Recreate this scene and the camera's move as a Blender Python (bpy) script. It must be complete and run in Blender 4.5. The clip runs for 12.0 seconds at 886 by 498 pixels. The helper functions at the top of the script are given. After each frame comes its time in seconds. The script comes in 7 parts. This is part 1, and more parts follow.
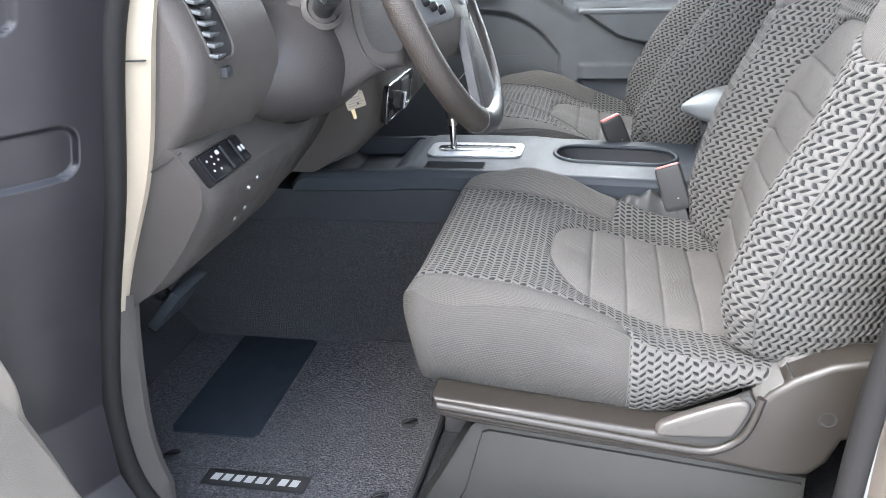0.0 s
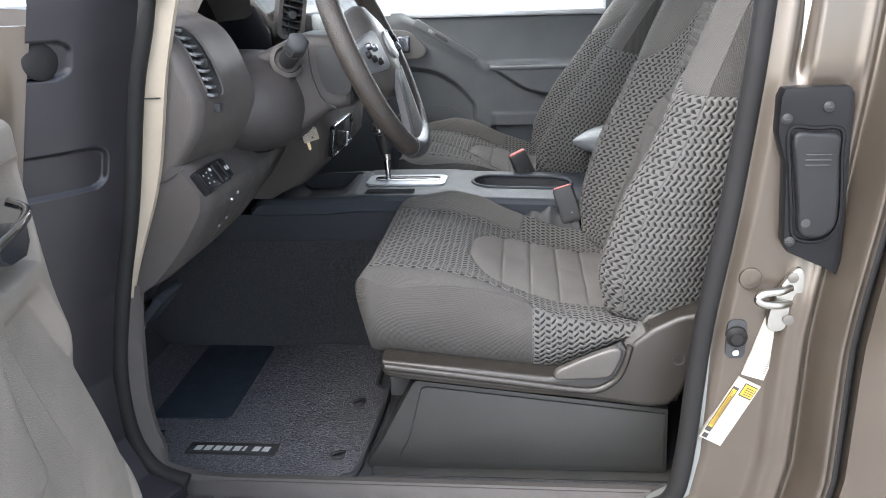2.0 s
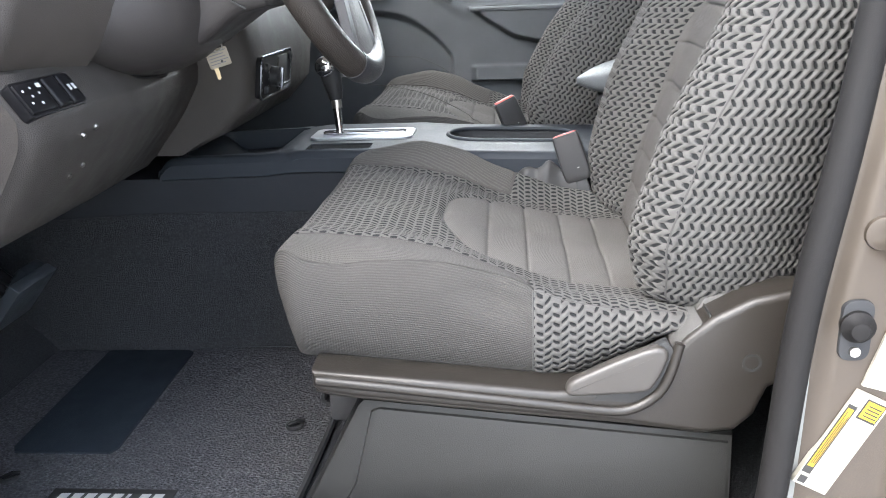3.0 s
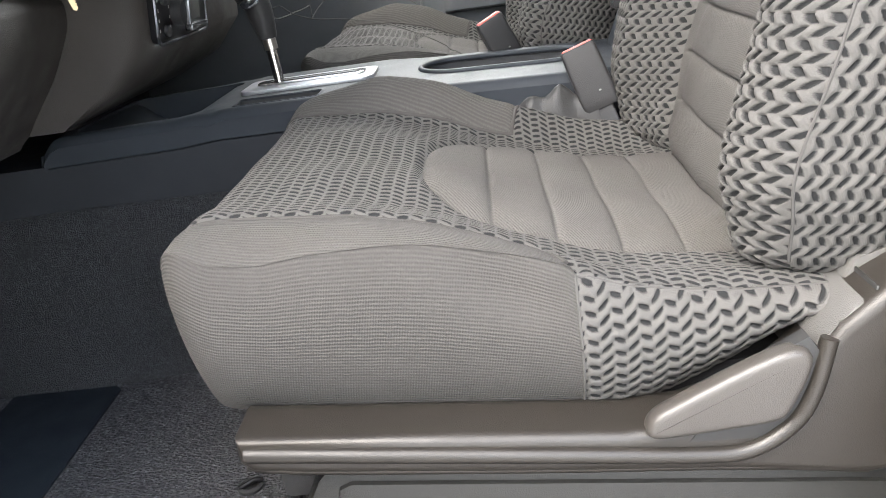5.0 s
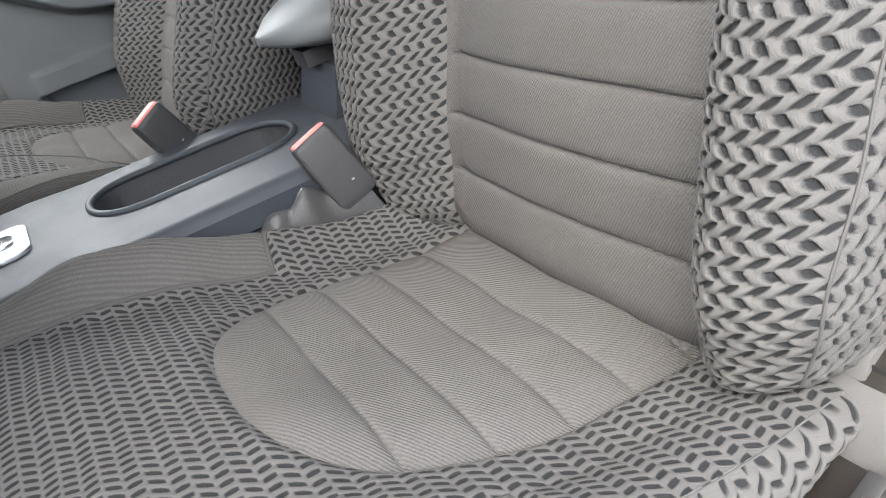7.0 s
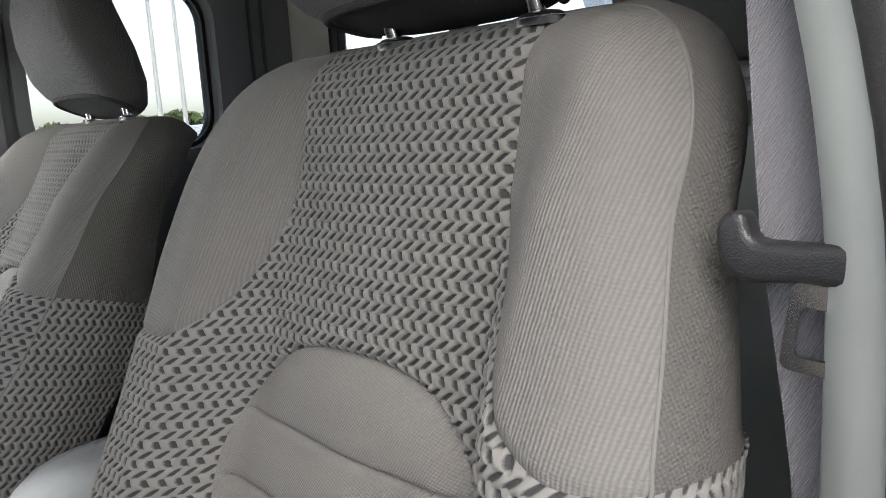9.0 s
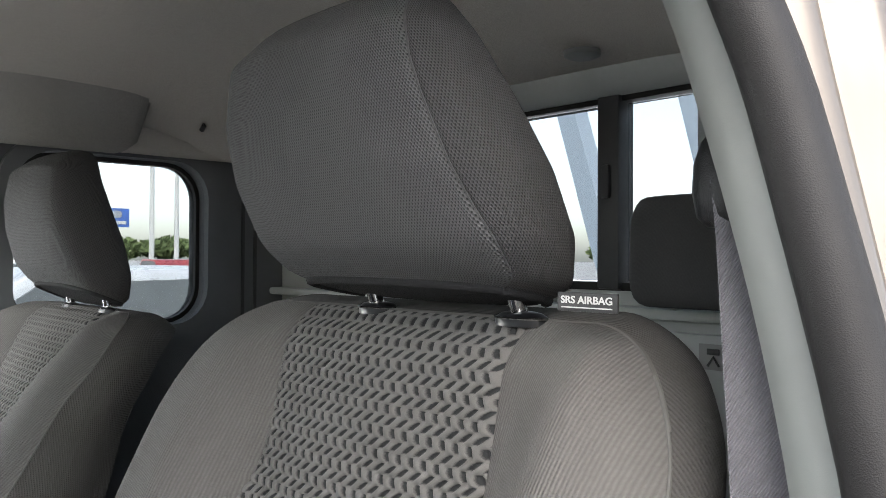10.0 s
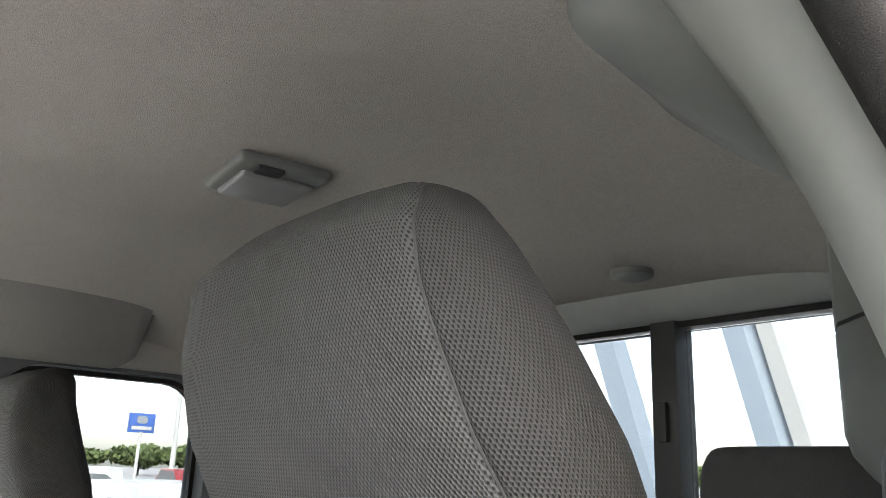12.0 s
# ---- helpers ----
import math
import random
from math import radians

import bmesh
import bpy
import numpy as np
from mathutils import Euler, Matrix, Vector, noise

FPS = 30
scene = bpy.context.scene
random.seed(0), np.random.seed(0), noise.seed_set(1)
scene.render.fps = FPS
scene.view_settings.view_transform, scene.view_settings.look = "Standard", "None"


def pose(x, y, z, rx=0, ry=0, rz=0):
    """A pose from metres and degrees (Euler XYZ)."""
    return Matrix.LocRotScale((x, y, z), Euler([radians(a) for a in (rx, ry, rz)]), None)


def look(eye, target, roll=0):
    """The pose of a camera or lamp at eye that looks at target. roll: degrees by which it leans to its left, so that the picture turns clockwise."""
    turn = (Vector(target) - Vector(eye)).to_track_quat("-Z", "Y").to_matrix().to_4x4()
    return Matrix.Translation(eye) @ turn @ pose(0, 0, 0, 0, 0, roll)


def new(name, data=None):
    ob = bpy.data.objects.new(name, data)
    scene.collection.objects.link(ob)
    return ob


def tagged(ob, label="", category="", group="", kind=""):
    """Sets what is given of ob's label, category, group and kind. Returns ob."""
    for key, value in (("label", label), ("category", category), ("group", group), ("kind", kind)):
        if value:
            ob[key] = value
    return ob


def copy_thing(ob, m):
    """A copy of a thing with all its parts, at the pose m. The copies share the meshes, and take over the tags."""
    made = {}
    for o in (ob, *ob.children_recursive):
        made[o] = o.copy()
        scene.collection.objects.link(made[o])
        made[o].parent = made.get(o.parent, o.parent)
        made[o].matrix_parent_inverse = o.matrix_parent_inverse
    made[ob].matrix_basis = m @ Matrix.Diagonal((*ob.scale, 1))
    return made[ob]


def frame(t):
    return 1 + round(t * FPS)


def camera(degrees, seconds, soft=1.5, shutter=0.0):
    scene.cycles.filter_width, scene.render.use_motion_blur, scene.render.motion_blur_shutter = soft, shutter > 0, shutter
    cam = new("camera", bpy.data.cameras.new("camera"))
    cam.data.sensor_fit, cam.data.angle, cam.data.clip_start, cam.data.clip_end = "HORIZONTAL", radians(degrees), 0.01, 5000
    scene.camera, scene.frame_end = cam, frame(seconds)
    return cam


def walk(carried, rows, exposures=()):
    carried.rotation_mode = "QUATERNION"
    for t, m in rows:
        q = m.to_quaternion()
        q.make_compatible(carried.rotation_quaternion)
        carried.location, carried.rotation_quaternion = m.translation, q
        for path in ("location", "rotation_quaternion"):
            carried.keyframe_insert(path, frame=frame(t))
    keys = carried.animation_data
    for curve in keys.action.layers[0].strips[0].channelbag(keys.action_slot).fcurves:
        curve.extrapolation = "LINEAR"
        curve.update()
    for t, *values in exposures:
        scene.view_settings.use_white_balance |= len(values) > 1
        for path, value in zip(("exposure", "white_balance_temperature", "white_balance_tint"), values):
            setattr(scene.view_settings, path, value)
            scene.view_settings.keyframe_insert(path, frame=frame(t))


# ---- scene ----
cam = camera(57.5, 12.0, 0.5)
PATH = [
    (0, (0.5, -1.607, 1.385), (0.131, 0.204, 0.621), -2.1),
    (0.5, (0.525, -1.83, 1.396), (0.235, 0.021, 0.698), -1.9),
    (1, (0.532, -1.926, 1.396), (0.293, -0.051, 0.741), -1.9),
    (1.5, (0.54, -1.949, 1.4), (0.321, -0.066, 0.765), -1.9),
    (2, (0.529, -1.924, 1.399), (0.338, -0.036, 0.768), -1.7),
    (2.5, (0.529, -1.724, 1.357), (0.352, 0.157, 0.7), -2.3),
    (3, (0.52, -1.53, 1.218), (0.364, 0.359, 0.58), -2.2),
    (3.2, (0.519, -1.461, 1.175), (0.365, 0.426, 0.531), -2.4),
    (4.8, (0.53, -1.206, 1.105), (0.348, 0.656, 0.4), -6.9),
    (5, (0.503, -1.2, 1.112), (0.352, 0.66, 0.393), -8.4),
    (5.5, (0.402, -1.111, 1.159), (0.419, 0.718, 0.348), -14.2),
    (6, (0.36, -1.002, 1.191), (0.611, 0.769, 0.295), -17.6),
    (6.5, (0.37, -0.95, 1.197), (0.847, 0.753, 0.265), -18.6),
    (7, (0.416, -0.922, 1.202), (1.087, 0.71, 0.261), -18.3),
    (7.2, (0.442, -0.915, 1.206), (1.176, 0.696, 0.276), -17.8),
    (8.8, (0.491, -0.916, 1.384), (1.757, 0.576, 0.974), -4.1),
    (9, (0.497, -0.92, 1.412), (1.795, 0.566, 1.087), -3.7),
    (9.2, (0.507, -0.923, 1.435), (1.823, 0.564, 1.194), -3.2),
    (9.5, (0.51, -0.927, 1.469), (1.848, 0.555, 1.348), -1.4),
    (10, (0.516, -0.912, 1.515), (1.869, 0.561, 1.54), 0.3),
    (10.5, (0.565, -0.855, 1.534), (1.905, 0.625, 1.648), 1.6),
    (11, (0.611, -0.813, 1.54), (1.935, 0.677, 1.706), 2.5),
    (11.5, (0.618, -0.806, 1.542), (1.926, 0.681, 1.822), 3.2),
    (12, (0.624, -0.799, 1.556), (1.863, 0.675, 2.097), 2.2),
]
EXPOSURES = [(0.0, 3.70, 6300, 10), (0.6, 3.06, 6450, 10), (1.5, 2.92, 6400, 10), (2.5, 3.04, 6400, 10), (3.0, 3.34, 6400, 10), (5.0, 3.42, 6800, 10), (5.5, 3.48, 6600, 10), (6.0, 3.46, 6500, 10), (7.0, 3.36, 6550, 10), (9.0, 3.05, 6750, 10), (9.5, 2.88, 6700, 10), (10.5, 3.22, 6700, 10), (11.0, 3.45, 6700, 10), (11.5, 3.58, 6800, 10), (12.0, 3.45, 6950, 10)]
walk(cam, [(t, look(eye, target, roll)) for t, eye, target, roll in PATH], EXPOSURES)

# ---- daylight ----
world = bpy.data.worlds.new("daylight")
scene.world = world
world.use_nodes = True
wt = world.node_tree
sky = wt.nodes.new("ShaderNodeTexSky")
sky.sky_type = "NISHITA"
sky.sun_disc = False
sky.sun_elevation = radians(48)
sky.sun_rotation = radians(217)
sky.air_density, sky.dust_density, sky.ozone_density = 1.0, 2.0, 1.0
soft = wt.nodes.new("ShaderNodeHueSaturation")
soft.inputs["Saturation"].default_value = 0.55
wt.links.new(sky.outputs[0], soft.inputs["Color"])
wt.links.new(soft.outputs[0], wt.nodes["Background"].inputs[0])
wt.nodes["Background"].inputs[1].default_value = 0.15
sun = new("sun", bpy.data.lights.new("sun", "SUN"))
sun.data.energy, sun.data.angle, sun.data.color = 0.65, radians(60.0), (1.0, 0.97, 0.92)
sun.matrix_world = look((-6.0, -8.0, 11.0), (0, 0, 0))
# the sky's light through the far door window
far_light = new("window_light", bpy.data.lights.new("window_light", "AREA"))
far_light.data.shape, far_light.data.size, far_light.data.size_y = "RECTANGLE", 0.60, 0.36
far_light.data.energy, far_light.data.color = 1.25, (0.97, 0.99, 1.0)
far_light.matrix_world = look((0.48, 0.732, 1.50), (0.47, 0.40, 1.00))


# ---- mesh helpers ----
def mesh(name, verts, faces, material=None, uvs=None, smooth=True):
    me = bpy.data.meshes.new(name)
    me.from_pydata([tuple(v) for v in verts], [], faces)
    if uvs is not None:
        layer = me.uv_layers.new(name="UVMap")
        idx = np.empty(len(me.loops), dtype=np.int32)
        me.loops.foreach_get("vertex_index", idx)
        layer.data.foreach_set("uv", np.asarray(uvs, dtype=np.float32)[idx].ravel())
    if smooth:
        me.polygons.foreach_set("use_smooth", [True] * len(me.polygons))
    if material:
        me.materials.append(material)
    me.update()
    return me


def from_bm(name, bm, material=None, smooth=False, angle=48):
    bmesh.ops.recalc_face_normals(bm, faces=bm.faces)
    me = bpy.data.meshes.new(name)
    bm.to_mesh(me)
    bm.free()
    if material:
        me.materials.append(material)
    if smooth:
        me.polygons.foreach_set("use_smooth", [True] * len(me.polygons))
        me.set_sharp_from_angle(angle=radians(angle))
    return me


def thing(name, loc, label, category, group="", kind=""):
    ob = new(name)
    ob.location = loc
    ob.empty_display_size = 0.05
    return tagged(ob, label, category, group, kind)


def part(name, data, material, parent, label=""):
    """One mesh object under a thing or a part; a bmesh or a mesh in world places."""
    if isinstance(data, bmesh.types.BMesh):
        data = from_bm(name, data, material, True)
    elif material and not data.materials:
        data.materials.append(material)
    ob = new(name, data)
    if parent is not None:
        ob.parent = parent
        if parent.type == "EMPTY":
            ob.matrix_parent_inverse = Matrix.Translation(-parent.location)
    return tagged(ob, label)


def whole(name, data, material, label="", category="", group="", kind=""):
    ob = part(name, data, material, None)
    return tagged(ob, label, category, group, kind)


def rbox(x0, x1, y0, y1, z0, z1, r=0.005, seg=2, bm=None, m=None):
    """A box with rounded edges."""
    bm = bm or bmesh.new()
    got = bmesh.ops.create_cube(bm, size=1)["verts"]
    for v in got:
        v.co = Vector(((x0 + x1) / 2 + v.co.x * (x1 - x0), (y0 + y1) / 2 + v.co.y * (y1 - y0), (z0 + z1) / 2 + v.co.z * (z1 - z0)))
    if r > 0:
        edges = list({e for v in got for e in v.link_edges})
        out = bmesh.ops.bevel(bm, geom=edges, offset=r, segments=seg, profile=0.6, affect="EDGES")
        got = list({v for f in out["faces"] for v in f.verts} | {v for v in got if v.is_valid})
    if m is not None:
        for v in got:
            v.co = m @ v.co
    return bm


def prism(pts, axis, a, b, r=0.0, seg=2, bm=None):
    """An outline of 2D points drawn out along an axis from a to b. x: points are (y, z); y: (x, z); z: (x, y)."""
    bm = bm or bmesh.new()
    def at(p, d):
        return {"x": (d, p[0], p[1]), "y": (p[0], d, p[1]), "z": (p[0], p[1], d)}[axis]
    low = [bm.verts.new(at(p, a)) for p in pts]
    high = [bm.verts.new(at(p, b)) for p in pts]
    n = len(pts)
    faces = [bm.faces.new(low), bm.faces.new(high[::-1])]
    for i in range(n):
        faces.append(bm.faces.new((low[i], low[(i + 1) % n], high[(i + 1) % n], high[i])))
    bmesh.ops.recalc_face_normals(bm, faces=faces)
    if r > 0:
        rim = [e for f in faces[:2] for e in f.edges]
        bmesh.ops.bevel(bm, geom=rim, offset=r, segments=seg, profile=0.6, affect="EDGES")
    return bm


def spline(pts, n=8, closed=False):
    """Points on a smooth curve through the given ones."""
    p = [np.array(q, float) for q in pts]
    out, m = [], len(p)
    for i in range(m if closed else m - 1):
        if closed:
            a, b, c, d = p[i - 1], p[i], p[(i + 1) % m], p[(i + 2) % m]
        else:
            a, b, c, d = p[max(i - 1, 0)], p[i], p[i + 1], p[min(i + 2, m - 1)]
        for k in range(n):
            t = k / n
            out.append(0.5 * (2 * b + (c - a) * t + (2 * a - 5 * b + 4 * c - d) * t * t + (3 * b - a - 3 * c + d) * t ** 3))
    if not closed:
        out.append(p[-1])
    return out


def rounded(x0, x1, y0, y1, r, n=5):
    """The outline of a rounded rectangle."""
    out = []
    for cx, cy, s in ((x1 - r, y1 - r, 0), (x0 + r, y1 - r, 90), (x0 + r, y0 + r, 180), (x1 - r, y0 + r, 270)):
        for k in range(n + 1):
            a = radians(s + 90 * k / n)
            out.append((cx + r * math.cos(a), cy + r * math.sin(a)))
    return out


def tube(pts, r, n=10, closed=False, squash=1.0, up=(0, 0, 1), bm=None, radii=None):
    bm = bm or bmesh.new()
    pts = [Vector(p) for p in pts]
    rings, m = [], len(pts)
    for i, p in enumerate(pts):
        t = (pts[(i + 1) % m] - pts[i - 1]) if closed else (pts[min(i + 1, m - 1)] - pts[max(i - 1, 0)])
        t.normalize()
        a = t.cross(Vector(up))
        if a.length < 1e-4:
            a = t.cross(Vector((1, 0, 0)))
        a.normalize()
        b = a.cross(t)
        rr = radii[i] if radii else r
        rings.append([bm.verts.new(p + rr * (math.cos(w) * a + squash * math.sin(w) * b)) for w in (2 * math.pi * k / n for k in range(n))])
    for i in range(m if closed else m - 1):
        q, s = rings[i], rings[(i + 1) % m]
        for k in range(n):
            bm.faces.new((q[k], q[(k + 1) % n], s[(k + 1) % n], s[k]))
    if not closed:
        bm.faces.new(rings[0][::-1])
        bm.faces.new(rings[-1])
    return bm


def turned(profile, m, n=24, bm=None):
    """A lathe: profile of (radius, height) round the z axis, laid by the matrix m."""
    bm = bm or bmesh.new()
    rings = []
    for r, h in profile:
        rings.append([bm.verts.new(m @ Vector((r * math.cos(2 * math.pi * k / n), r * math.sin(2 * math.pi * k / n), h))) for k in range(n)])
    for q, s in zip(rings, rings[1:]):
        for k in range(n):
            bm.faces.new((q[k], q[(k + 1) % n], s[(k + 1) % n], s[k]))
    bm.faces.new(rings[0][::-1])
    bm.faces.new(rings[-1])
    return bm


def aim(a, b):
    """The matrix that lays +z from a towards b."""
    return Matrix.Translation(a) @ (Vector(b) - Vector(a)).to_track_quat("Z", "Y").to_matrix().to_4x4()


def sheet(fn, us, vs, closed_u=False):
    """Vertices, faces and uvs of a grid of fn(u, v)."""
    verts = [fn(u, v) for u in us for v in vs]
    uvs = [(u, v) for u in us for v in vs]
    nu, nv, faces = len(us), len(vs), []
    for i in range(nu if closed_u else nu - 1):
        for j in range(nv - 1):
            k = (i + 1) % nu
            faces.append((i * nv + j, k * nv + j, k * nv + j + 1, i * nv + j + 1))
    return verts, faces, uvs


def loft(sections, bm=None, cap=True, closed=True):
    """Skin over rings of equally many points."""
    bm = bm or bmesh.new()
    rings = [[bm.verts.new(p) for p in s] for s in sections]
    n = len(rings[0])
    for q, s in zip(rings, rings[1:]):
        for k in range(n if closed else n - 1):
            bm.faces.new((q[k], q[(k + 1) % n], s[(k + 1) % n], s[k]))
    if cap and closed:
        bm.faces.new(rings[0][::-1])
        bm.faces.new(rings[-1])
    return bm


def plate_with_hole(outer, inner, axis, a, b, bm=None):
    """A slab between two outlines of equally many points, so that the opening goes through."""
    bm = bm or bmesh.new()
    def at(p, d):
        return {"x": (d, p[0], p[1]), "y": (p[0], d, p[1]), "z": (p[0], p[1], d)}[axis]
    rings = [[bm.verts.new(at(p, d)) for p in pts] for pts, d in ((outer, a), (inner, a), (inner, b), (outer, b))]
    n = len(outer)
    for q, s in zip(rings, rings[1:] + rings[:1]):
        for k in range(n):
            bm.faces.new((q[k], q[(k + 1) % n], s[(k + 1) % n], s[k]))
    return bm


def stretch_outline(inner, x0, x1, y0, y1):
    """The points of a rectangle that face the points of an inner outline."""
    cx, cy = sum(p[0] for p in inner) / len(inner), sum(p[1] for p in inner) / len(inner)
    out = []
    for px, py in inner:
        dx, dy = px - cx, py - cy
        s = min(((x1 if dx > 0 else x0) - cx) / dx if abs(dx) > 1e-9 else 1e9, ((y1 if dy > 0 else y0) - cy) / dy if abs(dy) > 1e-9 else 1e9)
        out.append((cx + s * dx, cy + s * dy))
    return out


def lerp_table(table):
    xs, ys = [p[0] for p in table], [p[1] for p in table]
    fine = np.linspace(xs[0], xs[-1], 200)
    vals = np.interp(fine, xs, ys)
    k = np.ones(9) / 9
    vals = np.convolve(np.pad(vals, 4, mode="edge"), k, mode="valid")
    return lambda x: float(np.interp(x, fine, vals))


def smooth01(x):
    x = min(max(x, 0.0), 1.0)
    return x * x * (3 - 2 * x)


def clip(polys, f):
    """Cuts polygons of a parameter plane along f = 0: those where f < 0, and the rest."""
    inside, outside = [], []
    known = {}
    for poly in polys:
        vals = []
        for p in poly:
            if p not in known:
                known[p] = f(*p)
            vals.append(known[p])
        if max(vals) <= 0:
            inside.append(poly)
        elif min(vals) >= 0:
            outside.append(poly)
        else:
            a, b = [], []
            for i, p in enumerate(poly):
                q, vp, vq = poly[(i + 1) % len(poly)], vals[i], vals[(i + 1) % len(poly)]
                (a if vp <= 0 else b).append(p)
                if (vp < 0 < vq) or (vq < 0 < vp):
                    t = vp / (vp - vq)
                    c = (p[0] + t * (q[0] - p[0]), p[1] + t * (q[1] - p[1]))
                    a.append(c)
                    b.append(c)
            if len(a) > 2:
                inside.append(a)
            if len(b) > 2:
                outside.append(b)
    return inside, outside


def panel(name, polys, fn, uvfn, material, parent, label=""):
    index, verts, uvs, faces = {}, [], [], []
    for poly in polys:
        face = []
        for p in poly:
            key = (round(p[0], 6), round(p[1], 6))
            if key not in index:
                index[key] = len(verts)
                verts.append(fn(*p))
                uvs.append(uvfn(*p))
            if index[key] not in face:
                face.append(index[key])
        if len(face) > 2:
            faces.append(face)
    return part(name, mesh(name, verts, faces, material, uvs), None, parent, label)


def cells(us, vs):
    return [[(us[i], vs[j]), (us[i + 1], vs[j]), (us[i + 1], vs[j + 1]), (us[i], vs[j + 1])] for i in range(len(us) - 1) for j in range(len(vs) - 1)]


def bars(rows, to_world, material, name, parent):
    """Writing too small to read, as raised bars: rows of (x0, x1, y0, y1) on a plane."""
    bm = bmesh.new()
    for x0, x1, y0, y1 in rows:
        bm.faces.new([bm.verts.new(to_world(*p)) for p in ((x0, y0), (x1, y0), (x1, y1), (x0, y1))])
    return part(name, bm, material, parent)


# ---- materials ----
class Nodes:
    """A short way to write node trees."""
    def __init__(self, name):
        self.m = bpy.data.materials.new(name)
        self.m.use_nodes = True
        self.t = self.m.node_tree
        self.b = self.t.nodes["Principled BSDF"]

    def put(self, sock, value):
        if isinstance(value, bpy.types.NodeSocket):
            self.t.links.new(value, sock)
        elif isinstance(value, tuple) and len(value) == 3 and sock.type == "RGBA":
            sock.default_value = (*value, 1)
        else:
            sock.default_value = value

    def node(self, kind, operation="", feature="", data_type=""):
        n = self.t.nodes.new(kind)
        if operation:
            n.operation = operation
        if feature:
            n.feature = feature
        if data_type:
            n.data_type = data_type
        return n

    def f(self, op, a, b=0.0, c=0.0):
        n = self.node("ShaderNodeMath", operation=op)
        for s, v in zip(n.inputs, (a, b, c)):
            self.put(s, v)
        return n.outputs[0]

    def coords(self, kind="Object"):
        return self.node("ShaderNodeTexCoord").outputs[kind]

    def xyz(self, vec):
        n = self.node("ShaderNodeSeparateXYZ")
        self.put(n.inputs[0], vec)
        return n.outputs

    def scaled(self, vec, s):
        n = self.node("ShaderNodeMapping")
        self.put(n.inputs[0], vec)
        n.inputs["Scale"].default_value = s if isinstance(s, tuple) else (s, s, s)
        return n.outputs[0]

    def noise(self, scale, detail=3.0, vec=None, rough=0.55):
        n = self.node("ShaderNodeTexNoise")
        self.put(n.inputs["Vector"], vec if vec is not None else self.coords())
        n.inputs["Scale"].default_value, n.inputs["Detail"].default_value, n.inputs["Roughness"].default_value = scale, detail, rough
        return n.outputs[0]

    def voronoi(self, scale, vec=None, feature="F1"):
        n = self.node("ShaderNodeTexVoronoi", feature=feature)
        self.put(n.inputs["Vector"], vec if vec is not None else self.coords())
        n.inputs["Scale"].default_value = scale
        return n.outputs["Distance"]

    def ramp(self, fac, *stops):
        n = self.node("ShaderNodeValToRGB")
        self.put(n.inputs[0], fac)
        e = n.color_ramp.elements
        while len(e) < len(stops):
            e.new(0.5)
        for el, (pos, col) in zip(e, stops):
            el.position = pos
            el.color = (*col, 1) if isinstance(col, tuple) else (col, col, col, 1)
        return n.outputs[0]

    def mix(self, fac, a, b):
        n = self.node("ShaderNodeMix", data_type="RGBA")
        self.put(n.inputs[0], fac)
        self.put(n.inputs[6], a)
        self.put(n.inputs[7], b)
        return n.outputs[2]

    def bump(self, height, strength, dist):
        n = self.node("ShaderNodeBump")
        self.put(n.inputs["Height"], height)
        n.inputs["Strength"].default_value, n.inputs["Distance"].default_value = strength, dist
        self.put(self.b.inputs["Normal"], n.outputs[0])

    def set(self, **values):
        for k, v in values.items():
            self.put(self.b.inputs[k.replace("_", " ")], v)
        return self.m


def shade(c, k):
    return tuple(min(1.0, v * k) for v in c)


def plastic(name, c, rough=0.5, grain=900, depth=0.0004, metal=0.0, worn=0.12, spec=0.22, uneven=1.0):
    """Moulded plastic or paint: fine grain, with broad stains in colour and gloss."""
    n = Nodes(name)
    big = n.noise(6, 4)
    fine = n.noise(140, 2)
    col = n.mix(n.ramp(big, (0.3, 0.0), (0.7, 1.0)), shade(c, 1 - worn), shade(c, 1 + worn))
    col = n.mix(n.f("MULTIPLY", fine, 0.25), col, shade(c, 1.25))
    n.bump(n.voronoi(grain), 0.6, depth)
    return n.set(Base_Color=col, Roughness=n.ramp(n.noise(25, 4), (0.25, rough - 0.08 * uneven), (0.75, rough + 0.1 * uneven)), Metallic=metal, Specular_IOR_Level=spec)


def plain(name, c, rough=0.5, metal=0.0, **more):
    n = Nodes(name)
    col = n.mix(n.noise(30, 3), shade(c, 0.88), shade(c, 1.12))
    return n.set(Base_Color=col, Roughness=rough, Metallic=metal, **more)


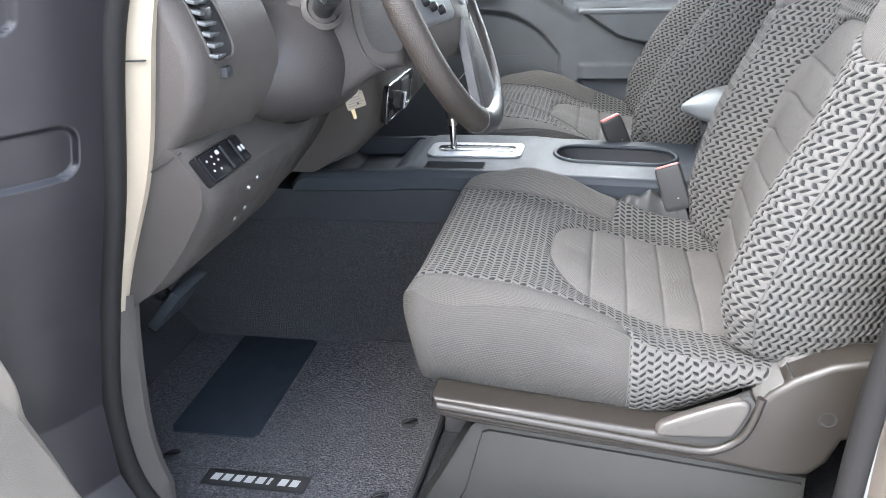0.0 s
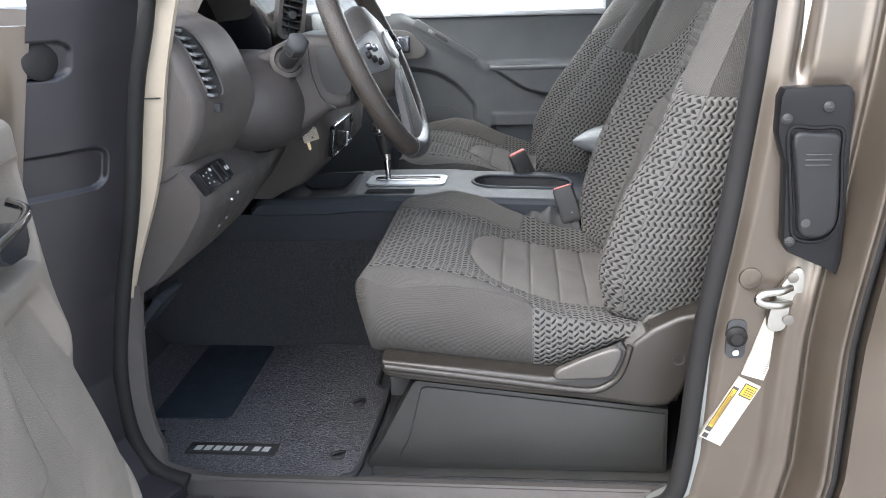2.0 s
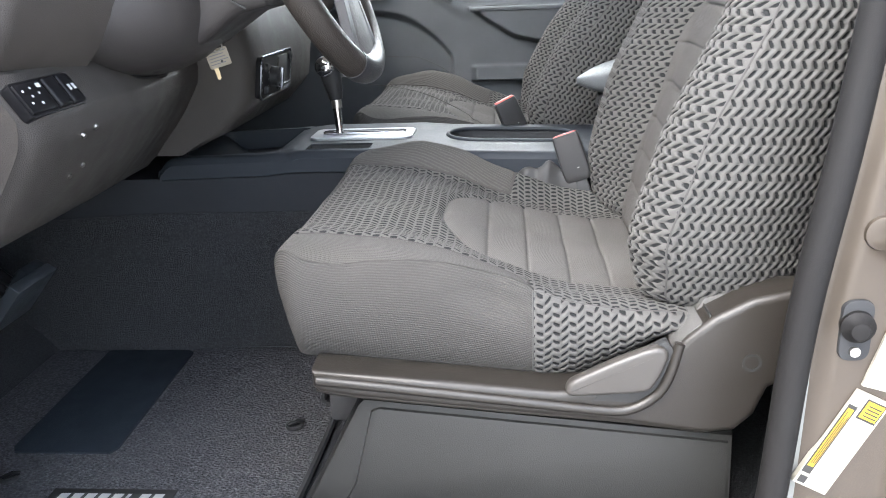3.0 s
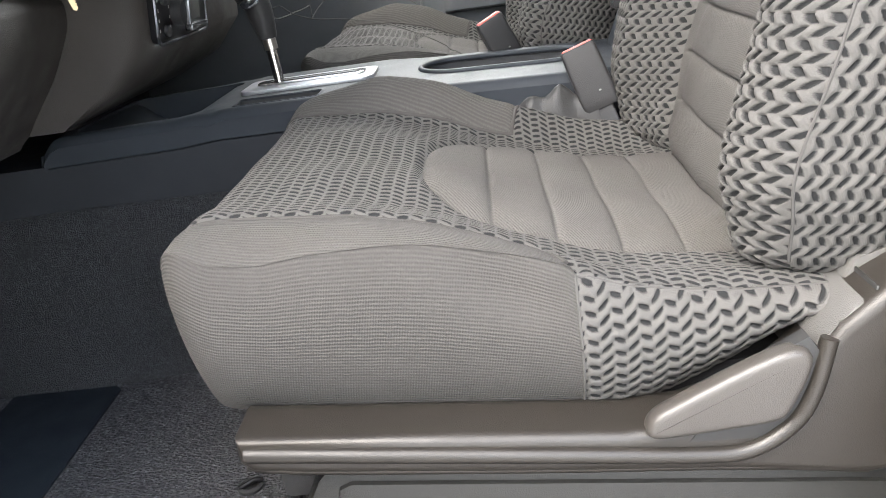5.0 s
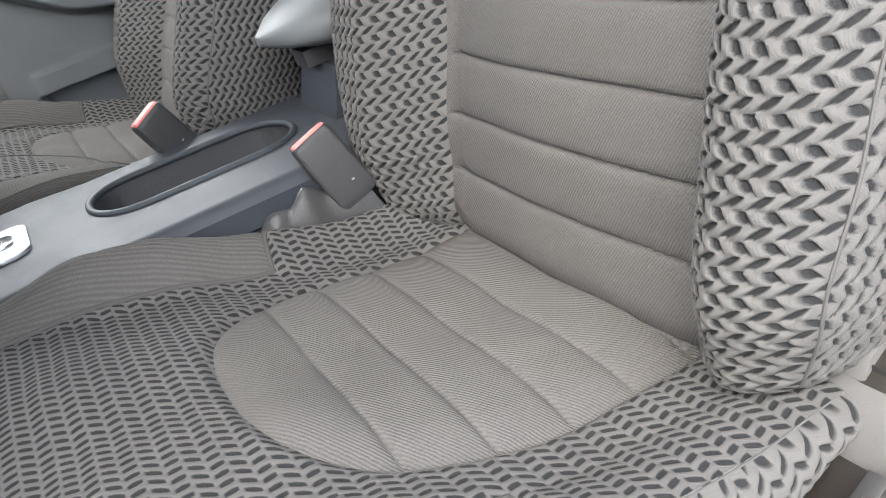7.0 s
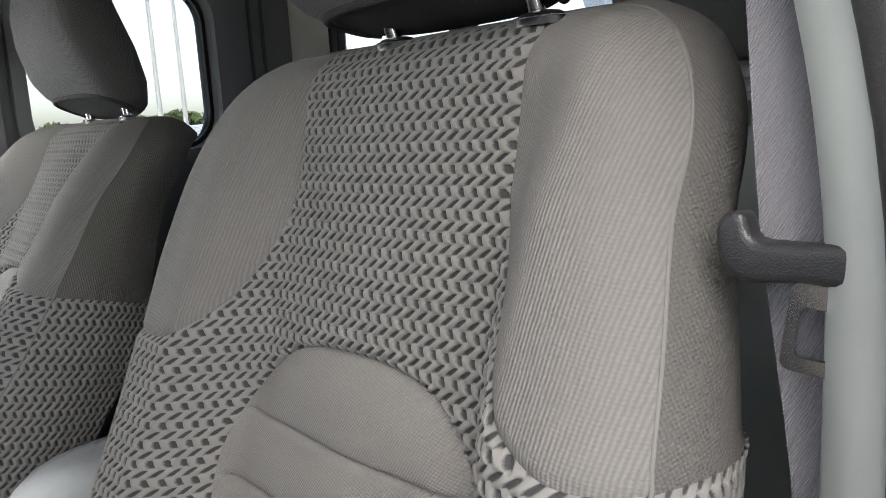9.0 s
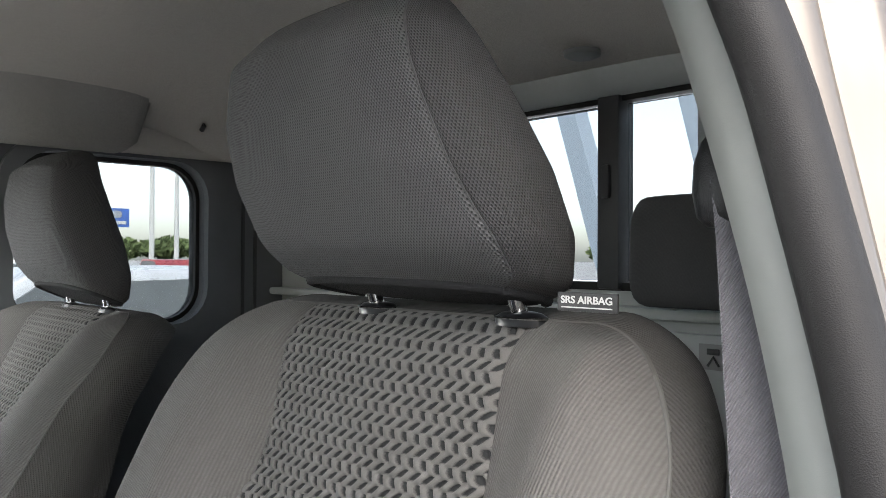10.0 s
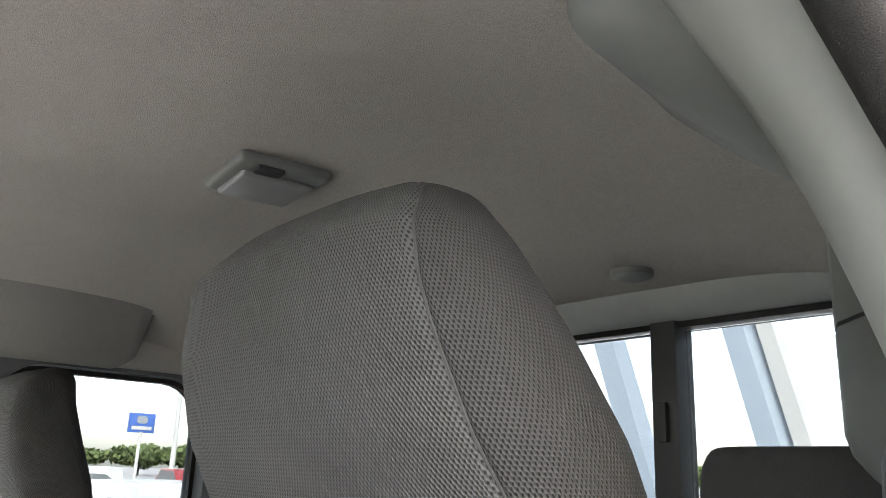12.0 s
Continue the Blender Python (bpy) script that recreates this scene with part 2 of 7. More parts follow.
def weave(name, c, dark, p=0.0125, h=0.0077, thread_scale=1300, leans=(-0.34, 0.68), edge=0.21):
    """Knitted cloth: rows of slanted ribs that turn from row to row, with dark backing in the slots between them."""
    n = Nodes(name)
    uv = n.coords("UV")
    u, v, _ = n.xyz(uv)
    row = n.f("DIVIDE", v, h)
    fv = n.f("SUBTRACT", n.f("FRACT", row), 0.5)
    odd = n.f("FLOORED_MODULO", n.f("FLOOR", row), 2.0)
    lean = n.f("ADD", n.f("MULTIPLY", odd, leans[1] - leans[0]), leans[0])
    a = n.f("ADD", n.f("DIVIDE", u, p), n.f("MULTIPLY", lean, fv))
    a = n.f("ADD", a, n.f("MULTIPLY", odd, 0.5))
    fa = n.f("ABSOLUTE", n.f("SUBTRACT", n.f("FRACT", a), 0.5))
    thread = n.noise(thread_scale, 2, n.scaled(uv, (1.0, 2.2, 1.0)))
    rough_edge = n.f("MULTIPLY", n.f("SUBTRACT", thread, 0.5), 0.10)
    narrow = n.f("ADD", n.f("MULTIPLY", n.f("MULTIPLY", fv, fv), 0.5), rough_edge)
    side = n.f("DIVIDE", n.f("SUBTRACT", n.f("SUBTRACT", fa, edge), narrow), 0.11)
    tip = n.f("DIVIDE", n.f("SUBTRACT", 0.45, n.f("ABSOLUTE", fv)), 0.12)
    slot = n.f("MINIMUM", n.f("MAXIMUM", n.f("MINIMUM", side, tip), 0.0), 1.0)
    tone = n.mix(n.noise(14, 4, uv), shade(c, 0.86), shade(c, 1.12))
    tone = n.mix(n.f("MULTIPLY", thread, 0.6), shade(tone_low(c), 1.0), tone)
    yarn = n.f("SINE", n.f("MULTIPLY", n.f("DIVIDE", n.f("ADD", u, n.f("MULTIPLY", v, lean)), 0.0013), 2 * math.pi))
    n.bump(n.f("SUBTRACT", n.f("ADD", n.f("MULTIPLY", yarn, 0.10), thread), n.f("MULTIPLY", slot, 1.0)), 0.8, min(0.0007, p * 0.25))
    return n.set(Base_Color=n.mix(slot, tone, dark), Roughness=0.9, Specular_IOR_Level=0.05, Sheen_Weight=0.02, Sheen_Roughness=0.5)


def tone_low(c):
    return shade(c, 0.62)


def twill(name, c, p=0.0021, turn=0.35, contrast=0.35, cross=0.35, depth=0.0005):
    """Fine ribbed cloth."""
    n = Nodes(name)
    uv = n.coords("UV")
    u, v, _ = n.xyz(uv)
    line = n.f("ADD", n.f("DIVIDE", u, p), n.f("MULTIPLY", n.f("DIVIDE", v, p), turn))
    line = n.f("ADD", line, n.f("MULTIPLY", n.noise(45, 3, uv), 0.5))
    rib = n.f("SINE", n.f("MULTIPLY", line, 2 * math.pi))
    weft = n.f("SINE", n.f("MULTIPLY", n.f("SUBTRACT", n.f("DIVIDE", v, p * 0.8), n.f("MULTIPLY", n.f("DIVIDE", u, p), 0.3)), 2 * math.pi))
    hgt = n.f("ADD", n.f("MULTIPLY", rib, 0.5), n.f("MULTIPLY", weft, cross))
    thread = n.noise(900, 2, uv)
    hgt = n.f("ADD", hgt, n.f("MULTIPLY", thread, 0.9))
    n.bump(hgt, 0.7, depth)
    tone = n.mix(n.ramp(n.noise(5, 6, uv), (0.30, 0.0), (0.72, 1.0)), shade(c, 0.90), shade(c, 1.09))
    tone = n.mix(n.ramp(n.noise(420, 3, uv), (0.35, 0.0), (0.65, 0.4)), tone, shade(c, 0.7))
    tone = n.mix(n.f("MULTIPLY", n.f("ADD", n.f("MULTIPLY", rib, 0.5), 0.5), contrast), tone, shade(c, 0.62))
    return n.set(Base_Color=tone, Roughness=0.9, Specular_IOR_Level=0.05, Sheen_Weight=0.02, Sheen_Roughness=0.5)


def mesh_cloth(name, c, p=0.0023, h=0.0019):
    """Open knitted mesh: staggered small holes between plump threads."""
    n = Nodes(name)
    uv = n.coords("UV")
    u, v, _ = n.xyz(uv)
    u = n.f("ADD", n.f("DIVIDE", u, p), n.f("MULTIPLY", n.noise(60, 3, uv), 0.5))
    v = n.f("MULTIPLY", n.f("DIVIDE", v, h), 0.5)
    one = n.f("COSINE", n.f("MULTIPLY", n.f("ADD", u, v), 2 * math.pi))
    two = n.f("COSINE", n.f("MULTIPLY", n.f("SUBTRACT", u, v), 2 * math.pi))
    field = n.f("ADD", n.f("ADD", one, two), n.f("MULTIPLY", n.f("SUBTRACT", n.noise(700, 2, uv), 0.5), 0.7))
    hole = n.ramp(n.f("MULTIPLY", field, 0.5), (0.15, 0.0), (0.62, 1.0))
    n.bump(field, 0.7, -0.0004)
    tone = n.mix(n.noise(8, 5, uv), shade(c, 0.86), shade(c, 1.12))
    return n.set(Base_Color=n.mix(hole, tone, shade(c, 0.30)), Roughness=0.92, Specular_IOR_Level=0.05, Sheen_Weight=0.02, Sheen_Roughness=0.5)


def carpet(name, c, scale=420, depth=0.004, stretch=(1, 1, 1), mottle=0.5):
    n = Nodes(name)
    vec = n.scaled(n.coords(), stretch)
    d = n.voronoi(scale, vec)
    hgt = n.f("SUBTRACT", 1.0, d)
    n.bump(n.f("ADD", hgt, n.f("MULTIPLY", n.noise(900, 3), 0.6)), 1.0, depth)
    tone = n.mix(n.ramp(n.noise(260, 3), (0.35, 0.0), (0.65, 1.0)), shade(c, 1 - mottle), shade(c, 1 + mottle))
    tone = n.mix(n.ramp(d, (0.2, 0.0), (0.8, 0.7)), tone, shade(c, 0.3))
    return n.set(Base_Color=n.mix(n.noise(7, 4), shade(c, 0.8), tone), Roughness=0.95, Specular_IOR_Level=0.1)


def glass(name, c=(0.93, 0.97, 0.95), rough=0.0):
    n = Nodes(name)
    return n.set(Base_Color=c, Roughness=rough, Transmission_Weight=1.0, IOR=1.05, Specular_IOR_Level=0.5)


def paint(name, c, metal=0.35, rough=0.42, coat=0.3):
    n = Nodes(name)
    fleck = n.voronoi(2500)
    col = n.mix(n.ramp(fleck, (0.2, 0.0), (0.6, 1.0)), shade(c, 1.15), shade(c, 0.9))
    col = n.mix(n.ramp(n.noise(9, 5), (0.35, 0.0), (0.8, 0.5)), col, shade(c, 0.72))
    n.bump(n.noise(300, 2), 0.15, 0.0002)
    return n.set(Base_Color=col, Metallic=metal, Roughness=n.ramp(n.noise(12, 4), (0.3, rough - 0.08), (0.8, rough + 0.12)), Coat_Weight=coat, Coat_Roughness=0.08)


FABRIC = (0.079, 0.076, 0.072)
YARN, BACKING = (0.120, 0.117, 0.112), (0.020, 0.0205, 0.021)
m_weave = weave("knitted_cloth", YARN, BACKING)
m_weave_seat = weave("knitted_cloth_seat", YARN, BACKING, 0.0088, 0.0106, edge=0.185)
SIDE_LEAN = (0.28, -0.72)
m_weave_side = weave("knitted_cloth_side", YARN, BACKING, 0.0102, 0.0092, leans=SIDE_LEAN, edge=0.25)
m_bolster = twill("ribbed_cloth", FABRIC, 0.0027, 0.12, 0.62, 0.12, 0.0007)
m_insert = twill("twill_cloth", shade(FABRIC, 1.1), 0.0027, 0.6, 0.42, 0.3, 0.0005)
# same seat cloth, with the shade on the back's sides put into its colour
m_back_side_shaded = twill("back_side_cloth", shade(FABRIC, 0.66), 0.0028, 0.25, 0.6, 0.25, 0.0007)
# seat cloth toned down, as upright cushion sides catch less light than the top
m_side_shaded = twill("side_cloth_shaded", shade(FABRIC, 0.80), 0.0030, 0.04, 0.50, 0.15, 0.0006)
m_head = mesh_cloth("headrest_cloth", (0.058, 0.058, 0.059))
# the headrest mesh again, darker for the sides turned from the windscreen light
m_head_shaded = mesh_cloth("headrest_cloth_shaded", (0.043, 0.042, 0.043))
# near-black colour carries the shade under the headrest, on cap and hem
m_hem_shaded = carpet("hem_cloth_shaded", (0.018, 0.018, 0.019), 1100, 0.0006, (1, 1, 1), 0.3)
m_black_cloth = twill("black_cloth", (0.052, 0.052, 0.053), 0.002, 0.3, 0.15, 0.2, 0.0002)
m_dash = plastic("dash_plastic", (0.056, 0.050, 0.046), 0.46, 800, 0.0005)
m_dash_dark = plastic("lower_dash_plastic", (0.046, 0.042, 0.039), 0.46, 800, 0.0005)
m_trim = plastic("seat_trim_plastic", (0.020, 0.0175, 0.015), 0.36, 1100, 0.0002, 0.0, 0.08, 0.42)
m_lever = plastic("lever_plastic", (0.046, 0.042, 0.038), 0.34, 1300, 0.0002, 0.0, 0.08, 0.5)
m_riser = plastic("riser_plastic", (0.020, 0.020, 0.019), 0.40, 1100, 0.0003, 0.0, 0.12, 0.36)
m_doorskin = plastic("door_plastic", (0.165, 0.147, 0.126), 0.5, 700, 0.0005, 0.0, 0.2)
m_pdoor = plastic("far_door_plastic", (0.072, 0.077, 0.082), 0.55, 800)
m_console = plastic("console_plastic", (0.025, 0.029, 0.035), 0.56, 1600, 0.0001, 0.0, 0.08, 0.21, 0.5)
m_console_side = plastic("console_side_plastic", (0.026, 0.028, 0.032), 0.6, 1200, 0.0002, 0.0, 0.1, 0.15)
m_black = plastic("black_plastic", (0.028, 0.028, 0.029), 0.42, 1000)
m_softblack = plastic("soft_black", (0.030, 0.031, 0.033), 0.6, 900)
m_rubber = plastic("rubber", (0.013, 0.0125, 0.0125), 0.55, 1500, 0.0002, 0.0, 0.12, 0.12)
m_cream = plastic("pillar_cream", (0.245, 0.208, 0.160), 0.5, 900, 0.0003, 0.0, 0.06)
m_pillar = plastic("pillar_grey", (0.155, 0.160, 0.152), 0.5, 1800, 0.00004)
m_headliner = carpet("headliner_felt", (0.455, 0.425, 0.39), 900, 0.0006, (1, 1, 1), 0.12)
m_carpet = carpet("floor_carpet", (0.062, 0.064, 0.068), 520, 0.003, (1, 1, 1), 0.5)
m_mat = carpet("mat_loops", (0.145, 0.145, 0.154), 230, 0.008, (1.0, 1.5, 1.0), 0.8)
m_heel = plastic("heel_rubber", (0.017, 0.022, 0.028), 0.6, 700, 0.0006, 0.0, 0.15, 0.2)
m_paint = paint("body_paint", (0.082, 0.067, 0.053), 0.55, 0.36, 0.3)
m_seam = twill("seam_cloth", (0.085, 0.083, 0.08), 0.0012, 0.5)
m_lens = plain("lamp_lens", (0.20, 0.20, 0.20), 0.3)
# body paint darkened to near black for the open door's shade on the pillar
m_paint_shaded = paint("shaded_body_paint", (0.008, 0.007, 0.010), 0.08, 0.46, 0.04)
m_chrome = plain("chrome", (0.75, 0.75, 0.76), 0.12, 1.0)
m_steel = plain("plated_steel", (0.42, 0.40, 0.37), 0.3, 1.0)
m_alu = plastic("satin_silver", (0.36, 0.37, 0.38), 0.36, 1500, 0.0001, 0.6, 0.05)
m_darkchrome = plain("dark_chrome", (0.16, 0.17, 0.19), 0.22, 0.9)
m_red = plain("red_button", (0.42, 0.06, 0.05), 0.5)
m_white = plain("white_print", (0.55, 0.55, 0.53), 0.55)
m_paper = plain("label_paper", (0.28, 0.268, 0.225), 0.5)
m_yellow = plain("yellow_print", (0.36, 0.23, 0.015), 0.5)
m_ink = plain("black_print", (0.02, 0.02, 0.02), 0.5)
m_greyink = plain("grey_print", (0.12, 0.12, 0.12), 0.5)
m_paleink = plain("pale_print", (0.26, 0.255, 0.24), 0.5)
m_arm = plastic("armrest_vinyl", (0.085, 0.091, 0.094), 0.4, 1200)
m_belt = twill("belt_webbing", (0.105, 0.103, 0.112), 0.0015, 0.6, 0.5, 0.15)
m_glass = glass("window_glass")
m_gauge = plain("gauge_black", (0.005, 0.005, 0.006), 0.35, 0.0, Specular_IOR_Level=0.12)
m_spoke = plastic("spoke_silver", (0.15, 0.153, 0.157), 0.46, 1500, 0.0001, 0.45, 0.05)
m_wheel = plastic("wheel_leather", (0.024, 0.020, 0.017), 0.44, 620, 0.0010, 0.0, 0.12, 0.35)
m_wheel_smooth = plastic("wheel_smooth", (0.03, 0.03, 0.031), 0.35, 1500, 0.0002)
m_hinge_cap = plastic("hinge_cap_plastic", (0.085, 0.083, 0.080), 0.42, 1100)
m_tint = glass("tinted_glass", (0.20, 0.215, 0.22))
m_gloss_black = plain("gloss_black", (0.008, 0.008, 0.009), 0.32, 0.0, Specular_IOR_Level=0.14)
m_screw = plain("dark_screw", (0.020, 0.020, 0.021), 0.45, 0.0, Specular_IOR_Level=0.2)
m_latch = plastic("latch_plastic", (0.010, 0.010, 0.011), 0.42, 1000, 0.0003, 0.0, 0.1, 0.25)
m_pedal = plastic("pedal_rubber", (0.030, 0.035, 0.041), 0.42, 900, 0.0003, 0.0, 0.1, 0.4)
m_slat = plastic("vent_slat", (0.070, 0.073, 0.076), 0.38, 1500, 0.0001, 0.0, 0.05, 0.4)
m_striker = plain("plated_striker", (0.34, 0.33, 0.30), 0.32, 1.0)
m_zinc = plain("zinc_steel", (0.17, 0.16, 0.145), 0.38, 1.0)
m_column = plastic("column_plastic", (0.034, 0.031, 0.030), 0.46, 900, 0.0004)
m_rear_trim = plastic("rear_trim_plastic", (0.26, 0.27, 0.262), 0.5)
# pillar grey scaled down, so the cover's shade sits in its colour
m_upper_shaded = plastic("upper_pillar_shaded", (0.105, 0.110, 0.104), 0.5, 1500, 0.0001)
m_bulge = carpet("bulge_felt", (0.30, 0.29, 0.275), 900, 0.0012, (1, 1, 1), 0.12)
m_card = plastic("card_tan", (0.24, 0.21, 0.165), 0.6)
m_brass = plain("worn_brass", (0.42, 0.33, 0.20), 0.35, 0.9)
m_faint = plain("faint_print", (0.16, 0.16, 0.155), 0.55)
m_badge = plain("badge_print", (0.36, 0.36, 0.35), 0.55)
m_boot = plastic("boot_vinyl", (0.026, 0.026, 0.026), 0.5, 700, 0.0004, 0.0, 0.1, 0.4)
m_thread = plain("pale_thread", (0.36, 0.36, 0.35), 0.8)


# ---- seats: built round y = 0, then set in place ----
YC, YP = -0.438, 0.385
cush_z = lerp_table([(0.235, 0.926), (0.30, 0.932), (0.36, 0.924), (0.447, 0.902), (0.496, 0.882), (0.55, 0.866), (0.60, 0.854), (0.65, 0.846), (0.76, 0.842)])
cush_b = lerp_table([(0.23, 0.006), (0.30, 0.022), (0.335, 0.033), (0.38, 0.048), (0.46, 0.051), (0.52, 0.041), (0.60, 0.034), (0.76, 0.022)])
cush_line = lerp_table([(0.234, 0.934), (0.27, 0.938), (0.33, 0.934), (0.39, 0.927), (0.45, 0.914), (0.48, 0.904), (0.50, 0.896), (0.525, 0.884), (0.56, 0.869), (0.60, 0.859), (0.745, 0.846)])
cush_rim = lerp_table([(0.234, 0.934), (0.262, 0.936), (0.275, 0.930), (0.29, 0.922), (0.33, 0.916), (0.365, 0.919), (0.42, 0.922), (0.45, 0.918), (0.484, 0.909), (0.52, 0.898), (0.55, 0.886), (0.58, 0.872), (0.618, 0.864), (0.656, 0.858), (0.745, 0.854)])
skirt_low = lerp_table([(0.234, 0.802), (0.317, 0.794), (0.366, 0.784), (0.449, 0.775), (0.544, 0.767), (0.585, 0.768), (0.62, 0.780), (0.654, 0.797), (0.692, 0.822), (0.745, 0.838)])
X0, X1, CORNER = 0.246, 0.745, 0.050
CHANNELS = (0.496, 0.548, 0.600, 0.650, 0.700)


def cush_hw(x):
    r, d = CORNER, x - X0
    return 0.247 if d >= r else 0.247 - r + math.sqrt(max(r * r - (r - d) ** 2, 0.0))


def f_insert(x, t):
    y = abs(t * cush_hw(x))
    k = max((0.600 - x) / 0.166, 0.0)
    return (k ** 2.6 + (y / 0.151) ** 2.6) ** (1 / 2.6) - 1.0


def f_bolster(x, t):
    y = abs(t * cush_hw(x))
    edge = 0.189 + 0.012 * smooth01((0.30 - x) / 0.05)
    return max(edge - y, (x - (0.508 + (y - 0.145) * 0.42)) * 0.9) / 0.15


def cushion_top(x, t):
    hw = cush_hw(x)
    y = t * hw
    a = abs(y)
    if y > 0:
        z = cush_z(x) + cush_b(x) * smooth01((a - 0.176) / 0.044) - 0.034 * max(0.0, 1 - (hw - a) / 0.04) ** 2.2
    elif a < 0.192:
        z = cush_z(x) + (cush_line(x) - cush_z(x)) * smooth01((a - 0.120) / 0.072)
    else:
        k = (a - 0.192) / 0.055
        z = cush_line(x) + (cush_rim(x) - cush_line(x)) * k + 0.004 * math.sin(k * math.pi)
    z -= 0.030 * max(0.0, 1 - (x - X0) / 0.035) ** 2.2
    z += 0.006 * math.exp(-((a - 0.07) / 0.06) ** 2) * smooth01((x - 0.3) / 0.05)
    fi, fb = f_insert(x, t) * 0.15, f_bolster(x, t) * 0.15
    z -= 0.005 * math.exp(-(fi / 0.0045) ** 2) + 0.0035 * math.exp(-(fb / 0.004) ** 2)
    if fi < 0:
        puff = min((abs(x - c) for c in CHANNELS), default=1)
        z -= (0.0030 * math.exp(-(puff / 0.0016) ** 2) + 0.0026 * math.exp(-puff / 0.007)) * smooth01(-fi / 0.008)
        z += 0.007 * smooth01(-fi / 0.03)
    z += 0.0025 * noise.noise((x * 14, y * 14, 3.1))
    return (x, y, z)


def cushion_edge(s):
    """The outline of the cushion from its rear, round the front, to its rear again; s from 0 to 1. Gives x and t."""
    if s < 0.38:
        return X1 + (X0 + CORNER - X1) * (s / 0.38), -1.0
    if s < 0.46:
        w = (s - 0.38) / 0.08 * math.pi / 2
        return X0 + CORNER * (1 - math.sin(w)), -1.0
    if s <= 0.54:
        return X0, -1 + 2 * (s - 0.46) / 0.08
    if s < 0.62:
        w = (s - 0.54) / 0.08 * math.pi / 2
        return X0 + CORNER * (1 - math.cos(w)), 1.0
    return X0 + CORNER + (X1 - X0 - CORNER) * (s - 0.62) / 0.38, 1.0


def cushion_skirt(s, v):
    x, t = cushion_edge(s)
    px, py, pz = cushion_top(x, t)
    low = skirt_low(x)
    out = 0.018 * math.sin(v * math.pi) ** 0.8 - 0.012 * v * v
    w = smooth01((s - 0.40) / 0.06) * (1 - smooth01((s - 0.54) / 0.06))
    sign = -1 if s < 0.5 else 1
    z = pz + (low - pz) * v
    crease = 0.008 * math.exp(-((x - 0.50 - 0.1 * (v - 0.2)) / 0.035) ** 2) * math.exp(-((v - 0.20) / 0.13) ** 2) + 0.003 * math.exp(-((v - 0.03) / 0.03) ** 2)
    return (px - w * (out * 0.25 - 0.047 * v * v), py + sign * (1 - w) * (out - crease), z)


def finer(steps, lines):
    """Steps with more of them close to each line."""
    more = [c + d for c in lines for d in (-0.007, -0.0035, -0.0018, 0.0, 0.0018, 0.0035, 0.007)]
    keep = [s for s in steps if min(abs(s - m) for m in more) > 0.0012]
    return sorted([float(s) for s in keep] + more)


def knit(u, v, p=0.0125, h=0.0077, leans=(-0.34, 0.68), edge=0.21):
    """Relief of the knitted cloth: slanted ribs that lean more in every other row, with slots between them."""
    row = v / h
    n = math.floor(row)
    fv, odd = row - n - 0.5, n % 2
    a = u / p + leans[odd] * fv + odd * 0.5
    fa = abs(a - math.floor(a) - 0.5)
    slot = smooth01((fa - edge - 0.5 * fv * fv) / 0.11) * smooth01((0.45 - abs(fv)) / 0.12)
    return 0.0030 * (1 - 3.4 * fa * fa - 1.5 * fv * fv) - 0.0018 * slot


STEP = 0.00132


def arc_table(profile, width):
    """Length along the cloth against the width, from the middle of a seat to its edge."""
    ys = np.linspace(-width, width, 400)
    hs = np.array([profile(float(y)) for y in ys])
    run = np.concatenate([[0.0], np.cumsum(np.hypot(np.diff(ys), np.diff(hs)))])
    run -= np.interp(0.0, ys, run)
    return lambda y: float(np.interp(y, ys, run))


cush_arc = arc_table(lambda y: cush_b(0.42) * smooth01((y - 0.176) / 0.044), 0.25)


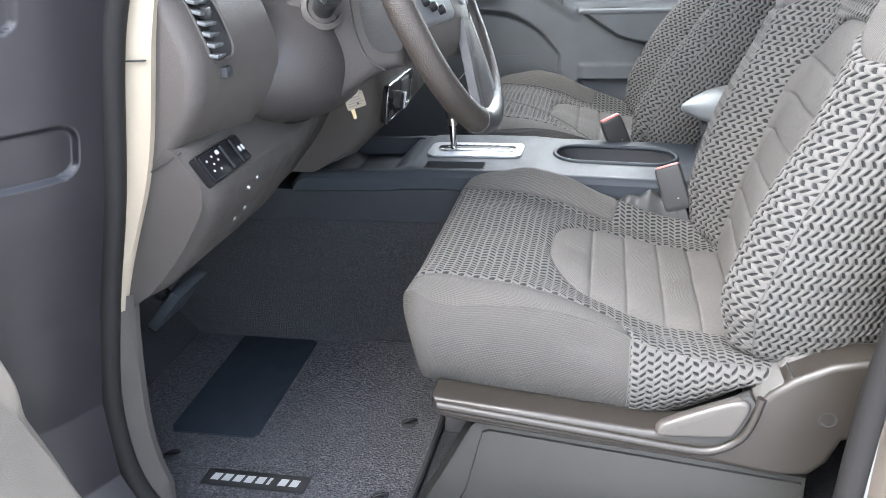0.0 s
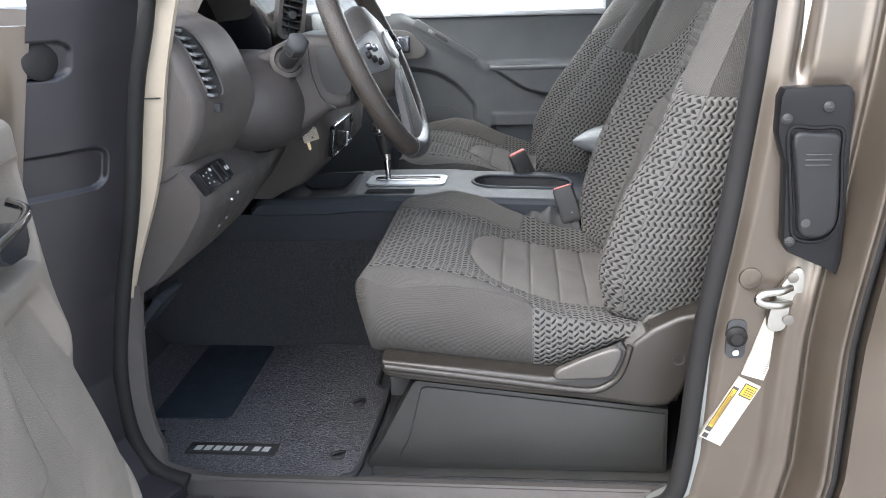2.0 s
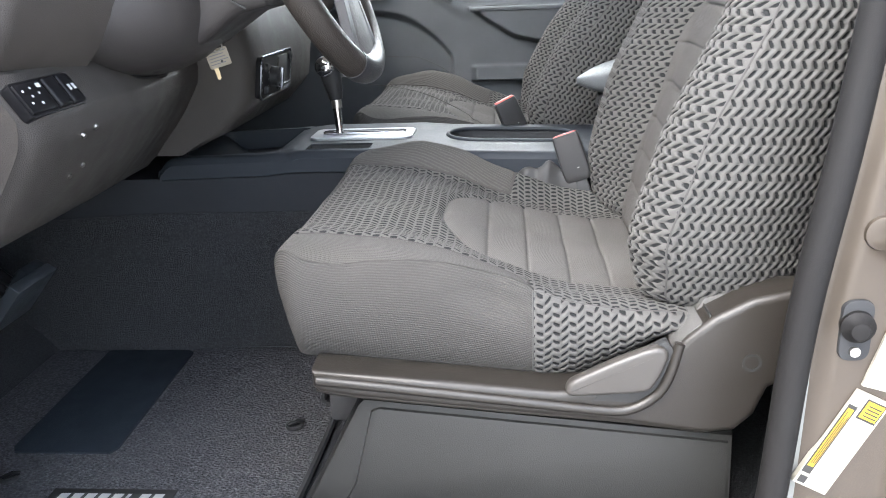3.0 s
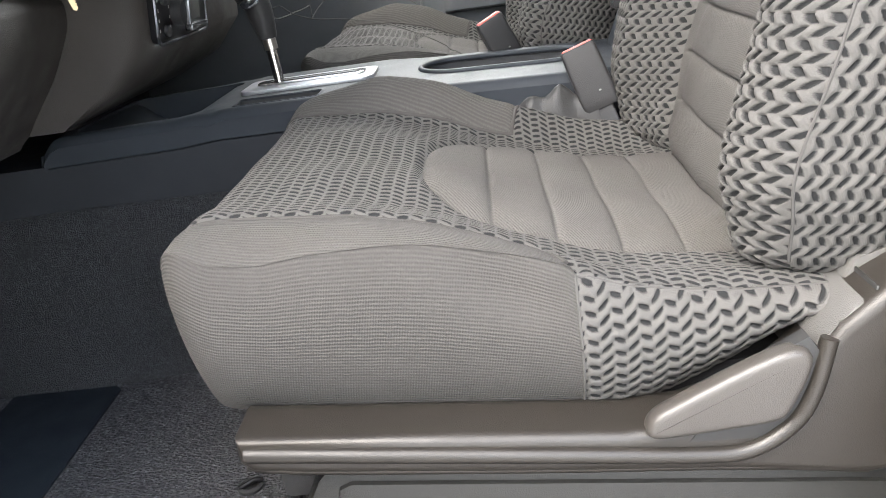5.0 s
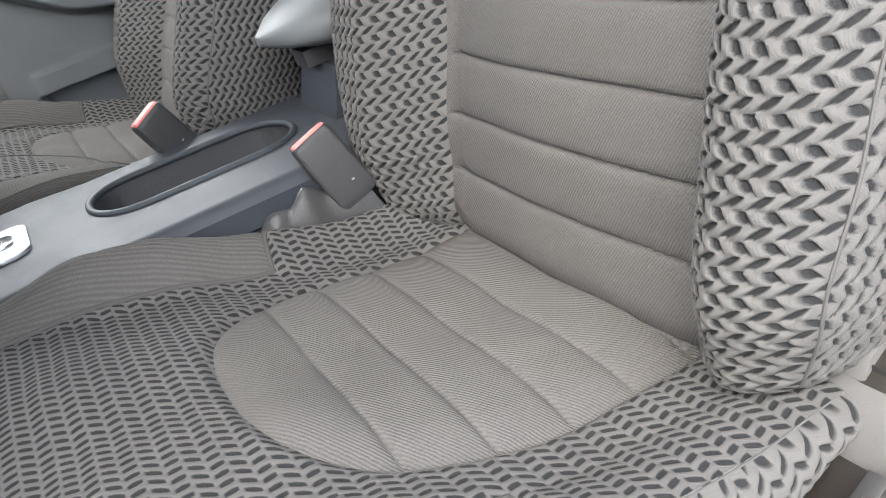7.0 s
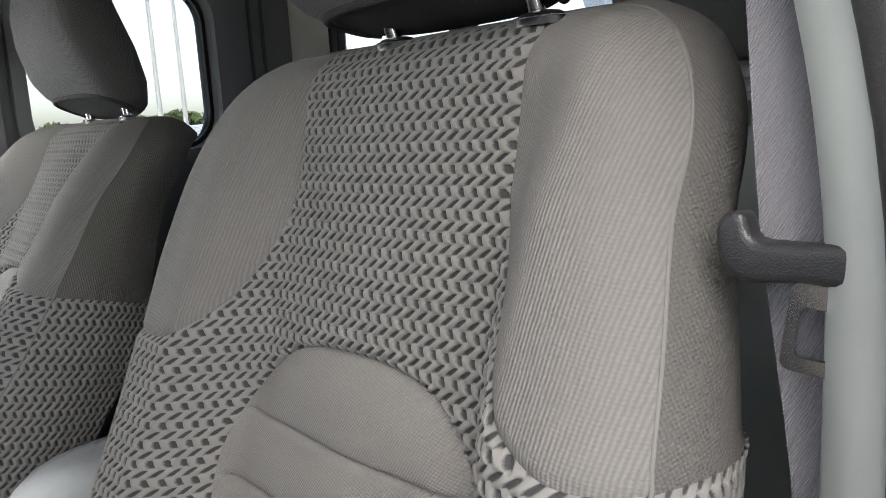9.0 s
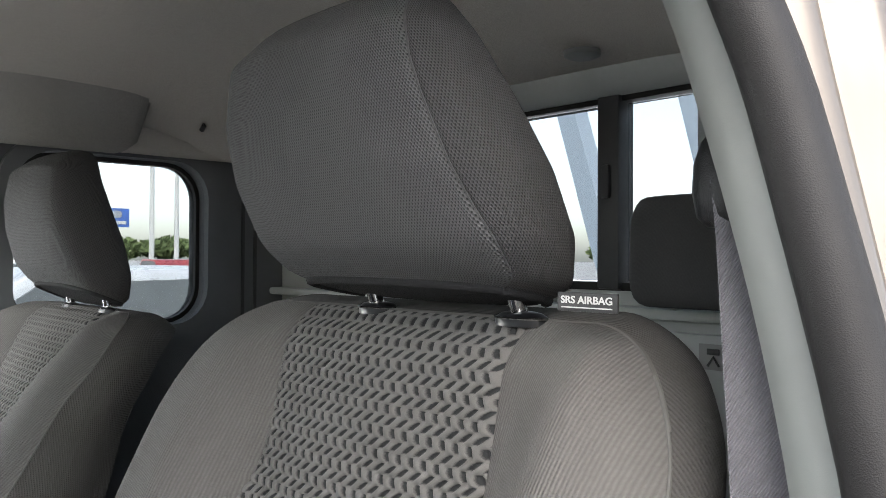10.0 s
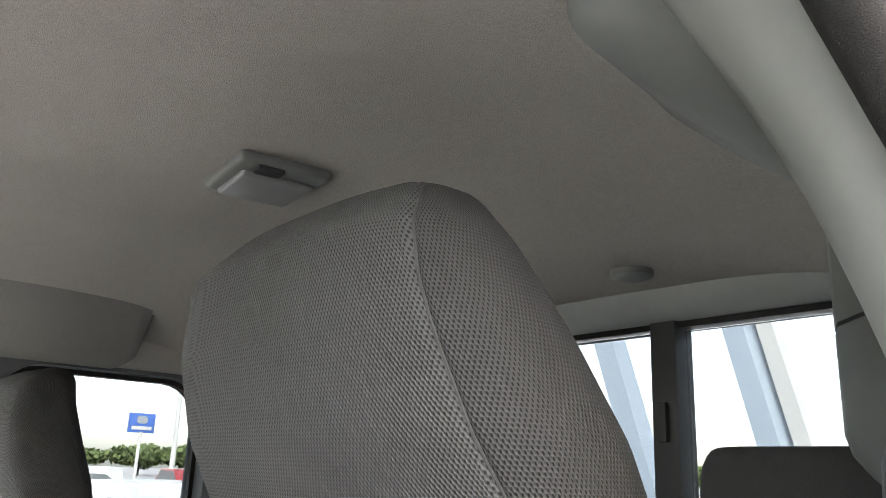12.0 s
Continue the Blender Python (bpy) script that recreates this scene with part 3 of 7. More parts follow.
def build_cushion(seat):
    us = finer(np.linspace(X0, X1, 88), CHANNELS)
    vs = list(np.linspace(-1, 1, 86))
    grid = cells(us, vs)
    ins, rest = clip(grid, f_insert)
    bol, rest = clip(rest, f_bolster)
    tops = lambda x, t: cushion_top(x, t)
    panel("cushion_insert", ins, tops, lambda x, t: (x, t * cush_hw(x)), m_insert, seat, "grey twill insert with stitched channels")
    fine = cells([float(q) for q in np.linspace(X0, X1, int((X1 - X0) / STEP))], [float(q) for q in np.linspace(-1, 1, int(0.494 / STEP))])
    fine = [c for c in fine if f_insert(*c[0]) > -0.05 and f_bolster(*c[0]) > -0.05]
    fine = clip(clip(fine, f_insert)[1], f_bolster)[1]

    def knit_top(x, t):
        px, y, z = cushion_top(x, t)
        near = min(f_insert(x, t), f_bolster(x, t)) * 0.15
        return (px, y, z + 0.26 * knit(cush_arc(y), x, 0.0088, 0.0106, edge=0.185) * smooth01(near / 0.0018) * smooth01((1.0 - abs(t)) / 0.06) * smooth01((X1 - x) / 0.02))
    panel("cushion_knit", fine, knit_top, lambda x, t: (cush_arc(t * cush_hw(x)), x), m_weave_seat, seat, "knitted grey cloth with dark slots")
    for sign, name in ((-1, "cushion_bolster"), (1, "cushion_bolster")):
        side = [p for p in bol if sign * sum(q[1] for q in p) > 0]
        panel(name, side, tops, lambda x, t: (t * cush_hw(x), x), m_bolster, seat, "smooth ribbed grey cloth")
    ss = list(np.linspace(0.166, 0.38, 40)) + list(np.linspace(0.385, 0.615, 70)) + list(np.linspace(0.62, 0.834, 40))
    panel("side_panel", cells(ss, list(np.linspace(0, 1, 14))), cushion_skirt, lambda s, v: (v * 0.15, s * 1.5), m_side_shaded, seat, "stretched smooth grey cloth")

    def knit_side(s, v):
        x, y, z = cushion_skirt(s, v)
        k = 0.75 * knit(z, x, 0.0102, 0.0092, SIDE_LEAN, 0.25) * smooth01(v / 0.08) * smooth01(min(0.166 - s, s) / 0.004 if s < 0.5 else min(s - 0.834, 1 - s) / 0.004)
        return (x, y + (-k if s < 0.5 else k), z)
    for lo, hi in ((0.0, 0.166), (0.834, 1.0)):
        some = cells([float(q) for q in np.linspace(lo, hi, 150)], [float(q) for q in np.linspace(0, 1, 78)])
        panel("side_knit", some, knit_side, lambda s, v: (cushion_skirt(s, v)[2], cushion_skirt(s, v)[0]), m_weave_side, seat, "knitted grey cloth with dark slots")
    for s in (0.166, 0.834):
        rows = [cushion_skirt(s, v) for v in np.linspace(0.02, 0.98, 24)]
        part("side_seam", tube([(p[0], p[1], p[2]) for p in rows], 0.0010, 6), m_seam, seat, "stitched seam")
    for sign in (-1, 1):
        edge = []
        for x in np.linspace(X0 + 0.012, 0.528, 60):
            y = 0.189 + 0.012 * smooth01((0.30 - x) / 0.05)
            edge.append((float(x), sign * y / cush_hw(float(x))))
        y_end = edge[-1][1] * cush_hw(edge[-1][0])
        for y in np.linspace(abs(y_end), 0.232, 14)[1:]:
            x = 0.508 + (float(y) - 0.145) * 0.42
            edge.append((x, sign * min(float(y) / cush_hw(x), 1.0)))
        path = [Vector(cushion_top(*q)) + Vector((0, sign * 0.001, 0.0006)) for q in edge]
        part("cushion_seam", tube(path, 0.0024, 8), m_bolster, seat, "rolled seam of the bolster")
    rim_line = [cushion_skirt(float(q), 0.03) for q in np.linspace(0.01, 0.99, 220)]
    part("edge_seam", tube(rim_line, 0.0009, 6), m_seam, seat, "stitched seam")
    part("cushion_base", rbox(X0 + 0.06, 0.80, -0.225, 0.205, 0.745, 0.79, 0.008), m_black, seat)


# seat back: front sheet over height and width
back_x = lerp_table([(0.80, 0.700), (0.86, 0.705), (0.905, 0.721), (0.956, 0.734), (1.006, 0.751), (1.058, 0.770), (1.116, 0.794), (1.166, 0.815), (1.22, 0.833), (1.30, 0.857), (1.40, 0.890), (1.48, 0.918)])
back_in = lerp_table([(0.82, 0.215), (0.86, 0.250), (0.92, 0.284), (1.0, 0.304), (1.1, 0.314), (1.22, 0.313), (1.30, 0.307), (1.36, 0.298)])
back_bol = lerp_table([(0.82, 0.012), (0.87, 0.045), (0.93, 0.070), (1.05, 0.078), (1.15, 0.074), (1.25, 0.066), (1.36, 0.056), (1.44, 0.036), (1.48, 0.012)])
back_out = lerp_table([(0.82, 0.205), (0.86, 0.234), (0.92, 0.258), (1.0, 0.270), (1.1, 0.275), (1.22, 0.274), (1.30, 0.264), (1.36, 0.254)])
Z0, Z1, BACK_Y = 0.825, 1.474, 0.013
RIBS = (0.905, 0.956, 1.006, 1.058, 1.114, 1.168)


def back_hw(z, t=1.0):
    """The half width: the bolster beside the console is the wider one."""
    w = (back_in if t > 0 else back_out)(min(z, 1.36))
    if z > 1.36:
        k = (z - 1.36) / (Z1 - 1.36)
        w -= 0.098 * (1 - math.sqrt(max(1 - k ** 2.4, 0.0)))
    if z < 0.875:
        k = (0.875 - z) / (0.875 - Z0)
        w -= 0.05 * (1 - math.sqrt(max(1 - k * k, 0.0)))
    return w


def back_mid(z):
    return -0.003 + 0.016 * smooth01((z - 1.0) / 0.15)


def g_insert(z, t):
    y = abs(t * back_hw(z, t) - back_mid(z))
    k = max((z - 1.10) / 0.136, 0.0)
    return (k ** 2.8 + (y / (0.159 - 0.009 * smooth01((z - 1.0) / 0.15))) ** 2.8) ** (1 / 2.8) - 1.0


def g_patch(z, t):
    y = abs(t * back_hw(z, t) - BACK_Y)
    low = 1.228 + 0.10 * max(((0.268 if t > 0 else 0.278) - y) / 0.135, 0.0) ** (4 if t > 0 else 2.6)
    edge = 0.129 + (0.012 if t > 0 else -0.009) * smooth01((z - 1.36) / 0.11)
    return max(low - z, (edge - y)) / 0.15


def back_front(z, t):
    hw = back_hw(z, t)
    y = t * hw
    a = abs(y)
    x = back_x(z) - back_bol(z) * smooth01((abs(y - BACK_Y) - (0.12 if t > 0 else 0.146 - 0.02 * smooth01((z - 1.15) / 0.1))) / 0.085)
    roll, crown = 0.032 * max(0.0, 1 - (hw - a) / 0.055) ** 2.2, 0.022 * max(0.0, 1 - (Z1 - z) / 0.04) ** 2.2
    x += max(roll, crown) + 0.15 * min(roll, crown) + 0.03 * max(0.0, 1 - (z - Z0) / 0.05) ** 2
    x -= 0.006 * math.exp(-(y / 0.10) ** 2)
    gi, gp = g_insert(z, t) * 0.15, g_patch(z, t) * 0.15
    x += 0.005 * math.exp(-(gi / 0.0045) ** 2) + 0.0035 * math.exp(-(gp / 0.004) ** 2)
    if gi < 0:
        d = min(abs(z - c) for c in RIBS)
        x += (0.0034 * math.exp(-(d / 0.0016) ** 2) + 0.0036 * math.exp(-d / 0.008)) * smooth01(-gi / 0.008)
        x -= 0.008 * smooth01(-gi / 0.03)
    x += 0.0025 * noise.noise((z * 12, y * 12, 7.7))
    return (x, y, z)


def back_outline(s):
    """Round the front sheet: up one side, over the top, down the other, along the bottom. Gives z and t."""
    if s < 0.4:
        return Z0 + (Z1 - Z0) * math.sin(s / 0.4 * math.pi / 2), -1.0
    if s < 0.5:
        return Z1, -1 + 2 * (s - 0.4) / 0.1
    if s < 0.9:
        return Z0 + (Z1 - Z0) * math.cos((s - 0.5) / 0.4 * math.pi / 2), 1.0
    return Z0, 1 - 2 * (s - 0.9) / 0.1


def back_side(s, v):
    z, t = back_outline(s)
    x, y, z0 = back_front(z, t)
    deep = 0.15 - 0.070 * smooth01((z - 1.1) / 0.35)
    grow = 0.014 * math.sin(v * math.pi)
    top = smooth01((s - 0.33) / 0.07) * (1 - smooth01((s - 0.50) / 0.07))
    dx = deep * v
    return (x + dx, y * (1 - 0.10 * v * v) + (grow if t > 0 else -grow) * min(abs(t), 1) * (1 - top), z0 - 0.01 * v * v + top * 0.008 * math.sin(v * math.pi))


back_arc = arc_table(lambda y: 0.072 * smooth01((abs(y) - 0.12) / 0.085) - 0.040 * max(0.0, 1 - (0.295 - abs(y)) / 0.055) ** 2.2, 0.33)


def build_back(seat):
    zs = finer(np.concatenate([np.linspace(Z0, 1.44, 98), np.linspace(1.4425, Z1 - 0.002, 16), np.linspace(Z1 - 0.0016, Z1, 8)]), RIBS)
    ts = list(np.linspace(-1, 1, 90))
    grid = cells(zs, ts)
    ins, rest = clip(grid, g_insert)
    pat, rest = clip(rest, g_patch)
    flat = lambda z, t: (t * back_hw(z, t), z)
    panel("back_insert", ins, back_front, flat, m_insert, seat, "grey twill insert with stitched channels")
    fine = cells([float(q) for q in np.linspace(Z0, Z1, int((Z1 - Z0) / STEP))], [float(q) for q in np.linspace(-1, 1, int(0.585 / STEP))])
    fine = [c for c in fine if g_insert(*c[0]) > -0.05 and g_patch(*c[0]) > -0.05]
    fine = clip(clip(fine, g_insert)[1], g_patch)[1]

    def knit_front(z, t):
        x, y, z = back_front(z, t)
        near = min(g_insert(z, t), g_patch(z, t)) * 0.15
        return (x - 1.0 * knit(back_arc(y), z) * smooth01(near / 0.0018) * smooth01((1.0 - abs(t)) / 0.02) * smooth01((Z1 - z) / 0.006), y, z)
    panel("back_knit", fine, knit_front, lambda z, t: (back_arc(t * back_hw(z, t)), z), m_weave, seat, "knitted grey cloth with dark slots")
    for sign in (-1, 1):
        side = [p for p in pat if sign * sum(q[1] for q in p) > 0]
        panel("shoulder_patch", side, back_front, flat, m_bolster, seat, "smooth ribbed grey cloth")
    ss = list(np.linspace(0, 0.4, 70)) + list(np.linspace(0.41, 0.5, 12)) + list(np.linspace(0.5057, 0.9, 70)) + list(np.linspace(0.91, 1.0, 10))
    vs = list(np.linspace(0, 1, 12))
    strip = cells(ss, vs)
    def above(s, v):
        return back_outline(s)[0] - 1.228
    low, high = clip(strip, above)
    uv = lambda s, v: (back_side(s, v)[0], back_outline(s)[0])

    def knit_edge(s, v):
        x, y, z = back_side(s, v)
        k = knit(x, back_outline(s)[0], 0.0102, 0.0092, SIDE_LEAN) * smooth01(v / 0.03) * smooth01((1.226 - z) / 0.004)
        return (x, y + (k if y > 0 else -k), z)
    for lo, hi in ((0.0, 0.30), (0.60, 0.90)):
        some = cells([float(q) for q in np.linspace(lo, hi, 330)], [float(q) for q in np.linspace(0, 1, 82)])
        some = clip([c for c in some if above(*c[0]) < 0.01], above)[0]
        panel("back_side_knit", some, knit_edge, uv, m_weave_side, seat, "knitted grey cloth with dark slots")
    foot = [c for c in low if c[0][0] >= 0.9]
    panel("back_side_knit", foot, back_side, uv, m_weave_side, seat)
    panel("back_side_cloth", high, back_side, uv, m_back_side_shaded, seat)
    for sign in (-1.0, 1.0):
        rows = [back_front(z, sign) for z in np.linspace(0.87, 1.45, 70)]
        part("edge_seam", tube(rows, 0.0012, 6), m_seam, seat, "stitched seam")
    over = [back_front(*back_outline(float(q))) for q in np.concatenate([np.linspace(0.30, 0.399, 60), np.linspace(0.4, 0.5, 40), np.linspace(0.501, 0.60, 60)])]
    part("top_seam", tube([(p[0] + 0.0008, p[1], p[2] - 0.0006) for p in over], 0.0019, 6), m_bolster, seat, "rolled cloth seam")
    verts, faces, uvs = sheet(lambda z, t: (lambda p: (p[0] + 0.15 - 0.070 * smooth01((z - 1.1) / 0.35), p[1] * 0.9, p[2] - 0.01))(back_front(z, t)), list(np.linspace(Z0, Z1, 20)), list(np.linspace(-1, 1, 12)))
    part("back_shell", mesh("back_shell", verts, faces, m_black_cloth, uvs), None, seat, "dark cloth rear of the seat")


# headrest: stacked rounded sections, wedge-shaped from the side
HR0, HR1, HRY = 1.487, 1.699, -0.0085
hr_front = lerp_table([(0.0, 0.872), (0.06, 0.862), (0.2, 0.838), (0.4, 0.815), (0.6, 0.802), (0.8, 0.799), (0.92, 0.822), (1.0, 0.853)])
hr_back = lerp_table([(0.0, 0.965), (0.06, 0.965), (0.2, 0.959), (0.4, 0.940), (0.6, 0.915), (0.8, 0.894), (0.92, 0.888), (1.0, 0.886)])
hr_hw = lerp_table([(0.0, 0.127), (0.06, 0.138), (0.2, 0.148), (0.4, 0.146), (0.6, 0.135), (0.8, 0.115), (0.92, 0.089), (1.0, 0.059)])
hr_seam = lerp_table([(0.0, 0.182), (0.09, 0.174), (0.17, 0.167), (0.27, 0.153), (0.40, 0.143), (0.57, 0.142), (0.69, 0.145), (0.89, 0.172), (1.0, 0.188)])


def hr_edge(k, w):
    return hr_seam(k) + (0.085 if w < 0.5 else 0.0)


def hr_point(k, w):
    """k: height, 0 to 1; w: round it, 0 to 1, from the middle of the back."""
    a = 2 * math.pi * w
    c, s = math.cos(a), math.sin(a)
    f, b, hw = hr_front(k), hr_back(k), hr_hw(k)
    mid, half, q = (f + b) / 2, (b - f) / 2, 3.0
    g = 1 - 0.16 * max(0.0, 1 - min(k, 1 - k) / 0.07) ** 2
    px = mid + g * half * math.copysign(abs(c) ** (2 / q), c)
    py = g * hw * math.copysign(abs(s) ** (2 / q), s)
    seam = math.exp(-((abs(w - 0.5) - hr_edge(k, w)) * hw * 6 / 0.004) ** 2)
    under = max(0.0, 1 - k / 0.16) * (0.012 - 0.020 * (px - f) / (b - f))      # the underside falls towards the rear
    return (px + (0.0022 if w > 0.5 else 0.0) * seam, HRY + py, HR0 + (HR1 - HR0) * k + under)


def build_headrest(seat):
    ks = [0.0, 0.005, 0.012, 0.022, 0.035, 0.06, 0.1] + list(np.linspace(0.14, 0.88, 40)) + [0.9, 0.92, 0.935, 0.95, 0.965, 0.978, 0.988, 0.995, 1.0]
    ws = list(np.linspace(0, 1, 241)[:-1])
    grid = cells([float(k) for k in ks], [float(w) for w in ws] + [1.0])
    front, rest = clip(grid, lambda k, w: abs(w - 0.5) - hr_edge(k, w))
    loop = [hr_point(0.4, float(w)) for w in np.linspace(0, 1, 200)]
    run = np.concatenate([[0.0], np.cumsum([math.dist(p, q) for p, q in zip(loop, loop[1:])])])
    def uv(k, w):
        return (float(np.interp(w, np.linspace(0, 1, 200), run)), HR0 + (HR1 - HR0) * k)
    caps = []
    for k in (0.0, 1.0):
        bm = bmesh.new()
        caps.append(bm)
        ring = [bm.verts.new(hr_point(k, w)) for w in ws]
        mid = hr_point(k, 0.0)[0] * 0.5 + hr_point(k, 0.5)[0] * 0.5
        top = bm.verts.new((mid, HRY, HR0 - 0.002 if k == 0 else HR1 + 0.003))
        for i in range(len(ring)):
            bm.faces.new((ring[i], ring[(i + 1) % len(ring)], top))
    head = part("headrest", caps[0], m_hem_shaded, seat, "dark grey padded cloth headrest")
    part("crown", caps[1], m_head, head)
    panel("face_cover", front, hr_point, uv, m_head, head, "ribbed dark grey cloth")
    panel("side_cover", rest, hr_point, uv, m_head_shaded, head)
    for sgn in (1, -1):
        rows = [hr_point(k, 0.5 + sgn * hr_edge(k, 0.5 + sgn * 0.1)) for k in np.linspace(0.01, 0.99, 50)]
        part("piping", tube([(p[0] - 0.0004, p[1], p[2]) for p in rows], 0.0007, 6), m_black_cloth, head)
    hem = [hr_point(0.012, float(w)) for w in np.linspace(0.16, 0.84, 70)]
    part("hem", tube(hem, 0.0042, 8), m_hem_shaded, head, "rolled cloth hem")
    for y in (-0.098, 0.062):
        part("headrest_post", tube([(0.920, y, 1.515), (0.942, y, 1.455)], 0.0062, 14), m_chrome, seat, "bright chrome headrest post")
        collar = part("post_collar", turned([(0.016, -0.004), (0.016, 0.002), (0.012, 0.005), (0.008, 0.006)], Matrix.Translation((0.936, y, 1.4730)) @ Matrix.Diagonal((0.8, 1.4, 1, 1)), 24), m_gloss_black, seat, "black post collar")
        part("collar_ring", tube([(0.936 + 0.0131 * math.cos(a), y + 0.0229 * math.sin(a), 1.4748) for a in np.linspace(0, 2 * math.pi, 33)[:-1]], 0.0009, 6, closed=True), m_chrome, collar, "bright ring")


driver_seat = thing("bucket_seat", (0, 0, 0), "grey cloth bucket seat with knitted panels and headrest", "car seat", "front seats")
build_cushion(driver_seat)
build_back(driver_seat)
build_headrest(driver_seat)
far_seat = copy_thing(driver_seat, Matrix.Translation((-0.05, YP, 0.025)))
# the far seat stands a little further forward and leans further back
lean = Matrix.Translation((0.655, 0, 0.90)) @ Matrix.Rotation(radians(12), 4, "Y") @ Matrix.Translation((-0.70, 0, -0.90))
for ob in far_seat.children_recursive:
    root = ob if ob.parent == far_seat else ob.parent
    if not root.name.startswith(("cushion", "side_")):
        ob.data = ob.data.copy()
        ob.data.transform(lean)
        ob.data.update()
driver_seat.location = (0, YC, 0)


# ---- the cab: floor, sill, pillars, roof, walls ----
SEAL = [(0.02, 1.62), (0.005, 1.384), (-0.022, 1.265), (-0.055, 1.094), (-0.091, 0.954), (-0.118, 0.813), (-0.115, 0.70), (-0.085, 0.632), (-0.03, 0.607)]
BSEAL = [(0.72, 0.603), (0.762, 0.625), (0.778, 0.70), (0.792, 0.907), (0.817, 1.099), (0.840, 1.36), (0.850, 1.56), (0.852, 1.66), (0.850, 1.74), (0.838, 1.79)]


def tumble(z):
    """How far the cab's side leans in towards the roof."""
    return 0.10 * smooth01((z - 1.25) / 0.55)


ground_bm = bmesh.new()
bmesh.ops.create_grid(ground_bm, x_segments=2, y_segments=2, size=400)
n = Nodes("concrete")
stain = n.noise(0.35, 6)
fine = n.noise(60, 4)
col = n.mix(n.ramp(stain, (0.35, 0.0), (0.7, 1.0)), (0.40, 0.393, 0.38), (0.52, 0.51, 0.495))
col = n.mix(n.f("MULTIPLY", fine, 0.5), col, (0.24, 0.235, 0.23))
n.bump(n.noise(120, 4), 0.6, 0.004)
m_ground = n.set(Base_Color=col, Roughness=0.9)
whole("ground", ground_bm, m_ground, "pale worn concrete of the parking lot", "ground", kind="structure")

# cab floor, with the toe board that rises to the bulkhead
floor_pts = [(-0.62, 0.98), (-0.60, 0.92), (-0.42, 0.66), (-0.30, 0.585), (-0.22, 0.578), (1.52, 0.578), (1.52, 0.50), (-0.7, 0.50), (-0.7, 0.98)]
whole("floor", prism(floor_pts, "y", -0.775, 0.745), m_carpet, "dark grey carpeted cab floor with toe board", "floor", kind="structure")
whole("wall_bulkhead", rbox(-0.74, -0.60, -0.80, 0.76, 0.5, 1.34, 0.004), m_softblack, "dark bulkhead behind the footwell", "wall", kind="structure")
whole("trim_kick_far", rbox(-0.74, -0.30, 0.70, 0.76, 0.5, 1.34, 0.004), m_softblack, "dark kick panel on the far side", "trim", kind="structure")
kick = prism([(-0.62, 0.58), (-0.09, 0.58), (-0.115, 0.70), (-0.118, 0.813), (-0.10, 0.92), (-0.09, 0.96), (-0.06, 1.10), (-0.03, 1.30), (-0.62, 1.34)], "y", -0.775, -0.755, 0.003)
whole("trim_kick", kick, m_dash_dark, "grey plastic kick panel beside the footwell", "trim", kind="structure")

# door sill with raised treads
sill = whole("sill", prism([(-0.865, 0.40), (-0.865, 0.545), (-0.845, 0.572), (-0.80, 0.580), (-0.785, 0.602), (-0.762, 0.600), (-0.752, 0.582), (-0.752, 0.40)], "x", -0.50, 1.25, 0.003), m_dash_dark, "grey moulded door sill plate", "sill", kind="structure")
tread_mesh = from_bm("tread", rbox(-0.036, 0.036, -0.022, 0.022, -0.004, 0.006, 0.005, 2), m_dash_dark, True)
for i in range(9):
    t = new("tread", tread_mesh)
    t.parent = sill
    t.matrix_basis = pose(-0.02 + 0.092 * i, -0.824, 0.5765, 8, 0, 0)
whole("sill_outer", rbox(-0.55, 1.8, -0.93, -0.855, 0.36, 0.548, 0.02, 3), m_paint, "bronze painted outer sill below the doors", "sill", kind="structure")


# hinge pillar: from the seal outwards and forwards
def seal_x(z, table=SEAL):
    pts = sorted((q[1], q[0]) for q in table)
    return float(np.interp(z, [q[0] for q in pts], [q[1] for q in pts]))


def hinge_face(u, z):
    x = seal_x(z)
    s = u
    dent = 0.0
    for cz, h, u0, u1 in ((1.162, 0.030, 0.42, 1.02), (1.315, 0.024, 0.80, 1.02)):
        d = max(abs(z - cz) - h * 0.4, 0) / (h * 0.6)
        e = max(u0 - u, 0) / 0.18
        k = math.hypot(d, e)
        dent = max(dent, 0.008 * (1 - smooth01((k - 0.86) / 0.14)))
    curve = 0.014 * math.sin(min(s, 1) * math.pi)
    return (x - 0.080 * s - dent + 0.5 * curve, -0.806 - 0.135 * s + dent * 0.3 - curve * 0.3, z)


us = list(np.linspace(0, 1, 110))
zs = list(np.linspace(0.56, 1.66, 420))
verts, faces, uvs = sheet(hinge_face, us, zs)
pillar_a = whole("pillar_hinge", mesh("pillar_hinge", verts, faces, m_paint_shaded, uvs), None, "hinge pillar with pressed recesses, its paint darkened for the open door's shade", "pillar", kind="structure")
part("plug", turned([(0.024, 0), (0.024, 0.004), (0.020, 0.007), (0.004, 0.008)], aim(hinge_face(0.86, 1.315), tuple(np.array(hinge_face(0.86, 1.315)) + (0.8, -0.5, 0))), 28), m_rubber, pillar_a, "round black rubber plug")
fender = []
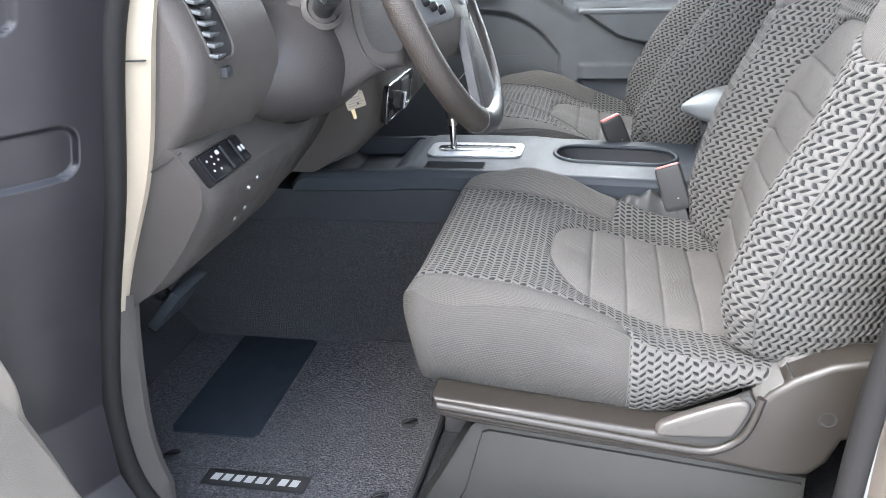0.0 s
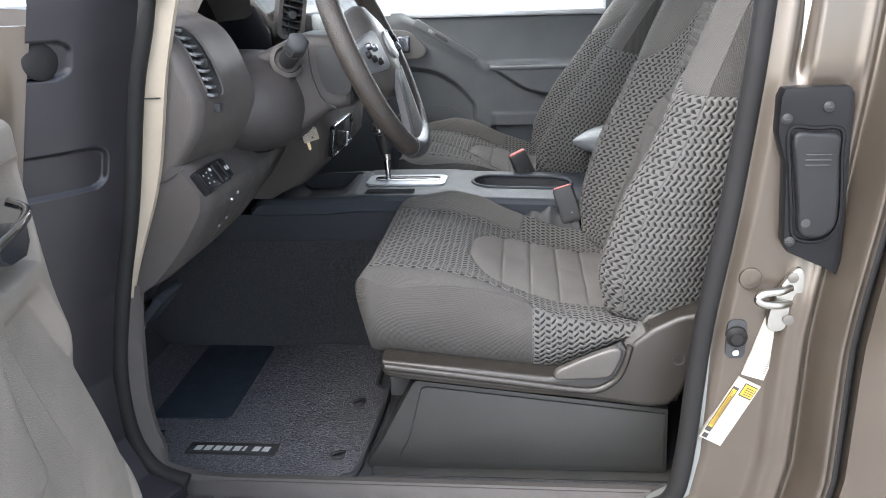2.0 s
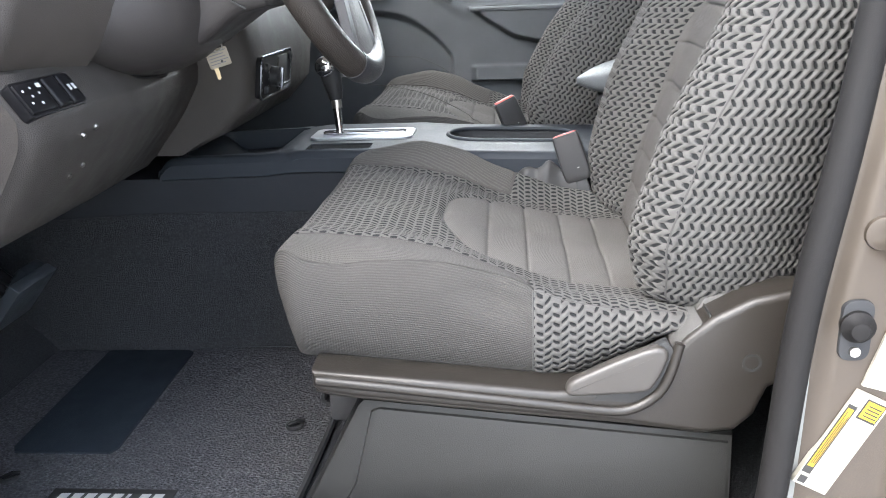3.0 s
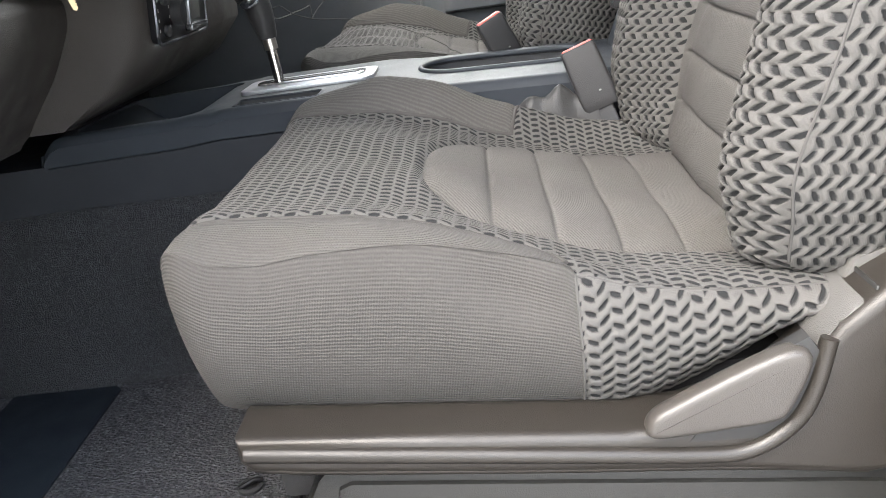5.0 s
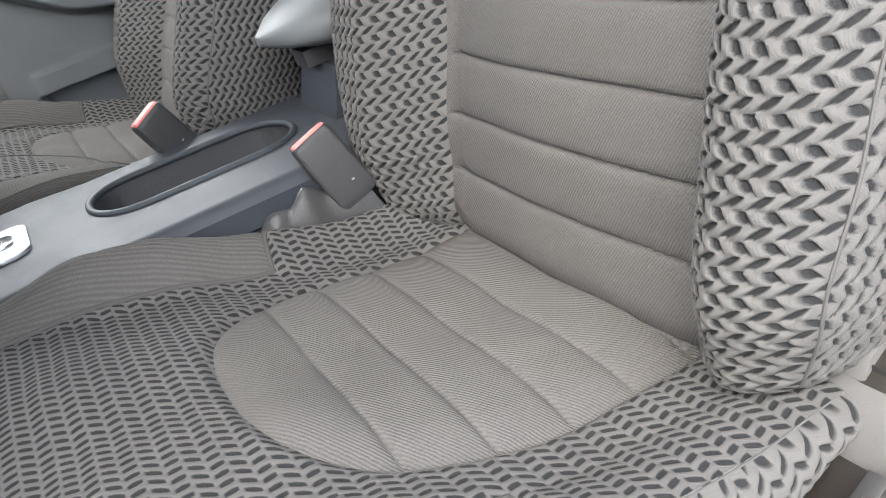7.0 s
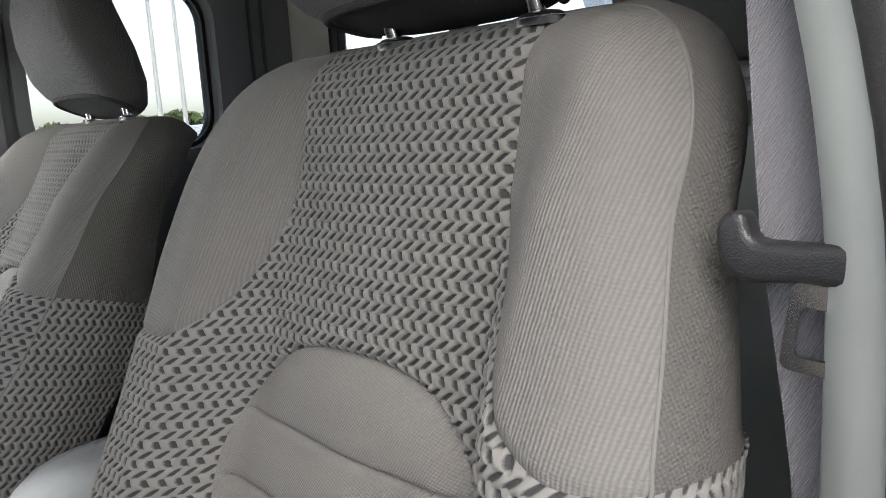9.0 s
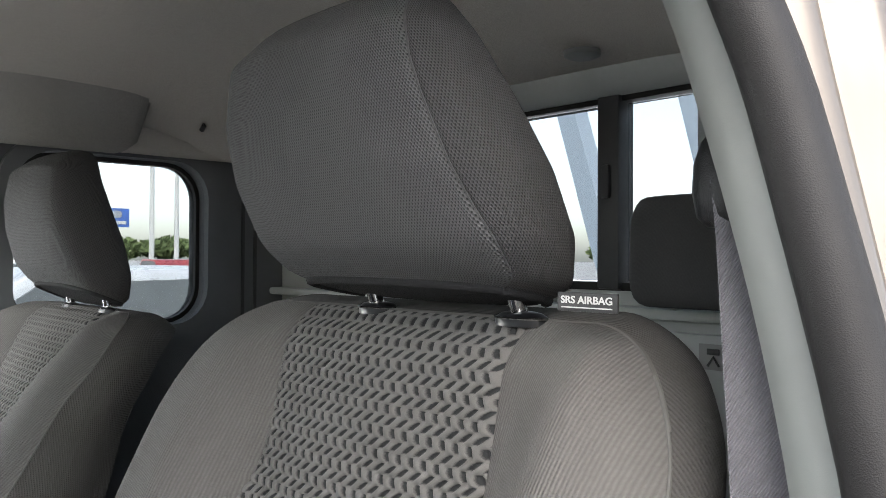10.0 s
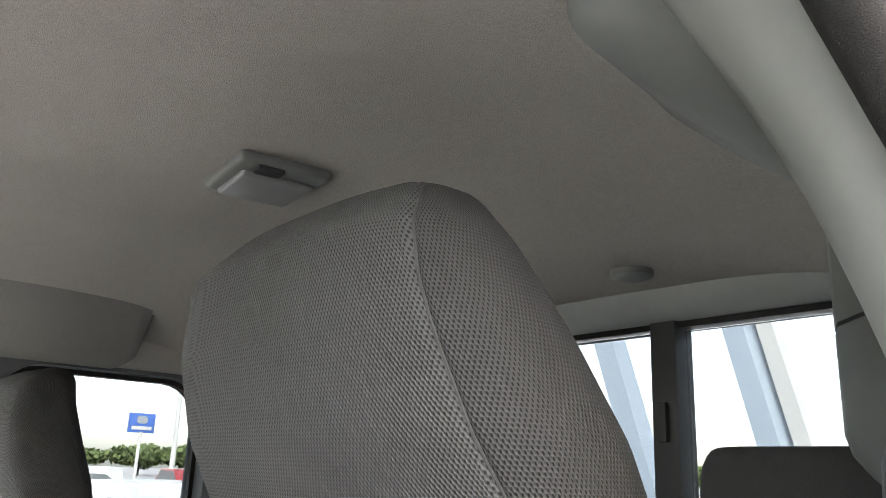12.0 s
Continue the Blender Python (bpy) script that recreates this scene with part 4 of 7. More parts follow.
for z in np.linspace(0.55, 1.36, 12):
    bulge = 0.02 * math.sin((z - 0.55) / 0.81 * math.pi)
    fender.append([(seal_x(z) - 0.078, -0.935 - bulge, z), (seal_x(z) - 0.10, -0.955 - bulge, z), (-0.7, -0.96 - bulge, z), (-1.6, -0.95 - bulge, z), (-1.6, -0.90, z), (-0.7, -0.90, z), (seal_x(z) - 0.11, -0.92, z)])
whole("fender", loft(fender), m_paint, "bronze metallic front fender", "fender", kind="structure")
whole("hood", rbox(-1.75, -0.62, -0.85, 0.80, 1.20, 1.33, 0.05, 3), m_paint, "bronze metallic bonnet ahead of the windscreen", "bonnet", kind="structure")

# rubber seal round the door opening
strip_y = lerp_table([(0.6, -0.778), (1.33, -0.763), (1.40, -0.755), (1.44, -0.747), (1.50, -0.732), (1.56, -0.713), (1.62, -0.694), (1.67, -0.674), (1.76, -0.625), (1.82, -0.588), (1.88, -0.545)])
seal_pts = spline([(x, -0.800 + tumble(z), z) for x, z in SEAL], 6)
whole("door_seal", tube(seal_pts, 0.0145, 16, up=(0, 1, 0.01)), m_rubber, "black rubber seal along the front of the door opening", "seal", "door seals", kind="structure")
lip = []
for p in spline([(x, -0.800 + tumble(z), z) for x, z in SEAL if z < 1.0] + [(0.03, -0.799, 0.601), (0.12, -0.798, 0.600), (0.40, -0.798, 0.600), (0.74, -0.798, 0.600)], 6):
    w = 0.006 + 0.012 * (1 - smooth01((p[2] - 0.80) / 0.16))
    flat = smooth01((0.67 - p[2]) / 0.06)        # the strip turns level and runs on as the inner lip of the sill
    dx, dz = w * (1 - flat), w * flat
    lip.append([(p[0] + 0.008 * (1 - flat), p[1] + 0.012, p[2] - 0.004 * flat), (p[0] + 0.010 + 0.4 * dx - 0.010 * flat, p[1] + 0.018, p[2] + 0.3 * dz), (p[0] + 0.012 + dx - 0.012 * flat, p[1] + 0.026 + 0.004 * flat, p[2] + 0.3 * dz), (p[0] + 0.012 + dx - 0.012 * flat, p[1] + 0.038, p[2] - 0.008), (p[0] + 0.004 * (1 - flat), p[1] + 0.034, p[2] - 0.014)])
whole("trim_kick_strip", loft(lip), m_dash_dark, "grey-brown trim strip that runs from the door seal on to the sill", "trim", kind="structure")
seal_pts = spline([(x, min(-0.800 + tumble(z), strip_y(z) - 0.052), z) for x, z in BSEAL], 6)
whole("door_seal", tube(seal_pts, 0.0145, 16, up=(0, 1, 0.01)), m_rubber, "black rubber seal along the rear of the door opening", "seal", "door seals", kind="structure")

# cream A pillar trim between seal and dash
cream = bmesh.new()
cs = []
for z in np.linspace(0.935, 1.66, 40):
    x = seal_x(z) + 0.008
    w = 0.004 + 0.026 * smooth01((z - 0.93) / 0.25)
    y = -0.788 + tumble(z)
    cs.append([(x, y - 0.004, z), (x + w, y + 0.004, z), (x + w, y + 0.016, z), (x, y + 0.012, z)])
apillar = whole("trim_a_pillar", loft(cs, cream), m_cream, "cream windscreen pillar trim with a joint", "trim", kind="structure")
part("joint", rbox(-0.014, 0.008, -0.793, -0.776, 1.248, 1.2495, 0), m_ink, apillar)
for i in range(7):
    part("grille_slot", rbox(0.020 + 0.0, 0.030, -0.796, -0.780, 1.385 + 0.006 * i, 1.388 + 0.006 * i, 0), m_ink, apillar)

# driver-side rear pillar: painted jamb, outer panel, inner trim
def bx(z):
    return seal_x(z, BSEAL)


def jamb(u, z):
    """u: 0 at the seal to 1 at the outer skin."""
    t = tumble(z)
    upper = smooth01((z - 1.25) / 0.03)
    flute = 0.020 * math.exp(-((u - 0.80) / 0.045) ** 2) - 0.014 * math.exp(-((u - 0.92) / 0.04) ** 2)
    flute += upper * (0.014 * math.exp(-((u - 0.24) / 0.05) ** 2) - 0.006 * smooth01((u - 0.3) / 0.05) * (1 - smooth01((u - 0.68) / 0.05)))
    flute -= (1 - smooth01((z - 0.95) / 0.1)) * 0.016 * smooth01((u - 0.46) / 0.12) * (1 - smooth01((u - 0.68) / 0.1))
    x = bx(z) + 0.014 + 0.165 * u + 0.02 * smooth01((1.0 - z) / 0.4) * u
    y = -0.818 - 0.010 * smooth01(u / 0.14) - 0.055 * smooth01((u - 0.62) / 0.38) + flute
    return (x, y + t * (1 - 0.6 * u), z)


verts, faces, uvs = sheet(jamb, list(np.linspace(0, 1, 70)), list(np.linspace(0.52, 1.78, 140)))
whole("pillar_b", mesh("pillar_b", verts, faces, m_paint, uvs), None, "bronze metallic rear door jamb with fittings", "pillar", kind="structure")
gap = [tuple(np.array(jamb(1.0, z)) + (0.004, 0.006, 0)) for z in np.linspace(0.53, 1.76, 30)]
whole("jamb_seal", tube(gap, 0.007, 8, up=(0, 1, 0)), m_rubber, "black rubber seal of the rear door", "seal", kind="structure")
skin = []
for z in np.linspace(0.50, 1.80, 26):
    b = 0.03 * math.sin(min(max((z - 0.5) / 0.85, 0), 1) * math.pi)
    j = jamb(1.0, z)
    skin.append([(j[0] + 0.014, j[1] - 0.004 - b * 0.3, z), (j[0] + 0.05, j[1] - 0.018 - b, z), (j[0] + 0.7, j[1] - 0.02 - b, z), (j[0] + 0.7, j[1] + 0.03, z), (j[0] + 0.02, j[1] + 0.03, z)])
whole("rear_door_skin", loft(skin), m_paint, "bronze metallic outer skin of the closed rear door", "door", kind="structure")
strip = []
for z in np.linspace(0.60, 1.87, 70):
    y, x = strip_y(z), bx(z)
    o = max(y - 0.046, min(-0.800 + tumble(z), y - 0.052) + 0.005)
    strip.append([(x - 0.002, o, z), (x + 0.006, max(y - 0.024, o), z), (x + 0.016, y - 0.006, z), (x + 0.028, y, z), (x + 0.036, y - 0.004, z), (x + 0.036, o, z)])
whole("trim_b_pillar", loft(strip), m_pillar, "pale grey plastic trim of the centre pillar", "trim", kind="structure")
whole("wall_driver_rear", loft([[(0.89, strip_y(z) - 0.012, z), (1.54, strip_y(z) - 0.012, z), (1.54, strip_y(z) - 0.05, z), (0.89, strip_y(z) - 0.05, z)] for z in np.linspace(0.6, 1.76, 24)]), m_rear_trim, "dark grey inner trim behind the driver", "wall", kind="structure")

def upper_trim(z0, z1, n):
    """The rounded upper cover of the pillar behind the belt."""
    rows = []
    for z in np.linspace(z0, z1, n):
        b = smooth01((z - 1.50) / 0.08)
        top = smooth01((z - 1.68) / 0.13)
        rows.append([(x - 0.05 * top * (x < 1.0), -0.715 + (0.715 + y) * b + 0.11 * top * (i < 8), z) for i, (x, y) in enumerate(((0.94, -0.705), (0.955, -0.672), (0.98, -0.645), (1.00, -0.635), (1.03, -0.628), (1.07, -0.626), (1.11, -0.634), (1.14, -0.66), (1.15, -0.715), (0.94, -0.72)))])
    return loft(rows)


upper = whole("trim_upper_pillar", upper_trim(1.49, 1.625, 16), m_upper_shaded, "grey-green upper pillar cover behind the belt", "trim", kind="structure")
part("upper_cover", upper_trim(1.627, 1.85, 30), m_upper_shaded, upper)

# passenger side wall with its windows
YW = 0.705
win = rounded(0.93, 1.306, 1.378, 1.714, 0.075, 6)
outer = stretch_outline(win, 0.80, 1.54, 0.5, 1.78)
whole("wall_passenger_rear", plate_with_hole(outer, win, "y", YW, YW + 0.07), m_pdoor, "dark grey rear quarter trim with a window opening", "wall", kind="structure")
whole("wall_passenger_lower", rbox(0.80, 1.54, YW + 0.004, YW + 0.068, 0.5, 1.32, 0.002), m_pdoor, "dark grey lower quarter trim", "wall", kind="structure")
w1 = thing("window_1", (1.12, YW, 1.378), "rear quarter window with rounded corners and dark frame", "window", kind="structure")
big = rounded(0.905, 1.335, 1.352, 1.742, 0.09, 6)
part("window_frame", plate_with_hole(big, win, "y", YW - 0.022, YW - 0.001), m_pdoor, w1, "dark grey plastic surround")
part("gasket", plate_with_hole([(p[0], p[1]) for p in win], rounded(0.94, 1.298, 1.386, 1.706, 0.07, 6), "y", YW + 0.02, YW + 0.045), m_rubber, w1)
pane = part("pane", prism(win, "y", YW + 0.030, YW + 0.034), m_tint, w1)
pane.visible_shadow = False
for x in (1.395, 1.425):
    whole("trim_seam", rbox(x, x + 0.006, YW - 0.006, YW + 0.01, 0.7, 1.73, 0.001), m_softblack, "dark vertical seam strip of the rear trim", "trim", kind="structure")

# rear wall with a three-part window
XR = 1.50
wall_in = [(-0.60, 1.470), (0.56, 1.470), (0.56, 1.760), (-0.60, 1.760)]
whole("wall_rear", plate_with_hole([(-0.80, 0.5), (0.775, 0.5), (0.775, 1.86), (-0.80, 1.86)], wall_in, "x", XR, XR + 0.05), m_rear_trim, "dark grey rear cab wall below the window", "wall", kind="structure")
w2 = thing("window_2", (XR, -0.02, 1.47), "sliding rear window with three panes and dark frame", "window", kind="structure")
part("window_frame", plate_with_hole(wall_in, [(-0.59, 1.482), (0.55, 1.482), (0.55, 1.748), (-0.59, 1.748)], "x", XR + 0.005, XR + 0.04), m_rubber, w2, "black rubber frame")
for y in (-0.202, 0.152):
    part("divider", rbox(XR - 0.004, XR + 0.035, y - 0.019, y + 0.019, 1.472, 1.758, 0.003), m_black, w2, "black divider post")
part("latch", rbox(XR - 0.012, XR - 0.002, -0.208, -0.194, 1.605, 1.655, 0.004), m_black, w2)
for y0, y1, dx in ((-0.59, -0.22, 0.02), (-0.184, 0.134, 0.012), (0.171, 0.55, 0.02)):
    p = part("pane", rbox(XR + dx, XR + dx + 0.004, y0, y1, 1.484, 1.746, 0), m_tint, w2)
    p.visible_shadow = False
whole("trim_header", prism([(XR - 0.034, 1.775), (XR - 0.012, 1.756), (XR + 0.01, 1.756), (XR + 0.01, 1.80), (XR - 0.034, 1.80)], "y", -0.70, 0.66, 0.003), m_rear_trim, "pale grey header strip over the rear window", "trim", kind="structure")
whole("trim_rear_ledge", rbox(XR - 0.038, XR, -0.74, 0.70, 1.434, 1.450, 0.006), m_rear_trim, "dark ledge under the rear window", "trim", kind="structure")
box = whole("trim_storage_cover", prism(rounded(-0.56, -0.302, 1.15, 1.418, 0.02), "x", XR - 0.022, XR - 0.002, 0.004), m_rear_trim, "dark grey plastic cover below the ledge", "trim", kind="structure")
st = thing("sticker", (XR - 0.024, -0.383, 1.38), "small pale pictogram sticker on the rear cover", "sticker")
part("backing", rbox(XR - 0.0255, XR - 0.0225, -0.404, -0.362, 1.374, 1.407, 0.0004), m_faint, st)
bm = tube([(XR - 0.0265, -0.391, 1.379), (XR - 0.0265, -0.383, 1.391), (XR - 0.0265, -0.375, 1.379)], 0.0018, 6, up=(1, 0, 0))
rbox(XR - 0.028, XR - 0.0258, -0.392, -0.374, 1.3935, 1.4015, 0.001, 1, bm)
part("pictogram", bm, m_ink, st)

# roof: headliner sheet that falls to the sides, and the outer skin
def liner(x, y):
    e = abs(y + 0.02) / 0.66
    z = 1.872 - 0.105 * max(e - 0.35, 0) ** 2.2 / 0.65 ** 2.2 - 0.085 * smooth01((x - 1.05) / 0.5) - 0.05 * smooth01((0.3 - x) / 0.5)
    return (x, y, z + 0.003 * noise.noise((x * 5, y * 5, 0)))


verts, faces, uvs = sheet(liner, list(np.linspace(-0.05, 1.52, 60)), list(np.linspace(-0.68, 0.64, 60)))
roof_bm = bmesh.new()
vv = [roof_bm.verts.new(v) for v in verts]
up_ = [roof_bm.verts.new((v[0], v[1], v[2] + 0.03)) for v in verts]
for f in faces:
    roof_bm.faces.new([vv[i] for i in f])
    roof_bm.faces.new([up_[i] for i in f][::-1])
whole("ceiling", roof_bm, m_headliner, "pale grey felt headliner", "headliner", kind="structure")
whole("roof", loft([[(x, y, 1.915 - 0.10 * (abs(y + 0.02) / 0.74) ** 4 + d) for y in np.linspace(-0.76, 0.72, 17)] + [(x, y, 1.935 - 0.10 * (abs(y + 0.02) / 0.74) ** 4 + d) for y in np.linspace(0.72, -0.76, 17)] for x, d in ((-0.12, -0.12), (0.1, -0.02), (0.7, 0.0), (1.56, -0.03))]), m_paint, "bronze metallic roof skin", "roof", kind="structure")
for y, z, w, h, s in ((-0.668, 1.768, 0.066, 0.050, -1), (0.675, 1.765, 0.05, 0.045, 1)):
    rail = [[(x, y + s * w * math.cos(a) - (0.035 * (1 - smooth01((x - 0.86) / 0.10)) if s < 0 else 0.0), z + h * math.sin(a) + (0.03 * (1 - smooth01((x - 0.86) / 0.10)) if s < 0 else 0.0)) for a in np.linspace(0, 2 * math.pi, 17)[:-1]] for x in np.linspace(-0.1, 1.53, 20)]
    whole("trim_roof_rail", loft(rail), m_pillar if s < 0 else m_headliner, "padded grey trim along the roof side", "trim", kind="structure")
bul = loft([[(x, 0.52 + 0.14 * u, z) for u, z in ((0.0, 1.838), (0.55, 1.725 - d), (1.0, 1.715 - d), (1.0, 1.85), (0.3, 1.85))] for x, d in ((0.86, -0.03), (0.90, 0.0), (1.10, 0.0), (1.118, -0.006), (1.126, -0.03))])
whole("trim_roof_bulge", bul, m_bulge, "grey moulded bulge over the far seat", "trim", kind="structure")
hk = thing("coat_hook", (1.235, 0.60, 1.79), "small dark coat hook on the far roof side", "coat hook")
part("base", rbox(1.215, 1.255, 0.585, 0.612, 1.775, 1.80, 0.004), m_black, hk)
part("hook", tube([(1.235, 0.585, 1.792), (1.235, 0.565, 1.785), (1.235, 0.562, 1.772), (1.235, 0.572, 1.765)], 0.005, 8), m_black, hk)

# windscreen and front of the cab
for y, s in ((-0.73, -1), (0.69, 1)):
    whole("pillar_windscreen", tube([(-0.50, y * 1.05, 1.28), (-0.02, y * 0.93, 1.80)], 0.035, 8), m_paint, "slanted windscreen pillar", "pillar", kind="structure")
ws = mesh("pane", [(-0.52, -0.72, 1.29), (-0.52, 0.68, 1.29), (-0.05, 0.62, 1.80), (-0.05, -0.66, 1.80)], [(0, 1, 2, 3)], m_glass)
wso = whole("windscreen", ws, None, "clear laminated windscreen", "windscreen", kind="structure")
wso.visible_shadow = False


# ---- dashboard ----
dash = thing("dashboard", (0.0, -0.02, 0.95), "brown-grey moulded dashboard with vents and switches", "dashboard", kind="structure")
pod_face = [(1.118, -0.012), (1.134, 0.008), (1.171, 0.039), (1.197, 0.053), (1.229, 0.060), (1.252, 0.058), (1.283, 0.048), (1.311, 0.036), (1.336, 0.019), (1.352, -0.006), (1.366, -0.06)]
def pod_outline(y):
    """The pod beside the wheel: outline in x and z at a width y, with a rounded edge towards the door."""
    d = 0.023 * min(max((y + 0.765) / 0.145, 0), 1.2) - 0.018 * (1 - math.sqrt(max(0.0, 1 - min(max((-0.753 - y) / 0.021, 0.0), 1.0) ** 2)))
    pts = [(-0.50, 1.05), (-0.30, 1.06), (-0.06, 1.108)] + [(x + d, z) for z, x in pod_face] + [(-0.30, 1.378), (-0.50, 1.33)]
    return spline(pts, 5)


POD_Y = [-0.774 + 0.021 * (1 - math.cos(radians(9 * i))) for i in range(10)] + [float(v) for v in np.linspace(-0.753, -0.60, 40)]
pod_rings = [pod_outline(y) for y in POD_Y]
def pod(i, k):
    i0, k0 = min(int(i), len(POD_Y) - 2), min(int(k), len(pod_rings[0]) - 2)
    fi, fk = i - i0, k - k0
    a = pod_rings[i0][k0] * (1 - fk) + pod_rings[i0][k0 + 1] * fk
    b = pod_rings[i0 + 1][k0] * (1 - fk) + pod_rings[i0 + 1][k0 + 1] * fk
    p = a * (1 - fi) + b * fi
    return (float(p[0]), POD_Y[i0] * (1 - fi) + POD_Y[i0 + 1] * fi, float(p[1]))


def f_vent(i, k):
    x, y, z = pod(i, k)
    return (abs((y + 0.719) / 0.0255) ** 5 + abs((z - 1.291) / 0.053) ** 5) ** 0.2 - 1.0 if x > -0.05 else 1.0


def face_x(z, y=-0.719):
    return float(np.interp(z, [q[0] for q in pod_face], [q[1] for q in pod_face])) + 0.023 * (y + 0.765) / 0.145


ks = [float(v) for v in np.linspace(0, len(pod_rings[0]) - 1, 180)]
polys = cells([float(v) for v in range(len(POD_Y))], ks)
panel("dash_pod", clip(polys, f_vent)[1], pod, lambda i, k: (i, k), m_dash, dash)
part("dash_end", prism([(float(p[0]), float(p[1])) for p in pod_rings[0]], "y", -0.7735, -0.770), m_dash, dash)
rim_pts = []
for a in np.linspace(0, 2 * math.pi, 49)[:-1]:
    c, s_ = math.cos(a), math.sin(a)
    y, z = -0.719 + 0.0255 * math.copysign(abs(c) ** 0.4, c), 1.291 + 0.053 * math.copysign(abs(s_) ** 0.4, s_)
    rim_pts.append((face_x(z, y), y, z))
vent_1 = part("vent", tube(rim_pts, 0.0026, 8, closed=True, up=(1, 0, 0)), m_dash_dark, dash, "air vent with black slats")
part("vent_box", loft([[(x - d, y, z) for x, y, z in rim_pts] for d in (0.001, 0.012, 0.030)]), m_ink, vent_1)
for i in range(9):
    z = 1.243 + 0.012 * i
    x = face_x(z)
    part("slat", rbox(-0.016, 0.002, -0.025, 0.025, -0.0024, 0.0024, 0.001, 1, m=Matrix.Translation((x, -0.719, z)) @ Euler((radians(-4), radians(14), radians(9))).to_matrix().to_4x4()), m_slat, vent_1)
part("vent_rib", prism([(face_x(z) - 0.004, z) for z in np.linspace(1.24, 1.342, 12)] + [(face_x(z) - 0.010, z) for z in np.linspace(1.342, 1.24, 12)], "y", -0.7205, -0.7175), m_black, vent_1)
part("vent_knob", rbox(face_x(1.291) - 0.006, face_x(1.291) + 0.005, -0.726, -0.712, 1.284, 1.298, 0.003), m_black, vent_1)
part("thumb_wheel", rbox(face_x(1.224) - 0.003, face_x(1.224) + 0.008, -0.729, -0.712, 1.218, 1.231, 0.003), m_softblack, dash, "ribbed vent wheel")
# middle and far dash
def dash_section(y):
    pts = [(-0.50, 1.33), (-0.30, 1.405), (-0.10, 1.409), (-0.035, 1.400), (0.021, 1.338), (0.068, 1.290), (0.088, 1.235), (0.080, 1.180), (0.042, 1.128), (-0.045, 1.112), (-0.30, 1.05), (-0.50, 1.05)]
    return [(float(p[0]), y, float(p[1])) for p in spline(pts, 4, True)]


part("dash_middle", loft([[(min(p[0], -0.03), p[1], min(p[2], 1.27)) for p in dash_section(y)] for y in (-0.62, -0.50, -0.40, -0.27)]), m_dash, dash)
part("dash_far", loft([dash_section(y) for y in (-0.27, -0.1, 0.2, 0.5, 0.72)]), m_dash, dash)

# lower knee panel with its end cap
def knee_section(y):
    """A sloping switch face over a crease, then a face that runs back under it."""
    e = smooth01((y + 0.776) / 0.03)
    d = -0.016 * (1 - e) - 0.03 * smooth01((y + 0.50) / 0.25)
    top = [(-0.30, 1.15), (-0.05, 1.147), (0.020 + d, 1.146), (0.030 + d, 1.141), (0.044 + d, 1.121), (0.057 + d, 1.101)]
    low = spline([(0.0585 + d, 1.096), (0.055 + d, 1.072), (0.040 + d, 1.045), (0.018 + d, 1.012), (-0.016 + d, 0.972), (-0.055 + d * 0.5, 0.945), (-0.11, 0.934), (-0.30, 0.98)], 4)
    return [(p[0], y, p[1]) for p in top] + [(float(p[0]), y, float(p[1])) for p in low]


knee = part("knee_panel", loft([knee_section(y) for y in (-0.773, -0.772, -0.769, -0.765, -0.758, -0.745, -0.70, -0.63, -0.55, -0.46, -0.38, -0.30, -0.235)]), m_dash_dark, dash, "lower knee panel")
for x, y, z in ((0.0545, -0.643, 1.071), (0.0545, -0.672, 1.066), (0.028, -0.638, 1.026), (0.022, -0.660, 1.018)):
    part("screw", turned([(0.0032, -0.002), (0.0032, 0.002), (0.001, 0.003)], aim((x, y, z), (x + 0.04, y, z - 0.03)), 10), m_steel, dash)
part("cap_seam", tube([(-0.062, -0.7755, 1.094), (-0.03, -0.7755, 1.110), (0.004, -0.7755, 1.128), (0.022, -0.770, 1.140)], 0.0011, 6, up=(0, 1, 0)), m_ink, dash)
part("end_seam", tube(spline([(0.034, -0.763, 1.100), (0.036, -0.764, 1.075), (0.022, -0.765, 1.040), (-0.004, -0.766, 1.005), (-0.035, -0.767, 0.975), (-0.07, -0.768, 0.952)], 5), 0.0009, 6, up=(0, 1, 0)), m_ink, dash)

# switch bank on the knee panel
bank = Matrix.Translation((0.0472, -0.714, 1.1175)) @ Matrix.Rotation(radians(-33), 4, "Y")   # local z runs up the slope
sw = part("switch_bank", prism([tuple(p) for p in rounded(-0.055, 0.055, -0.0205, 0.0195, 0.005, 3)], "x", -0.010, 0.0015, 0.001), m_gloss_black, dash, "black switch bank")
sw.data.transform(bank)
mirror = part("mirror_switch", rbox(-0.002, 0.0042, -0.052, -0.004, -0.0175, 0.0165, 0.003, 2, m=bank), m_gloss_black, sw, "mirror switch with arrows")
for y0, y1 in ((-0.001, 0.022), (0.026, 0.050)):
    part("switch", rbox(-0.002, 0.0065, y0, y1, -0.0185, 0.0175, 0.0035, 3, m=bank), m_gloss_black, sw)
bars([(y, y + 0.0035, z, z + 0.0026) for y, z in ((-0.046, 0.006), (-0.031, 0.008), (-0.044, -0.008), (-0.028, -0.010), (-0.036, -0.001), (-0.022, 0.001))] + [(-0.017, -0.009, 0.008, 0.013)], lambda y, z: bank @ Vector((0.0046, y, z)), m_white, "arrow_marks", mirror)
bars([(0.031, 0.0365, -0.004, 0.003), (0.0395, 0.045, -0.004, 0.003)], lambda y, z: bank @ Vector((0.0069, y, z)), m_white, "switch_marks", sw)

